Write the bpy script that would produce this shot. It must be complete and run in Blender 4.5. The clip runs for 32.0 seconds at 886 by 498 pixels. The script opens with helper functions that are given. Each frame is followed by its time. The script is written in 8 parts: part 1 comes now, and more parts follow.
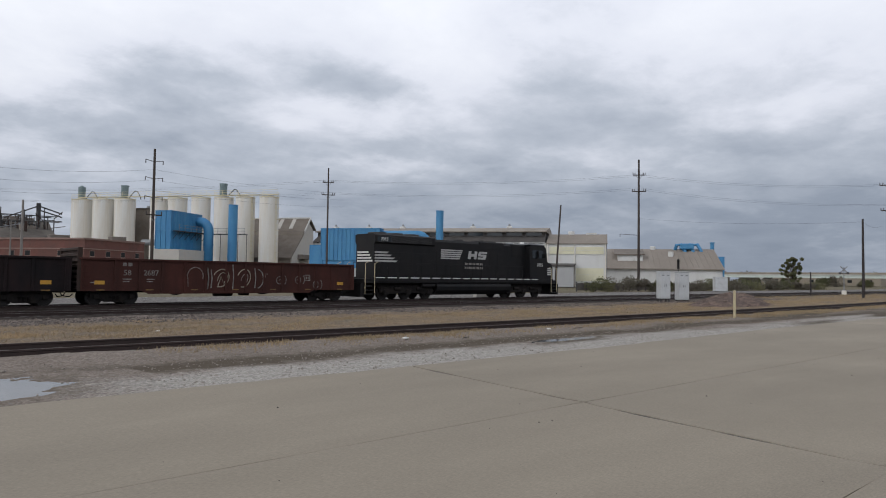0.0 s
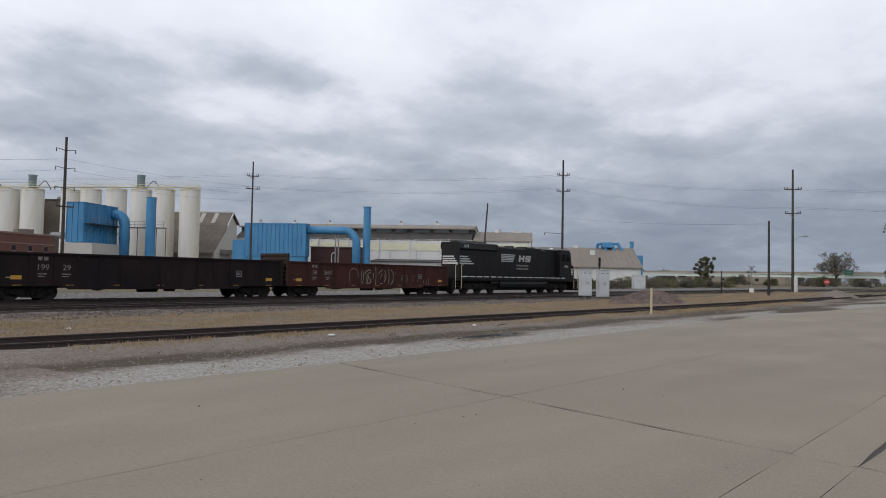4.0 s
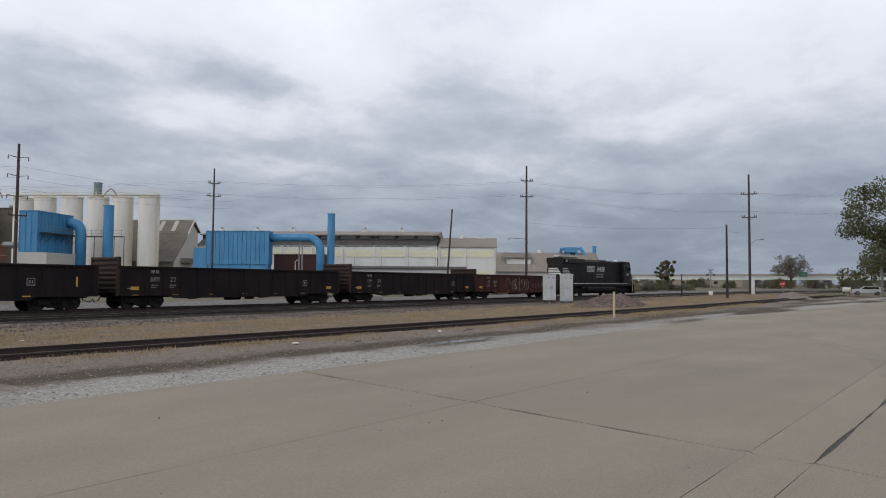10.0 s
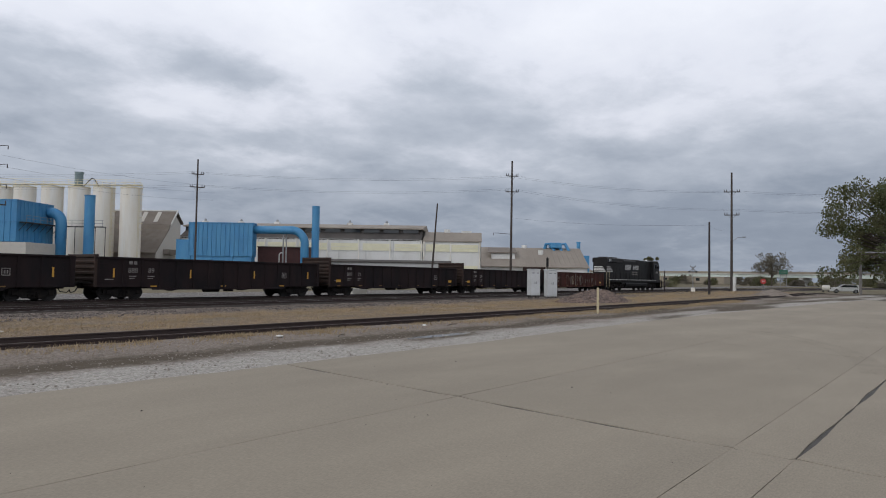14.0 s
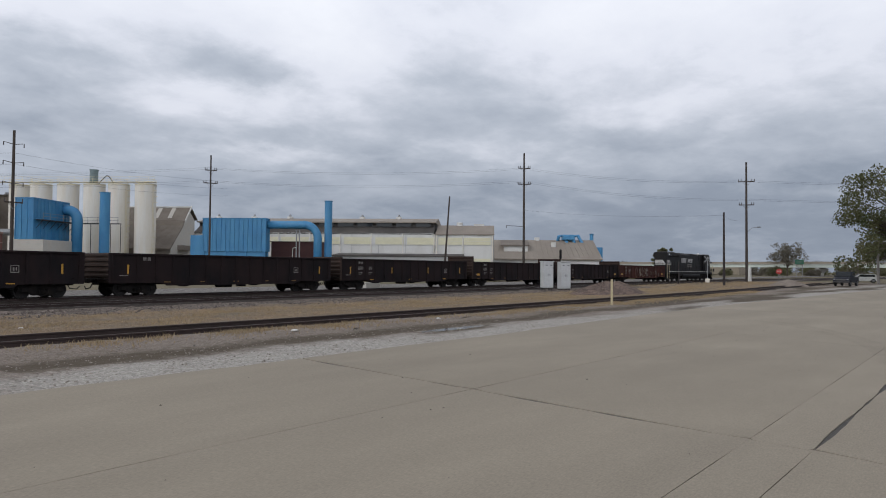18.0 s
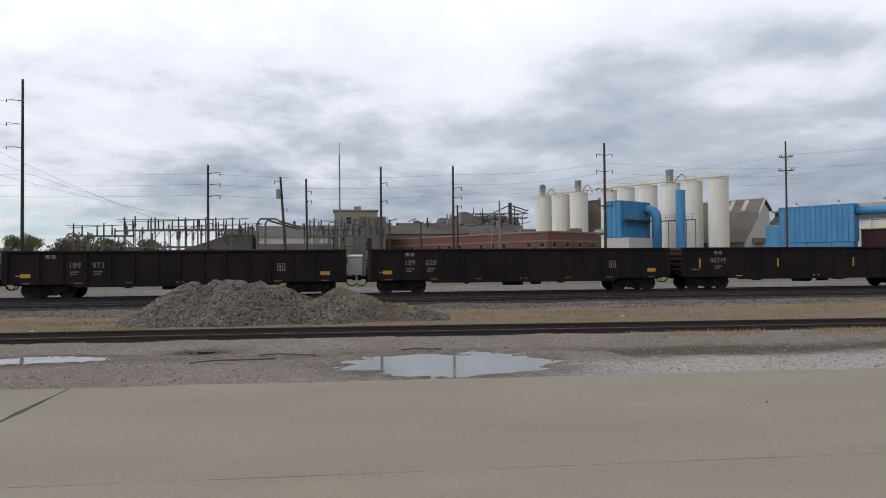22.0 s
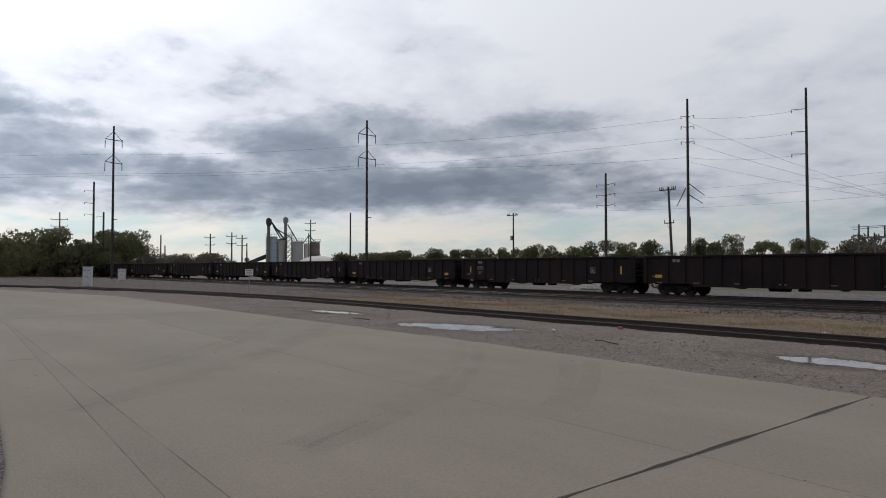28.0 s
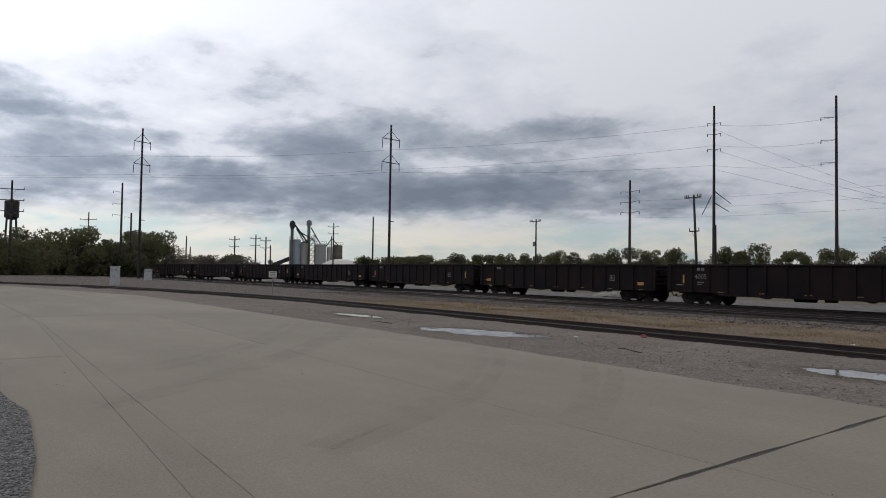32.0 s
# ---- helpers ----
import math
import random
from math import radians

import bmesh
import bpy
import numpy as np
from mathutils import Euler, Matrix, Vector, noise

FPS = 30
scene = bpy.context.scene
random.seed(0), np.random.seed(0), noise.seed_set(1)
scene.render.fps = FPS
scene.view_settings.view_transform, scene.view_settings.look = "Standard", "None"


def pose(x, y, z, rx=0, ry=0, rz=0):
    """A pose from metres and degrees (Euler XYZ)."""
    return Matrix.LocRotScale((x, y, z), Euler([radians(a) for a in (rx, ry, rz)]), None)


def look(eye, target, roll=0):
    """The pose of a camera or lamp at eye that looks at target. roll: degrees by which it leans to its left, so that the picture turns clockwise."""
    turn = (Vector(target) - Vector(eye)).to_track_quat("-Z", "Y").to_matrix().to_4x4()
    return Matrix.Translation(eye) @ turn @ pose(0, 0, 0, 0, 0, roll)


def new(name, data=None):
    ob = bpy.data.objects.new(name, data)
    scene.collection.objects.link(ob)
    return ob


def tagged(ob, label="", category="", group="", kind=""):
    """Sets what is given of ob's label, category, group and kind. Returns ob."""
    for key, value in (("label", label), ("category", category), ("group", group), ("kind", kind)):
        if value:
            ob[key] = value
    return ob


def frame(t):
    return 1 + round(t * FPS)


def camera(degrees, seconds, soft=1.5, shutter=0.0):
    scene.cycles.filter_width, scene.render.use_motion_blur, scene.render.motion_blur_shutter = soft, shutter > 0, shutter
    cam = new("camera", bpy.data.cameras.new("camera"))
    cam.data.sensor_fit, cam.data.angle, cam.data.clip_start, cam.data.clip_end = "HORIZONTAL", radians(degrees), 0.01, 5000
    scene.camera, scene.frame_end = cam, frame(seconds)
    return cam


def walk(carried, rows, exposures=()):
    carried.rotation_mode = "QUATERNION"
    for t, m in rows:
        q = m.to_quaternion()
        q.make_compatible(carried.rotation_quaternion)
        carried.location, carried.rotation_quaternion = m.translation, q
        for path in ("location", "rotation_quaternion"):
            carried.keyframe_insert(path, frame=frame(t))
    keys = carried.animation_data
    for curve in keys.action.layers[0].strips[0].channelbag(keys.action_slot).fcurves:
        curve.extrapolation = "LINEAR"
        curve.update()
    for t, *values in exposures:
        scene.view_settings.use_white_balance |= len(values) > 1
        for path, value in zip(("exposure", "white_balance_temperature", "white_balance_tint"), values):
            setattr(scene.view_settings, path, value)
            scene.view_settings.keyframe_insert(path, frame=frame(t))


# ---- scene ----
# Camera: held at standing height beside the track, turning from right to left
EYE = 1.72
cam = camera(65.7, 32.0, soft=1.0)
PATH = [
    (0, 0.19, -0.06, -44.30, 2.33, 0.79),
    (0.5, 0.19, -0.08, -46.15, 2.28, 0.50),
    (1, 0.17, -0.10, -46.85, 2.18, 0.64),
    (1.5, 0.18, -0.10, -47.67, 2.11, 0.82),
    (2, 0.17, -0.11, -48.65, 2.09, 0.91),
    (2.5, 0.18, -0.12, -50.09, 2.18, 0.91),
    (3, 0.17, -0.12, -50.31, 2.17, 1.15),
    (3.5, 0.15, -0.11, -50.30, 2.17, 1.17),
    (5.5, 0.13, -0.11, -50.59, 2.06, 0.74),
    (6, 0.15, -0.11, -50.24, 1.99, 0.83),
    (6.5, 0.14, -0.10, -50.25, 2.03, 0.95),
    (7, 0.13, -0.11, -51.15, 2.17, 1.16),
    (7.5, 0.14, -0.12, -51.95, 2.30, 1.16),
    (8, 0.12, -0.11, -52.15, 2.47, 0.93),
    (8.5, 0.13, -0.12, -52.56, 2.61, 0.61),
    (9, 0.12, -0.12, -52.96, 2.69, 0.55),
    (9.5, 0.14, -0.12, -53.10, 2.73, 0.39),
    (10, 0.14, -0.12, -53.28, 2.71, 0.45),
    (10.5, 0.14, -0.11, -53.66, 2.71, 0.36),
    (11, 0.16, -0.10, -53.54, 2.59, 0.38),
    (11.5, 0.15, -0.10, -53.62, 2.49, 0.54),
    (12, 0.16, -0.10, -53.88, 2.41, 0.58),
    (12.5, 0.15, -0.09, -54.19, 2.33, 0.67),
    (13, 0.14, -0.09, -54.27, 2.30, 0.83),
    (13.5, 0.14, -0.08, -54.56, 2.27, 0.93),
    (14, 0.14, -0.08, -54.57, 2.24, 1.02),
    (14.5, 0.12, -0.07, -54.62, 2.16, 0.82),
    (16.5, 0.13, -0.07, -54.51, 1.74, 0.82),
    (17, 0.12, -0.07, -54.41, 1.68, 0.59),
    (17.5, 0.14, -0.08, -54.21, 1.66, 0.22),
    (18, 0.12, -0.07, -53.53, 1.66, 0.48),
    (18.5, 0.11, -0.06, -50.48, 1.64, 0.37),
    (19, 0.12, -0.05, -47.01, 1.60, 0.27),
    (19.5, 0.11, -0.04, -43.69, 1.51, 0.42),
    (20, 0.07, -0.05, -40.02, 1.45, 0.29),
    (20.5, 0.04, -0.02, -34.59, 1.33, 0.62),
    (21, 0.03, 0.09, -24.50, 1.19, 0.26),
    (21.5, -0.04, 0.13, -15.12, 1.17, -0.16),
    (22, -0.12, 0.13, -8.21, 1.11, -0.47),
    (22.5, -0.19, 0.18, -2.67, 1.05, -0.50),
    (23, -0.21, 0.23, 3.27, 1.11, -0.35),
    (23.5, -0.28, 0.21, 9.18, 1.04, -0.33),
    (24, -0.30, 0.21, 14.22, 1.00, -0.71),
    (24.5, -0.26, 0.18, 20.37, 0.94, -0.90),
    (25, -0.23, 0.20, 26.40, 0.90, -0.59),
    (25.5, -0.23, 0.20, 32.09, 0.87, -0.59),
    (26, -0.25, 0.21, 37.84, 0.86, -0.55),
    (26.5, -0.30, 0.22, 43.06, 0.94, 0.04),
    (28.5, -0.32, 0.13, 52.24, 1.78, -0.16),
    (29, -0.32, 0.12, 53.10, 1.91, -0.13),
    (29.5, -0.32, 0.12, 54.16, 1.97, -0.09),
    (30, -0.32, 0.13, 53.60, 2.01, -0.21),
    (30.5, -0.33, 0.13, 54.02, 2.00, 0.24),
    (31, -0.32, 0.12, 54.14, 1.97, 0.75),
    (31.5, -0.32, 0.12, 53.62, 1.96, 0.88),
    (32, -0.32, 0.12, 53.08, 1.96, 0.90),
]


def aim(x, y, yaw, pitch, roll):
    a, p = radians(yaw), radians(pitch)
    ahead = Vector((-math.sin(a) * math.cos(p), math.cos(a) * math.cos(p), math.sin(p)))
    eye = Vector((x, y, EYE))
    return look(eye, eye + ahead * 10, roll)


walk(cam, [(t, aim(x, y, yaw, pitch, roll)) for t, x, y, yaw, pitch, roll in PATH],
     exposures=[(0.0, 0.0), (19.0, -0.02), (20.8, 0.0), (22.0, 0.11), (23.0, 0.04), (24.5, -0.16), (26.0, -0.30), (28.5, -0.48), (32.0, -0.53)])

# ---- sky and sun ----
SUN_YAW, SUN_UP = 62.0, 34.0
sun_way = Vector((-math.sin(radians(SUN_YAW)) * math.cos(radians(SUN_UP)), math.cos(radians(SUN_YAW)) * math.cos(radians(SUN_UP)), math.sin(radians(SUN_UP))))
sun = new("sun", bpy.data.lights.new("sun", "SUN"))
sun.data.energy, sun.data.angle, sun.data.color = 0.5, radians(14), (1.0, 0.95, 0.88)
sun.matrix_world = look(sun_way * 50, (0, 0, 0))

world = bpy.data.worlds.new("overcast_sky")
scene.world = world
world.use_nodes = True
wt = world.node_tree
wt.nodes.clear()


def wmath(op, a, b=None, c=None, clamp=False):
    n = wt.nodes.new("ShaderNodeMath")
    n.operation, n.use_clamp = op, clamp
    for i, v in enumerate((a, b, c)):
        if v is None:
            continue
        if isinstance(v, (int, float)):
            n.inputs[i].default_value = v
        else:
            wt.links.new(v, n.inputs[i])
    return n.outputs[0]


def wnoise(vec, scale, detail, rough, distortion=0.0):
    n = wt.nodes.new("ShaderNodeTexNoise")
    n.inputs["Scale"].default_value, n.inputs["Detail"].default_value = scale, detail
    n.inputs["Roughness"].default_value, n.inputs["Distortion"].default_value = rough, distortion
    wt.links.new(vec, n.inputs["Vector"])
    return n.outputs["Fac"]


def wramp(fac, stops):
    n = wt.nodes.new("ShaderNodeValToRGB")
    r = n.color_ramp
    while len(r.elements) < len(stops):
        r.elements.new(0.5)
    for e, (p, c) in zip(r.elements, stops):
        e.position, e.color = p, (*c, 1) if isinstance(c, tuple) else (c, c, c, 1)
    wt.links.new(fac, n.inputs["Fac"])
    return n.outputs["Color"]


def wmix(fac, a, b, blend="MIX"):
    n = wt.nodes.new("ShaderNodeMix")
    n.data_type, n.blend_type = "RGBA", blend
    for i, v in ((0, fac), (6, a), (7, b)):
        if isinstance(v, tuple):
            n.inputs[i].default_value = (*v, 1)
        elif isinstance(v, (int, float)):
            n.inputs[i].default_value = v
        else:
            wt.links.new(v, n.inputs[i])
    return n.outputs[2]


way = wt.nodes.new("ShaderNodeTexCoord").outputs["Generated"]
sep = wt.nodes.new("ShaderNodeSeparateXYZ")
wt.links.new(way, sep.inputs[0])
dx, dy, dz = sep.outputs
up = wmath("MAXIMUM", dz, 0.0)
flat = wmath("ADD", up, 0.23)
comb = wt.nodes.new("ShaderNodeCombineXYZ")
wt.links.new(wmath("DIVIDE", dx, flat), comb.inputs[0])
wt.links.new(wmath("DIVIDE", dy, flat), comb.inputs[1])
plane = comb.outputs[0]
big = wnoise(plane, 0.62, 5, 0.52, 0.5)
mid = wnoise(plane, 1.9, 7, 0.55, 0.25)
fine = wnoise(plane, 6.2, 8, 0.60, 0.2)
deck = wmath("ADD", wmath("ADD", wmath("MULTIPLY", big, 0.30), wmath("MULTIPLY", mid, 0.50)), wmath("MULTIPLY", fine, 0.24))
swing = wmath("SUBTRACT", deck, 0.52)
# towards the sun the cloud breaks up, away from it the deck thickens low down
west = wmath("ADD", wmath("ADD", wmath("MULTIPLY", dx, -0.80), wmath("MULTIPLY", dy, 0.43)), 0.12, clamp=True)
west2 = wmath("MULTIPLY", west, west)
rise = wmath("MULTIPLY", wmath("ARCSINE", up), 57.296)
bearing = wmath("MULTIPLY", wmath("ARCTAN2", wmath("MULTIPLY", dx, -1.0), dy), 57.296)
near_east = wramp(wmath("DIVIDE", rise, 90.0), [(0.0, 0.66), (0.05, 0.63), (0.11, 0.535), (0.16, 0.44), (0.22, 0.37), (0.30, 0.34), (1.0, 0.45)])
near_west = wramp(wmath("DIVIDE", rise, 90.0), [(0.0, 0.34), (0.04, 0.36), (0.07, 0.41), (0.12, 0.40), (0.16, 0.32), (0.20, 0.21), (0.26, 0.15), (1.0, 0.40)])
thick = wmix(west, near_east, near_west)
thick = wmath("ADD", thick, wmath("MULTIPLY", swing, wmath("ADD", wmath("MULTIPLY", west2, 1.00), 0.62)))
# single clouds and gaps of the deck: bearing, height, half width, half height (degrees), thicker or thinner
EAST_CLOUDS = [(-35.8, 18.7, 6.1, 3.9, 0.1), (-35.9, 15.2, 7.2, 3.4, 0.14), (-21.5, 14.1, 8.2, 2.9, 0.12), (-42.2, 18.3, 9.3, 6.2, -0.1), (-29.4, 13.2, 10.4, 2.0, -0.1), (-55.0, 19.4, 7.0, 5.0, 0.15), (-56.5, 15.5, 11.7, 3.4, 0.08), (-42.4, 11.9, 17.4, 2.3, 0.1), (-28.3, 10.3, 16.3, 1.7, 0.06), (-71.7, 12.8, 11.2, 1.2, -0.06), (-41.5, 8.9, 9.2, 0.8, -0.09), (-68.3, 10.7, 13.3, 1.4, 0.05), (-67.0, 6.7, 18.9, 3.5, 0.06), (-73.3, 3.1, 20.0, 2.9, 0.08), (-46.2, 6.7, 17.6, 2.3, 0.04), (-60.3, 9.5, 12.6, 0.8, -0.06)]
MIDDLE_CLOUDS = [(-24.4, 14.1, 9.9, 2.9, 0.16), (-38.7, 15.5, 5.7, 2.6, 0.16), (-36.6, 13.3, 8.6, 1.4, -0.12), (-8.4, 14.4, 9.7, 3.4, -0.1), (-10.2, 11.1, 17.3, 1.4, 0.07), (-22.0, 10.1, 10.6, 1.5, 0.09), (4.9, 5.9, 7.9, 1.8, 0.08), (-1.3, 7.4, 10.7, 1.1, -0.05), (9.6, 12.9, 6.9, 2.3, -0.05)]
NORTH_CLOUDS = [(4.0, 4.5, 24.0, 3.5, 0.12), (31.0, 13.5, 11.0, 5.0, -0.12), (6.0, 17.0, 16.0, 7.0, 0.10), (26.3, 17.6, 3.5, 1.9, 0.22), (39.3, 12.0, 4.9, 1.7, 0.12), (37.5, 8.1, 6.9, 1.8, 0.09), (40.0, 5.6, 8.7, 2.3, 0.14), (28.9, 5.1, 6.8, 1.1, -0.14), (23.2, 10.7, 4.4, 1.4, -0.08), (16.8, 9.9, 4.1, 1.3, -0.08), (34.9, 3.9, 7.2, 0.8, -0.14), (8.4, 7.7, 14.7, 1.8, 0.05)]
WEST_CLOUDS = [(86.7, 12.3, 4.6, 2.0, 0.26), (82.7, 11.5, 5.9, 0.9, 0.18), (74.6, 16.8, 3.9, 1.7, 0.15), (66.7, 14.7, 6.2, 1.8, 0.16), (62.9, 10.7, 10.4, 2.8, 0.22), (45.0, 11.3, 9.8, 2.4, 0.22), (53.4, 6.5, 17.1, 2.7, 0.22), (69.6, 6.1, 14.3, 2.1, 0.22), (80.0, 9.3, 6.2, 1.4, 0.16), (83.4, 7.6, 4.5, 1.3, 0.16), (41.8, 7.2, 11.3, 1.9, 0.16), (51.2, 17.7, 5.3, 1.8, 0.1), (74.8, 8.9, 5.7, 1.3, -0.12), (52.5, 9.1, 5.3, 0.7, -0.12), (76.1, 11.8, 13.2, 1.5, -0.1), (33.1, 5.2, 7.7, 1.5, 0.12), (82.9, 5.7, 4.1, 1.1, 0.1), (58.3, 13.1, 5.3, 1.3, 0.13)]
ragged = wt.nodes.new("ShaderNodeTexNoise")
ragged.inputs["Scale"].default_value, ragged.inputs["Detail"].default_value, ragged.inputs["Roughness"].default_value = 2.6, 6, 0.62
wt.links.new(plane, ragged.inputs["Vector"])
place = wt.nodes.new("ShaderNodeCombineXYZ")
wt.links.new(bearing, place.inputs[0])
wt.links.new(rise, place.inputs[1])
torn = wt.nodes.new("ShaderNodeVectorMath")
torn.operation = "MULTIPLY_ADD"
wt.links.new(ragged.outputs["Color"], torn.inputs[0])
torn.inputs[1].default_value = (13.0, 5.5, 0.0)
wt.links.new(place.outputs[0], torn.inputs[2])
CLOUDS = [c + (0.45,) for c in EAST_CLOUDS + MIDDLE_CLOUDS] + [c + (0.62,) for c in NORTH_CLOUDS] + [c + (0.85,) for c in WEST_CLOUDS]
for az, el, wide, tall_, more, share in CLOUDS:
    v = wt.nodes.new("ShaderNodeVectorMath")
    v.operation = "MULTIPLY_ADD"
    wt.links.new(torn.outputs[0], v.inputs[0])
    v.inputs[1].default_value = (1 / wide, 1 / tall_, 0)
    v.inputs[2].default_value = (-(az + 6.5) / wide, -(el + 2.75) / tall_, 0)
    ln = wt.nodes.new("ShaderNodeVectorMath")
    ln.operation = "LENGTH"
    wt.links.new(v.outputs[0], ln.inputs[0])
    puff = wt.nodes.new("ShaderNodeMapRange")
    puff.interpolation_type = "SMOOTHSTEP"
    puff.inputs["From Min"].default_value, puff.inputs["From Max"].default_value = 0.25, 1.35
    puff.inputs["To Min"].default_value, puff.inputs["To Max"].default_value = more * share, 0.0
    wt.links.new(ln.outputs["Value"], puff.inputs["Value"])
    thick = wmath("ADD", thick, puff.outputs[0])
dot = wt.nodes.new("ShaderNodeVectorMath")
dot.operation = "DOT_PRODUCT"
wt.links.new(way, dot.inputs[0])
dot.inputs[1].default_value = (-0.86, -0.33, 0.38)
glow = wmath("POWER", wmath("MAXIMUM", dot.outputs["Value"], 0.0), 3.0)
cloud = wramp(thick, [(0.26, (0.815, 0.840, 0.905)), (0.42, (0.69, 0.72, 0.805)), (0.53, (0.464, 0.508, 0.588)), (0.66, (0.295, 0.340, 0.418)), (0.82, (0.214, 0.255, 0.326))])
bright = wmath("ADD", wmath("ADD", 1.0, wmath("MULTIPLY", glow, 0.95)), wmath("MULTIPLY", west, 0.02))
bright = wmath("MULTIPLY", bright, wmath("SUBTRACT", 1.0, wmath("MULTIPLY", wmath("SUBTRACT", up, 0.46, clamp=True), 1.25)))
bright = wmath("MULTIPLY", bright, wmath("ADD", 0.92, wmath("MULTIPLY", wmath("MINIMUM", up, 0.46), 0.66)))
# clear gaps low in the west
sky = wt.nodes.new("ShaderNodeTexSky")
sky.sky_type, sky.sun_disc = "NISHITA", False
sky.sun_elevation, sky.sun_rotation = radians(SUN_UP), radians(-SUN_YAW)
clear = wmix(1.0, sky.outputs["Color"], (0.14, 0.14, 0.14), "MULTIPLY")
streak = wramp(wnoise(plane, 1.6, 7, 0.6, 0.3), [(0.42, 0.0), (0.56, 1.0)])
haze = wmix(0.88, clear, wmix(streak, (0.44, 0.60, 0.655), (0.74, 0.735, 0.70)))
floor_ = wmath("ADD", 2.2, wmath("MULTIPLY", wnoise(plane, 1.25, 7, 0.6, 0.2), 6.0))
low = wmath("MULTIPLY", wmath("SUBTRACT", floor_, rise), 0.55, clamp=True)
open_ = wmath("MULTIPLY", wmath("MULTIPLY", low, wmath("MULTIPLY", wmath("SUBTRACT", west, 0.58), 3.0, clamp=True)), 0.82)
both = wmix(open_, cloud, haze)
tone = wt.nodes.new("ShaderNodeVectorMath")
tone.operation = "SCALE"
wt.links.new(both, tone.inputs[0])
wt.links.new(bright, tone.inputs["Scale"])
bg = wt.nodes.new("ShaderNodeBackground")
wt.links.new(tone.outputs[0], bg.inputs["Color"])
bg.inputs["Strength"].default_value = 1.0
out = wt.nodes.new("ShaderNodeOutputWorld")
wt.links.new(bg.outputs[0], out.inputs[0])


# ---- materials ----
def material(name, color, rough=0.8, metal=0.0, vary=0.25, scale=3.0, grain=40.0, bump=0.15, second=None, amount=0.5, spread=1.2,
             stretch=(1, 1, 1), per_object=0.0, spec=0.5, edge=0.08, speck=0.35):
    """A weathered surface: colour varied at two scales, an optional second colour in patches, fine relief."""
    m = bpy.data.materials.new(name)
    m.use_nodes = True
    nt = m.node_tree
    b = nt.nodes["Principled BSDF"]
    b.inputs["Roughness"].default_value, b.inputs["Metallic"].default_value = rough, metal
    b.inputs["Specular IOR Level"].default_value = spec
    tc = nt.nodes.new("ShaderNodeTexCoord")
    mp = nt.nodes.new("ShaderNodeMapping")
    mp.inputs["Scale"].default_value = stretch
    nt.links.new(tc.outputs["Object"], mp.inputs["Vector"])

    def tex(sc, det, rgh=0.6):
        n = nt.nodes.new("ShaderNodeTexNoise")
        n.inputs["Scale"].default_value, n.inputs["Detail"].default_value, n.inputs["Roughness"].default_value = sc, det, rgh
        nt.links.new(mp.outputs[0], n.inputs["Vector"])
        return n.outputs["Fac"]

    def mix(fac, a, c, blend="MIX"):
        n = nt.nodes.new("ShaderNodeMix")
        n.data_type, n.blend_type = "RGBA", blend
        for i, v in ((0, fac), (6, a), (7, c)):
            if isinstance(v, tuple):
                n.inputs[i].default_value = (*v[:3], 1)
            elif isinstance(v, (int, float)):
                n.inputs[i].default_value = v
            else:
                nt.links.new(v, n.inputs[i])
        return n.outputs[2]

    def ramp(fac, stops):
        n = nt.nodes.new("ShaderNodeValToRGB")
        for e, (p, c) in zip(n.color_ramp.elements, stops):
            e.position, e.color = p, (c, c, c, 1)
        nt.links.new(fac, n.inputs["Fac"])
        return n.outputs["Color"]

    c = tuple(color)
    col = mix(ramp(tex(scale, 5), [(0.3, 0.0), (0.7, 1.0)]), tuple(v * (1 - vary) for v in c), tuple(v * (1 + vary) for v in c))
    if second:
        col = mix(ramp(tex(spread, 6, 0.65), [(0.62 - amount * 0.3 - edge, 0.0), (0.62 - amount * 0.3 + edge, 1.0)]), col, tuple(second))
    fine = tex(grain, 4)
    col = mix(speck, col, mix(ramp(fine, [(0.3, 0.0), (0.7, 1.0)]), tuple(v * 0.6 for v in c), tuple(min(1, v * 1.35) for v in c)), "MIX") if vary > 0 else col
    if per_object:
        info = nt.nodes.new("ShaderNodeObjectInfo")
        mr = nt.nodes.new("ShaderNodeMapRange")
        mr.inputs["To Min"].default_value, mr.inputs["To Max"].default_value = 1 - per_object, 1 + per_object
        nt.links.new(info.outputs["Random"], mr.inputs["Value"])
        cc = nt.nodes.new("ShaderNodeCombineColor")
        for i in range(3):
            nt.links.new(mr.outputs[0], cc.inputs[i])
        col = mix(1.0, col, cc.outputs[0], "MULTIPLY")
    nt.links.new(col, b.inputs["Base Color"])
    rr = nt.nodes.new("ShaderNodeMapRange")
    rr.inputs["To Min"].default_value, rr.inputs["To Max"].default_value = max(0.02, rough - 0.12), min(1, rough + 0.12)
    nt.links.new(fine, rr.inputs["Value"])
    nt.links.new(rr.outputs[0], b.inputs["Roughness"])
    if bump:
        bp = nt.nodes.new("ShaderNodeBump")
        bp.inputs["Strength"].default_value, bp.inputs["Distance"].default_value = bump, 0.02
        nt.links.new(fine, bp.inputs["Height"])
        nt.links.new(bp.outputs[0], b.inputs["Normal"])
    return m


def plain(name, color, rough=0.6, metal=0.0):
    return material(name, color, rough, metal, vary=0.1, scale=6, grain=60, bump=0.05)


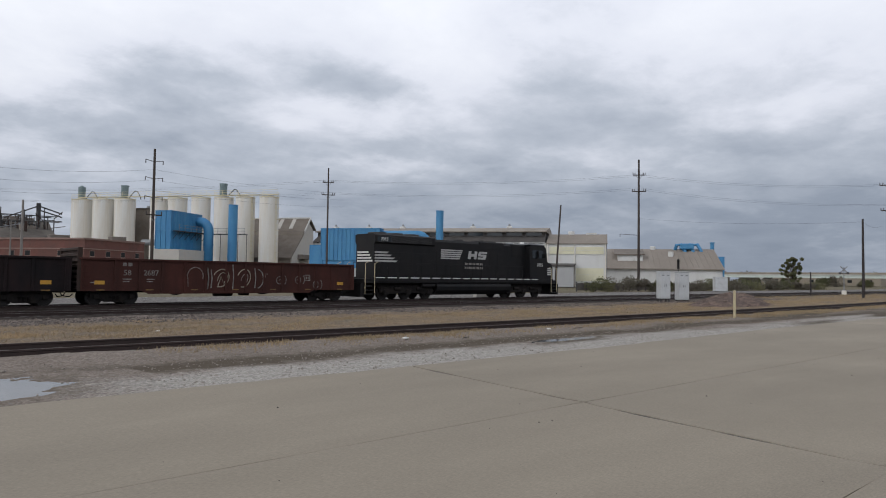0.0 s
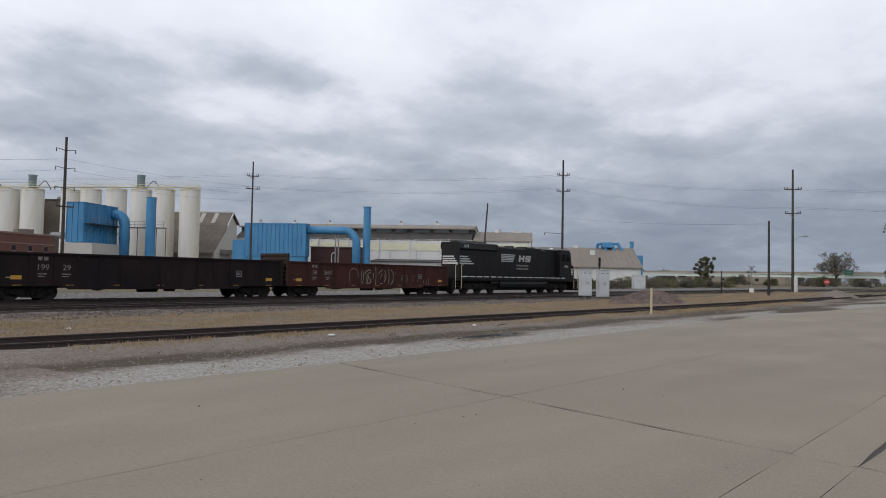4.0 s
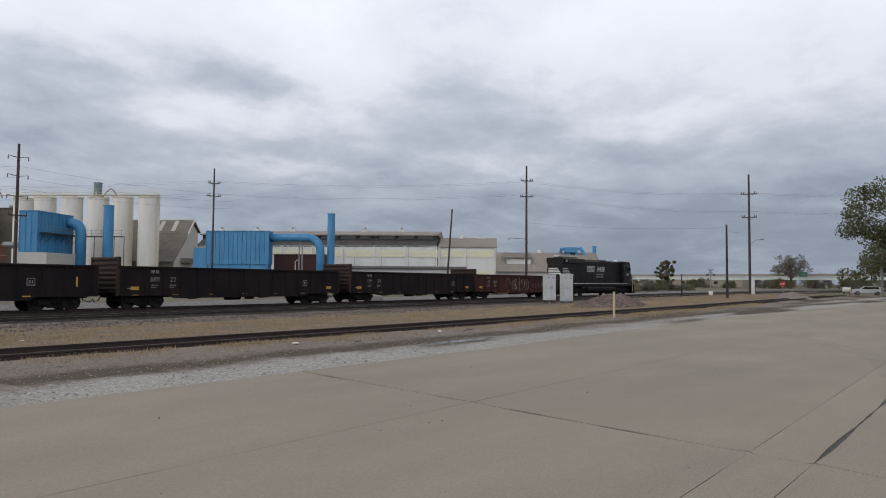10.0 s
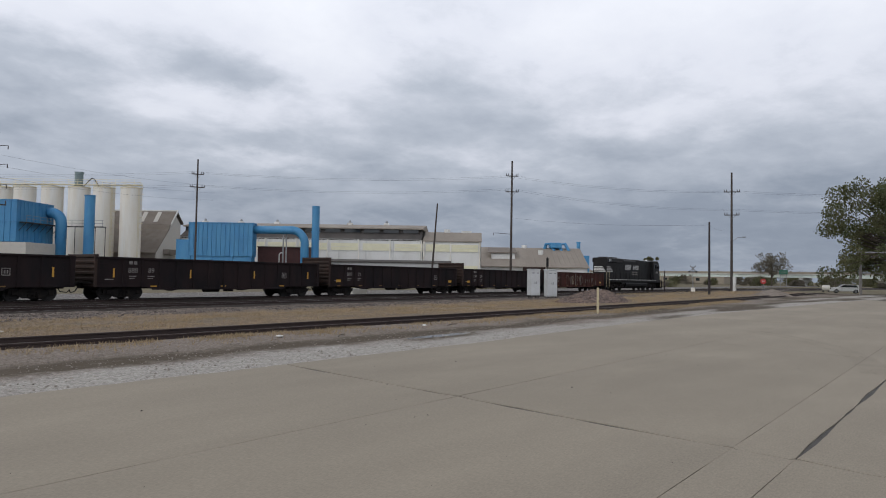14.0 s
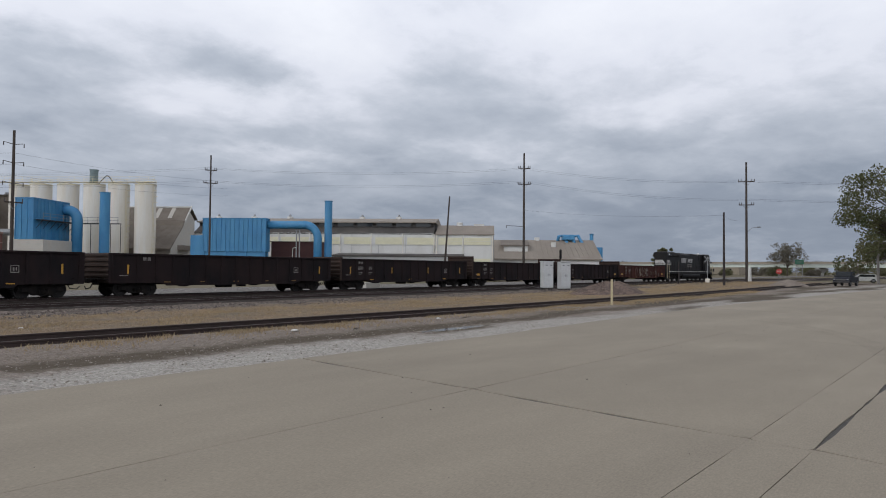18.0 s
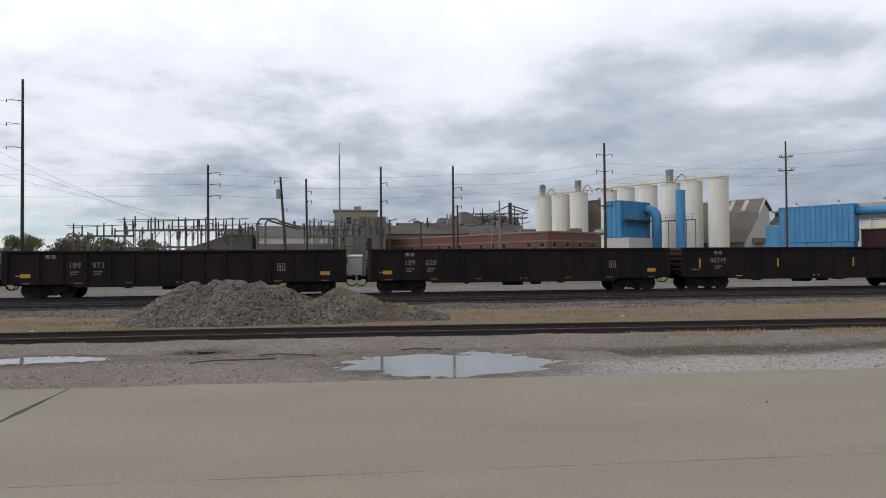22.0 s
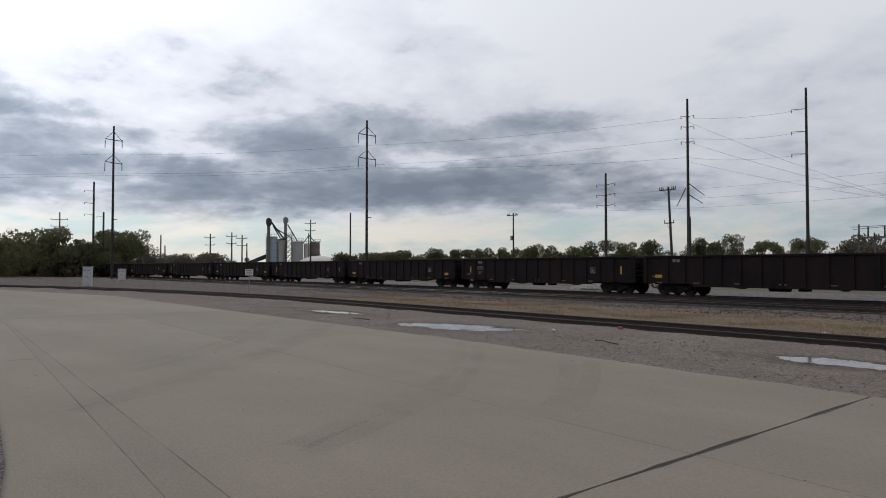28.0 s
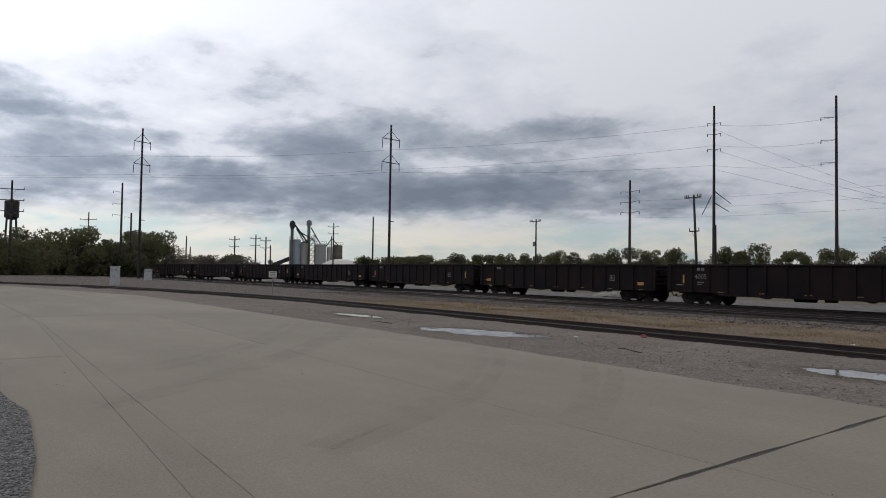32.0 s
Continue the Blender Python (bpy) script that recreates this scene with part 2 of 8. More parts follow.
M = dict(
    concrete=material("concrete", (0.288, 0.250, 0.195), 0.84, 0, 0.15, 0.35, 55, 0.18, (0.222, 0.193, 0.152), 0.42, 0.4, stretch=(0.4, 1, 1), edge=0.14, per_object=0.05),
    asphalt=material("asphalt", (0.10, 0.096, 0.092), 0.92, 0, 0.45, 30, 90, 1.0, (0.17, 0.16, 0.15), 0.35, 22.0),
    joint=material("joint_filler", (0.06, 0.055, 0.05), 0.9, 0, 0.4, 5, 60, 0.3),
    gravel=material("gravel", (0.242, 0.207, 0.178), 0.95, 0, 0.26, 5, 22, 0.8, (0.168, 0.138, 0.114), 0.45, 0.55, edge=0.16),
    limestone=material("limestone", (0.33, 0.308, 0.275), 0.95, 0, 0.3, 6, 26, 0.9, (0.24, 0.22, 0.19), 0.25, 0.6, edge=0.2),
    ballast=material("ballast", (0.170, 0.140, 0.122), 0.95, 0, 0.35, 8, 22, 1.0, (0.11, 0.10, 0.09), 0.35, 1.0, edge=0.2),
    far_ground=material("far_ground", (0.17, 0.145, 0.10), 0.95, 0, 0.3, 0.05, 2.0, 0.2, (0.11, 0.10, 0.06), 0.5, 0.03, edge=0.15),
    grass_bed=material("dry_grass_bed", (0.225, 0.165, 0.108), 0.95, 0, 0.3, 1.5, 30, 0.7, (0.16, 0.14, 0.115), 0.42, 0.45, edge=0.12),
    dry_grass=material("dry_grass", (0.35, 0.255, 0.148), 0.95, 0, 0.35, 0.6, 9, 0.0, (0.23, 0.185, 0.115), 0.45, 0.35, edge=0.2),
    rail=material("rail_steel", (0.032, 0.019, 0.016), 0.75, 0.0, 0.3, 3, 40, 0.1),
    rusty_head=material("rusty_rail_head", (0.085, 0.062, 0.052), 0.75, 0.0, 0.3, 2, 30, 0.0),
    railtop=material("rail_head", (0.20, 0.18, 0.17), 0.35, 0.9, 0.2, 2, 30, 0.0),
    tie=material("creosoted_tie", (0.035, 0.028, 0.024), 0.9, 0, 0.35, 3, 30, 0.4, (0.06, 0.048, 0.04), 0.3, 2.0, stretch=(3, 0.6, 1), per_object=0.3),
    road=material("yard_road", (0.21, 0.198, 0.188), 0.95, 0, 0.2, 0.3, 14, 0.4, (0.16, 0.15, 0.14), 0.4, 0.15, edge=0.2),
    water=material("puddle_water", (0.085, 0.078, 0.068), 0.02, 0, 0.0, 3, 3, 0.0),
    car_black=material("gondola_black", (0.0104, 0.0090, 0.0101), 0.8, 0.0, 0.45, 1.4, 35, 0.15, (0.0265, 0.0152, 0.0146), 0.44, 0.8, stretch=(1, 1, 0.45), edge=0.14, spec=0.15),
    car_rust=material("gondola_oxide", (0.062, 0.023, 0.018), 0.8, 0, 0.3, 1.4, 35, 0.2, (0.036, 0.018, 0.015), 0.45, 0.9, stretch=(1, 1, 0.4), edge=0.12, spec=0.15),
    end_rust=material("rusty_end", (0.042, 0.024, 0.018), 0.85, 0, 0.35, 3, 35, 0.3, (0.028, 0.020, 0.017), 0.5, 1.4, spec=0.3),
    truck=material("truck_iron", (0.0095, 0.0083, 0.008), 0.85, 0.0, 0.35, 5, 30, 0.3, (0.022, 0.017, 0.014), 0.35, 2.5, spec=0.2),
    wheel=material("wheel_steel", (0.014, 0.012, 0.011), 0.7, 0.1, 0.3, 5, 30, 0.1),
    loco=material("locomotive_black", (0.0075, 0.0075, 0.0085), 0.55, 0, 0.3, 1.2, 30, 0.05, (0.017, 0.015, 0.014), 0.35, 0.8, stretch=(1, 1, 0.4), edge=0.15, spec=0.2),
    white=material("weathered_white", (0.62, 0.61, 0.58), 0.6, 0, 0.1, 6, 30, 0.05, (0.40, 0.38, 0.35), 0.25, 3.0),
    old_white=material("grimy_white", (0.40, 0.395, 0.38), 0.7, 0, 0.15, 4, 30, 0.05, (0.26, 0.25, 0.24), 0.35, 2.0),
    stencil=material("faded_stencil", (0.27, 0.25, 0.23), 0.8, 0, 0.3, 8, 40, 0.0, (0.06, 0.05, 0.045), 0.55, 6.0),
    strip_old=material("dirty_reflector", (0.20, 0.105, 0.02), 0.7, 0, 0.3, 6, 30, 0.0, (0.06, 0.04, 0.02), 0.5, 5.0),
    chalk=material("chalky_spray", (0.22, 0.185, 0.17), 0.85, 0, 0.3, 8, 40, 0.0, (0.10, 0.05, 0.04), 0.45, 5.0),
    reflector=plain("reflector_yellow", (0.46, 0.24, 0.025), 0.5),
    glass=plain("dark_glass", (0.015, 0.018, 0.02), 0.06),
    silo=material("silo_paint", (0.70, 0.69, 0.655), 0.7, 0, 0.06, 0.8, 20, 0.05, (0.62, 0.555, 0.45), 0.30, 0.9, stretch=(1, 1, 0.10), edge=0.20, speck=0.08),
    yellow_rail=plain("cream_rail", (0.62, 0.55, 0.36), 0.7),
    pane=material("dark_pane", (0.014, 0.015, 0.016), 0.35, 0, 0.2, 3, 20, 0.0, spec=0.2),
    blue=material("blue_sheet", (0.040, 0.190, 0.375), 0.5, 0, 0.14, 0.9, 25, 0.05, (0.058, 0.228, 0.405), 0.4, 0.5, stretch=(1, 1, 0.4), speck=0.15),
    teal=material("teal_collector", (0.15, 0.20, 0.205), 0.6, 0, 0.2, 2, 25, 0.1),
    block=material("painted_block", (0.47, 0.45, 0.41), 0.85, 0, 0.1, 0.8, 25, 0.1, (0.45, 0.42, 0.37), 0.3, 0.8, speck=0.15),
    brick=material("red_brick", (0.148, 0.062, 0.048), 0.9, 0, 0.25, 1.2, 25, 0.2, (0.105, 0.056, 0.046), 0.4, 0.5),
    brick_band=material("pale_band", (0.25, 0.165, 0.135), 0.9, 0, 0.15, 1.2, 25, 0.1),
    roof_tar=material("tar_roof", (0.082, 0.071, 0.060), 0.95, 0, 0.3, 0.4, 12, 0.2, (0.125, 0.110, 0.094), 0.35, 0.2),
    roof_dark=material("dark_sheet_roof", (0.060, 0.054, 0.050), 0.85, 0, 0.2, 0.4, 12, 0.1, (0.085, 0.076, 0.068), 0.35, 0.2, stretch=(1, 0.3, 1)),
    roof_tan=material("tan_sheet_roof", (0.26, 0.225, 0.188), 0.8, 0, 0.1, 0.3, 14, 0.05, (0.205, 0.175, 0.145), 0.4, 0.12, stretch=(1, 0.3, 1)),
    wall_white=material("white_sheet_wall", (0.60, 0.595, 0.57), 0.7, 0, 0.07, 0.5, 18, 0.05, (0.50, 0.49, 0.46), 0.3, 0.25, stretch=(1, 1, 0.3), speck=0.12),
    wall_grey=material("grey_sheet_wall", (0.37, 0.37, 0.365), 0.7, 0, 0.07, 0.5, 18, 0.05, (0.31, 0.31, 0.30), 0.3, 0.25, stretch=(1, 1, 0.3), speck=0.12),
    cream=material("cream_panel", (0.62, 0.59, 0.42), 0.6, 0, 0.08, 0.8, 20, 0.05),
    shed=material("brown_sheet", (0.145, 0.122, 0.100), 0.85, 0, 0.2, 0.6, 16, 0.1, (0.19, 0.165, 0.14), 0.35, 0.4),
    fence_board=material("weathered_fence", (0.075, 0.066, 0.058), 0.9, 0, 0.35, 0.8, 16, 0.2, (0.13, 0.11, 0.085), 0.4, 0.5),
    maroon=material("maroon_sheet", (0.06, 0.022, 0.020), 0.8, 0, 0.25, 1, 20, 0.1),
    tan=material("tan_render", (0.25, 0.215, 0.165), 0.85, 0, 0.1, 0.6, 18, 0.1),
    wood=material("utility_pole_wood", (0.045, 0.035, 0.03), 0.9, 0, 0.3, 2, 25, 0.3, (0.075, 0.06, 0.05), 0.3, 1.2, stretch=(3, 3, 0.3)),
    pale_wood=material("bleached_pole", (0.20, 0.185, 0.17), 0.9, 0, 0.25, 2, 25, 0.3, stretch=(3, 3, 0.3)),
    steel_pole=material("weathering_steel", (0.032, 0.025, 0.024), 0.7, 0.2, 0.25, 1, 25, 0.1, stretch=(2, 2, 0.3)),
    wire=plain("conductor", (0.05, 0.05, 0.055), 0.6, 0.3),
    insulator=plain("porcelain", (0.05, 0.04, 0.04), 0.3),
    lattice=material("weathered_lattice", (0.125, 0.118, 0.112), 0.75, 0.1, 0.3, 3, 30, 0.1),
    galv=material("galvanised", (0.24, 0.245, 0.25), 0.6, 0.5, 0.2, 3, 30, 0.1),
    dark_steel=material("dark_steel", (0.05, 0.048, 0.047), 0.7, 0.3, 0.3, 3, 30, 0.1),
    cabinet=material("silver_cabinet", (0.50, 0.51, 0.51), 0.5, 0.1, 0.08, 3, 30, 0.05, (0.42, 0.42, 0.41), 0.3, 1.5),
    post_yellow=material("cream_marker", (0.45, 0.38, 0.24), 0.7, 0, 0.15, 5, 30, 0.05),
    red_faded=plain("faded_red_plastic", (0.24, 0.045, 0.035), 0.7),
    red_sign=plain("sign_red", (0.36, 0.03, 0.025), 0.5),
    green_sign=plain("sign_green", (0.015, 0.09, 0.055), 0.5),
    rubble=material("rubble", (0.165, 0.143, 0.118), 0.95, 0, 0.45, 5, 16, 1.0, (0.075, 0.058, 0.043), 0.5, 0.9, edge=0.15),
    rubble_stone=material("rubble_stone", (0.235, 0.215, 0.190), 0.95, 0, 0.45, 5, 16, 0.6, (0.14, 0.12, 0.10), 0.5, 2.2),
    ballast_dark=material("oily_ballast", (0.045, 0.036, 0.031), 0.95, 0, 0.4, 8, 24, 1.0, (0.028, 0.023, 0.02), 0.4, 1.2, edge=0.2),
    dirt=material("red_dirt", (0.17, 0.125, 0.105), 0.95, 0, 0.3, 3, 14, 0.8, (0.11, 0.09, 0.08), 0.4, 0.9),
    stone=material("loose_stone", (0.24, 0.207, 0.178), 0.9, 0, 0.3, 6, 20, 0.3),
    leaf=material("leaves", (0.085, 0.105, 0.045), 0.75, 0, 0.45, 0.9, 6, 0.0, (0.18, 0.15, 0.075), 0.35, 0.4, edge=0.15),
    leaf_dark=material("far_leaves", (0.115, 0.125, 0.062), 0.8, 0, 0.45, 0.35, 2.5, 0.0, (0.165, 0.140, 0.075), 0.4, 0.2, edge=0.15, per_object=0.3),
    leaf_brown=material("bare_twigs", (0.165, 0.145, 0.115), 0.85, 0, 0.3, 0.6, 3, 0.0, (0.12, 0.115, 0.08), 0.4, 0.4),
    pale_blue=material("faded_blue_silo", (0.30, 0.40, 0.47), 0.6, 0, 0.1, 0.4, 12, 0.05, (0.38, 0.45, 0.49), 0.4, 0.3),
    bark=material("bark", (0.075, 0.06, 0.048), 0.95, 0, 0.3, 4, 20, 0.4),
    bridge=material("bridge_concrete", (0.50, 0.49, 0.46), 0.9, 0, 0.12, 0.3, 10, 0.1),
    girder=material("green_grey_girder", (0.56, 0.62, 0.57), 0.7, 0, 0.1, 0.3, 10, 0.05),
    car_paint=material("silver_paint", (0.60, 0.60, 0.59), 0.3, 0.5, 0.05, 3, 30, 0.0),
    navy=material("navy_paint", (0.010, 0.012, 0.020), 0.5, 0.0, 0.1, 3, 30, 0.0, spec=0.2),
    tyre=plain("tyre_rubber", (0.02, 0.02, 0.02), 0.9),
)


def pebbly(m, size, lo, hi, depth=0.03, second=2.6, gloss=0.08):
    """Break a ground surface into small stones, each with its own shade and relief."""
    nt = m.node_tree
    b = nt.nodes["Principled BSDF"]
    b.inputs["Specular IOR Level"].default_value = gloss
    col = b.inputs["Base Color"].links[0].from_socket
    tc = nt.nodes.new("ShaderNodeTexCoord")
    for k, (sc, l, h_) in enumerate(((1.0 / size, lo, hi), (second / size, 0.5 + lo * 0.5, 0.5 + hi * 0.5))):
        vo = nt.nodes.new("ShaderNodeTexVoronoi")
        vo.inputs["Scale"].default_value = sc
        nt.links.new(tc.outputs["Object"], vo.inputs["Vector"])
        sp = nt.nodes.new("ShaderNodeSeparateColor")
        nt.links.new(vo.outputs["Color"], sp.inputs[0])
        mr = nt.nodes.new("ShaderNodeMapRange")
        mr.inputs["To Min"].default_value, mr.inputs["To Max"].default_value = l, h_
        nt.links.new(sp.outputs[k], mr.inputs["Value"])
        vm = nt.nodes.new("ShaderNodeVectorMath")
        vm.operation = "SCALE"
        nt.links.new(col, vm.inputs[0])
        nt.links.new(mr.outputs[0], vm.inputs["Scale"])
        col = vm.outputs[0]
        if k == 0:
            bp = nt.nodes.new("ShaderNodeBump")
            bp.invert = True
            bp.inputs["Strength"].default_value, bp.inputs["Distance"].default_value = 0.9, depth
            nt.links.new(vo.outputs["Distance"], bp.inputs["Height"])
            nt.links.new(bp.outputs[0], b.inputs["Normal"])
    nt.links.new(col, b.inputs["Base Color"])


def with_damp(m, wet, rough):
    """Let the attribute 'damp' of a ground mesh turn the surface into wet soil."""
    nt = m.node_tree
    b = nt.nodes["Principled BSDF"]
    col = b.inputs["Base Color"].links[0].from_socket
    at = nt.nodes.new("ShaderNodeAttribute")
    at.attribute_name = "damp"
    ns = nt.nodes.new("ShaderNodeTexNoise")
    ns.inputs["Scale"].default_value, ns.inputs["Detail"].default_value = 4.0, 6
    tc = nt.nodes.new("ShaderNodeTexCoord")
    nt.links.new(tc.outputs["Object"], ns.inputs["Vector"])
    ad = nt.nodes.new("ShaderNodeMath")
    ad.operation = "MULTIPLY_ADD"
    nt.links.new(ns.outputs["Fac"], ad.inputs[0])
    ad.inputs[1].default_value = 1.6
    ad.inputs[2].default_value = -1.3
    sm = nt.nodes.new("ShaderNodeMath")
    sm.operation, sm.use_clamp = "MULTIPLY_ADD", True
    nt.links.new(at.outputs["Fac"], sm.inputs[0])
    sm.inputs[1].default_value = 1.6
    nt.links.new(ad.outputs[0], sm.inputs[2])
    mx = nt.nodes.new("ShaderNodeMix")
    mx.data_type = "RGBA"
    nt.links.new(sm.outputs[0], mx.inputs[0])
    nt.links.new(col, mx.inputs[6])
    mx.inputs[7].default_value = (*wet, 1)
    nt.links.new(mx.outputs[2], b.inputs["Base Color"])


def with_lime(m, pale):
    """Let the attribute 'lime' lay pale crushed limestone over the gravel."""
    nt = m.node_tree
    b = nt.nodes["Principled BSDF"]
    col = b.inputs["Base Color"].links[0].from_socket
    at = nt.nodes.new("ShaderNodeAttribute")
    at.attribute_name = "lime"
    ns = nt.nodes.new("ShaderNodeTexNoise")
    ns.inputs["Scale"].default_value, ns.inputs["Detail"].default_value = 9.0, 6
    tc = nt.nodes.new("ShaderNodeTexCoord")
    nt.links.new(tc.outputs["Object"], ns.inputs["Vector"])
    mu = nt.nodes.new("ShaderNodeMath")
    mu.operation = "MULTIPLY_ADD"
    nt.links.new(ns.outputs["Fac"], mu.inputs[0])
    mu.inputs[1].default_value, mu.inputs[2].default_value = 1.4, -0.95
    sm = nt.nodes.new("ShaderNodeMath")
    sm.operation, sm.use_clamp = "MULTIPLY_ADD", True
    nt.links.new(at.outputs["Fac"], sm.inputs[0])
    sm.inputs[1].default_value = 1.25
    nt.links.new(mu.outputs[0], sm.inputs[2])
    mx = nt.nodes.new("ShaderNodeMix")
    mx.data_type = "RGBA"
    nt.links.new(sm.outputs[0], mx.inputs[0])
    nt.links.new(col, mx.inputs[6])
    mx.inputs[7].default_value = (*pale, 1)
    nt.links.new(mx.outputs[2], b.inputs["Base Color"])


with_lime(M["gravel"], (0.350, 0.330, 0.300))
pebbly(M["gravel"], 0.045, 0.74, 1.24, 0.018)
for _k, _s in (("ballast", 0.10), ("ballast_dark", 0.09), ("limestone", 0.09), ("rubble", 0.08), ("dirt", 0.09), ("road", 0.12)):
    pebbly(M[_k], _s, 0.42, 1.55, _s * 0.5)
pebbly(M["concrete"], 0.035, 0.97, 1.03, 0.001, gloss=0.22)
pebbly(M["far_ground"], 0.4, 0.7, 1.3)
pebbly(M["grass_bed"], 0.06, 0.65, 1.35)
pebbly(M["asphalt"], 0.022, 0.35, 1.9, 0.012)
with_damp(M["gravel"], (0.098, 0.080, 0.060), 0.5)

# tyre scuffs: a thin dark film that lets most of the concrete show
M["scuff"] = material("tyre_scuff", (0.05, 0.045, 0.04), 0.8, 0, 0.2, 4, 30, 0.0)
_nt = M["scuff"].node_tree
_tr, _mx, _ns, _rp = (_nt.nodes.new(k) for k in ("ShaderNodeBsdfTransparent", "ShaderNodeMixShader", "ShaderNodeTexNoise", "ShaderNodeMapRange"))
_ns.inputs["Scale"].default_value, _ns.inputs["Detail"].default_value = 1.3, 7
_rp.inputs["From Min"].default_value, _rp.inputs["From Max"].default_value, _rp.inputs["To Min"].default_value, _rp.inputs["To Max"].default_value = 0.33, 0.68, 0.0, 0.085
_nt.links.new(_nt.nodes.new("ShaderNodeTexCoord").outputs["Object"], _ns.inputs["Vector"])
_nt.links.new(_ns.outputs["Fac"], _rp.inputs["Value"])
_nt.links.new(_rp.outputs[0], _mx.inputs[0])
_nt.links.new(_tr.outputs[0], _mx.inputs[1])
_nt.links.new(_nt.nodes["Principled BSDF"].outputs[0], _mx.inputs[2])
_nt.links.new(_mx.outputs[0], _nt.nodes["Material Output"].inputs["Surface"])


for _k in ("leaf", "leaf_dark", "leaf_brown"):
    _nt = M[_k].node_tree
    _b, _tl, _mx = _nt.nodes["Principled BSDF"], _nt.nodes.new("ShaderNodeBsdfTranslucent"), _nt.nodes.new("ShaderNodeMixShader")
    _nt.links.new(_b.inputs["Base Color"].links[0].from_socket, _tl.inputs["Color"])
    _mx.inputs[0].default_value = 0.5
    _nt.links.new(_b.outputs[0], _mx.inputs[1])
    _nt.links.new(_tl.outputs[0], _mx.inputs[2])
    _nt.links.new(_mx.outputs[0], _nt.nodes["Material Output"].inputs["Surface"])


# ---- mesh helpers ----
def mesh_of(name, bm, smooth=False):
    bm.normal_update()
    me = bpy.data.meshes.new(name)
    bm.to_mesh(me)
    bm.free()
    if smooth:
        for f in me.polygons:
            f.use_smooth = True
    return me


def part(name, bm, mat, parent=None, label="", smooth=False):
    me = mesh_of(name, bm, smooth) if isinstance(bm, bmesh.types.BMesh) else bm
    if not me.materials:
        me.materials.append(M[mat] if isinstance(mat, str) else mat)
    ob = new(name, me)
    if parent:
        ob.parent = parent
    if label:
        ob["label"] = label
    return ob


def thing(name, label, category, group="", at=(0, 0, 0), turn=0.0, kind=""):
    ob = new(name)
    ob.empty_display_size = 0.2
    ob.matrix_basis = pose(*at, 0, 0, turn)
    return tagged(ob, label, category, group, kind)


def solid(name, bm, mat, label, category, group="", kind="", smooth=False, at=None):
    ob = part(name, bm, mat, None, "", smooth)
    if at:
        ob.matrix_basis = at if isinstance(at, Matrix) else pose(*at)
    return tagged(ob, label, category, group, kind)


def box(bm, x0, x1, y0, y1, z0, z1, bevel=0.0, m=None):
    vs = [bm.verts.new((x, y, z)) for x in (x0, x1) for y in (y0, y1) for z in (z0, z1)]
    faces = [(0, 1, 3, 2), (4, 6, 7, 5), (0, 4, 5, 1), (2, 3, 7, 6), (0, 2, 6, 4), (1, 5, 7, 3)]
    fs = [bm.faces.new([vs[i] for i in f]) for f in faces]
    if bevel:
        es = list({e for f in fs for e in f.edges})
        r = bmesh.ops.bevel(bm, geom=es, offset=bevel, segments=1, affect="EDGES")
        vs = [v for v in {v for f in r["faces"] for v in f.verts} | set(v for v in vs if v.is_valid)]
    if m is not None:
        bmesh.ops.transform(bm, matrix=m, verts=[v for v in vs if v.is_valid])
    return bm


def bx(*a, bevel=0.0):
    return box(bmesh.new(), *a, bevel=bevel)


def tube(bm, p0, p1, r0, r1=None, seg=10, caps=True):
    r1 = r0 if r1 is None else r1
    p0, p1 = Vector(p0), Vector(p1)
    q = (p1 - p0).to_track_quat("Z", "Y").to_matrix()
    rings = []
    for p, r in ((p0, r0), (p1, r1)):
        rings.append([bm.verts.new(p + q @ Vector((math.cos(a) * r, math.sin(a) * r, 0))) for a in (2 * math.pi * i / seg for i in range(seg))])
    for i in range(seg):
        bm.faces.new((rings[0][i], rings[0][(i + 1) % seg], rings[1][(i + 1) % seg], rings[1][i]))
    if caps:
        bm.faces.new(rings[0][::-1])
        bm.faces.new(rings[1])
    return bm


def tb(*a, **k):
    return tube(bmesh.new(), *a, **k)


def pipe(bm, pts, r, seg=8):
    """A bent pipe through the points, with caps."""
    pts = [Vector(p) for p in pts]
    rings = []
    for i, p in enumerate(pts):
        d = (pts[min(i + 1, len(pts) - 1)] - pts[max(i - 1, 0)]).normalized()
        side = d.cross(Vector((0, 0, 1)))
        if side.length < 0.01:
            side = d.cross(Vector((0, 1, 0)))
        side.normalize()
        up_ = side.cross(d)
        rings.append([bm.verts.new(p + (side * math.cos(a) + up_ * math.sin(a)) * r) for a in (2 * math.pi * k / seg for k in range(seg))])
    for a, b in zip(rings, rings[1:]):
        best = min(range(seg), key=lambda s: sum((a[k].co - b[(k + s) % seg].co).length for k in range(seg)))
        for k in range(seg):
            bm.faces.new((a[k], a[(k + 1) % seg], b[(k + 1 + best) % seg], b[(k + best) % seg]))
    bm.faces.new(rings[0][::-1])
    bm.faces.new(rings[-1])
    return bm


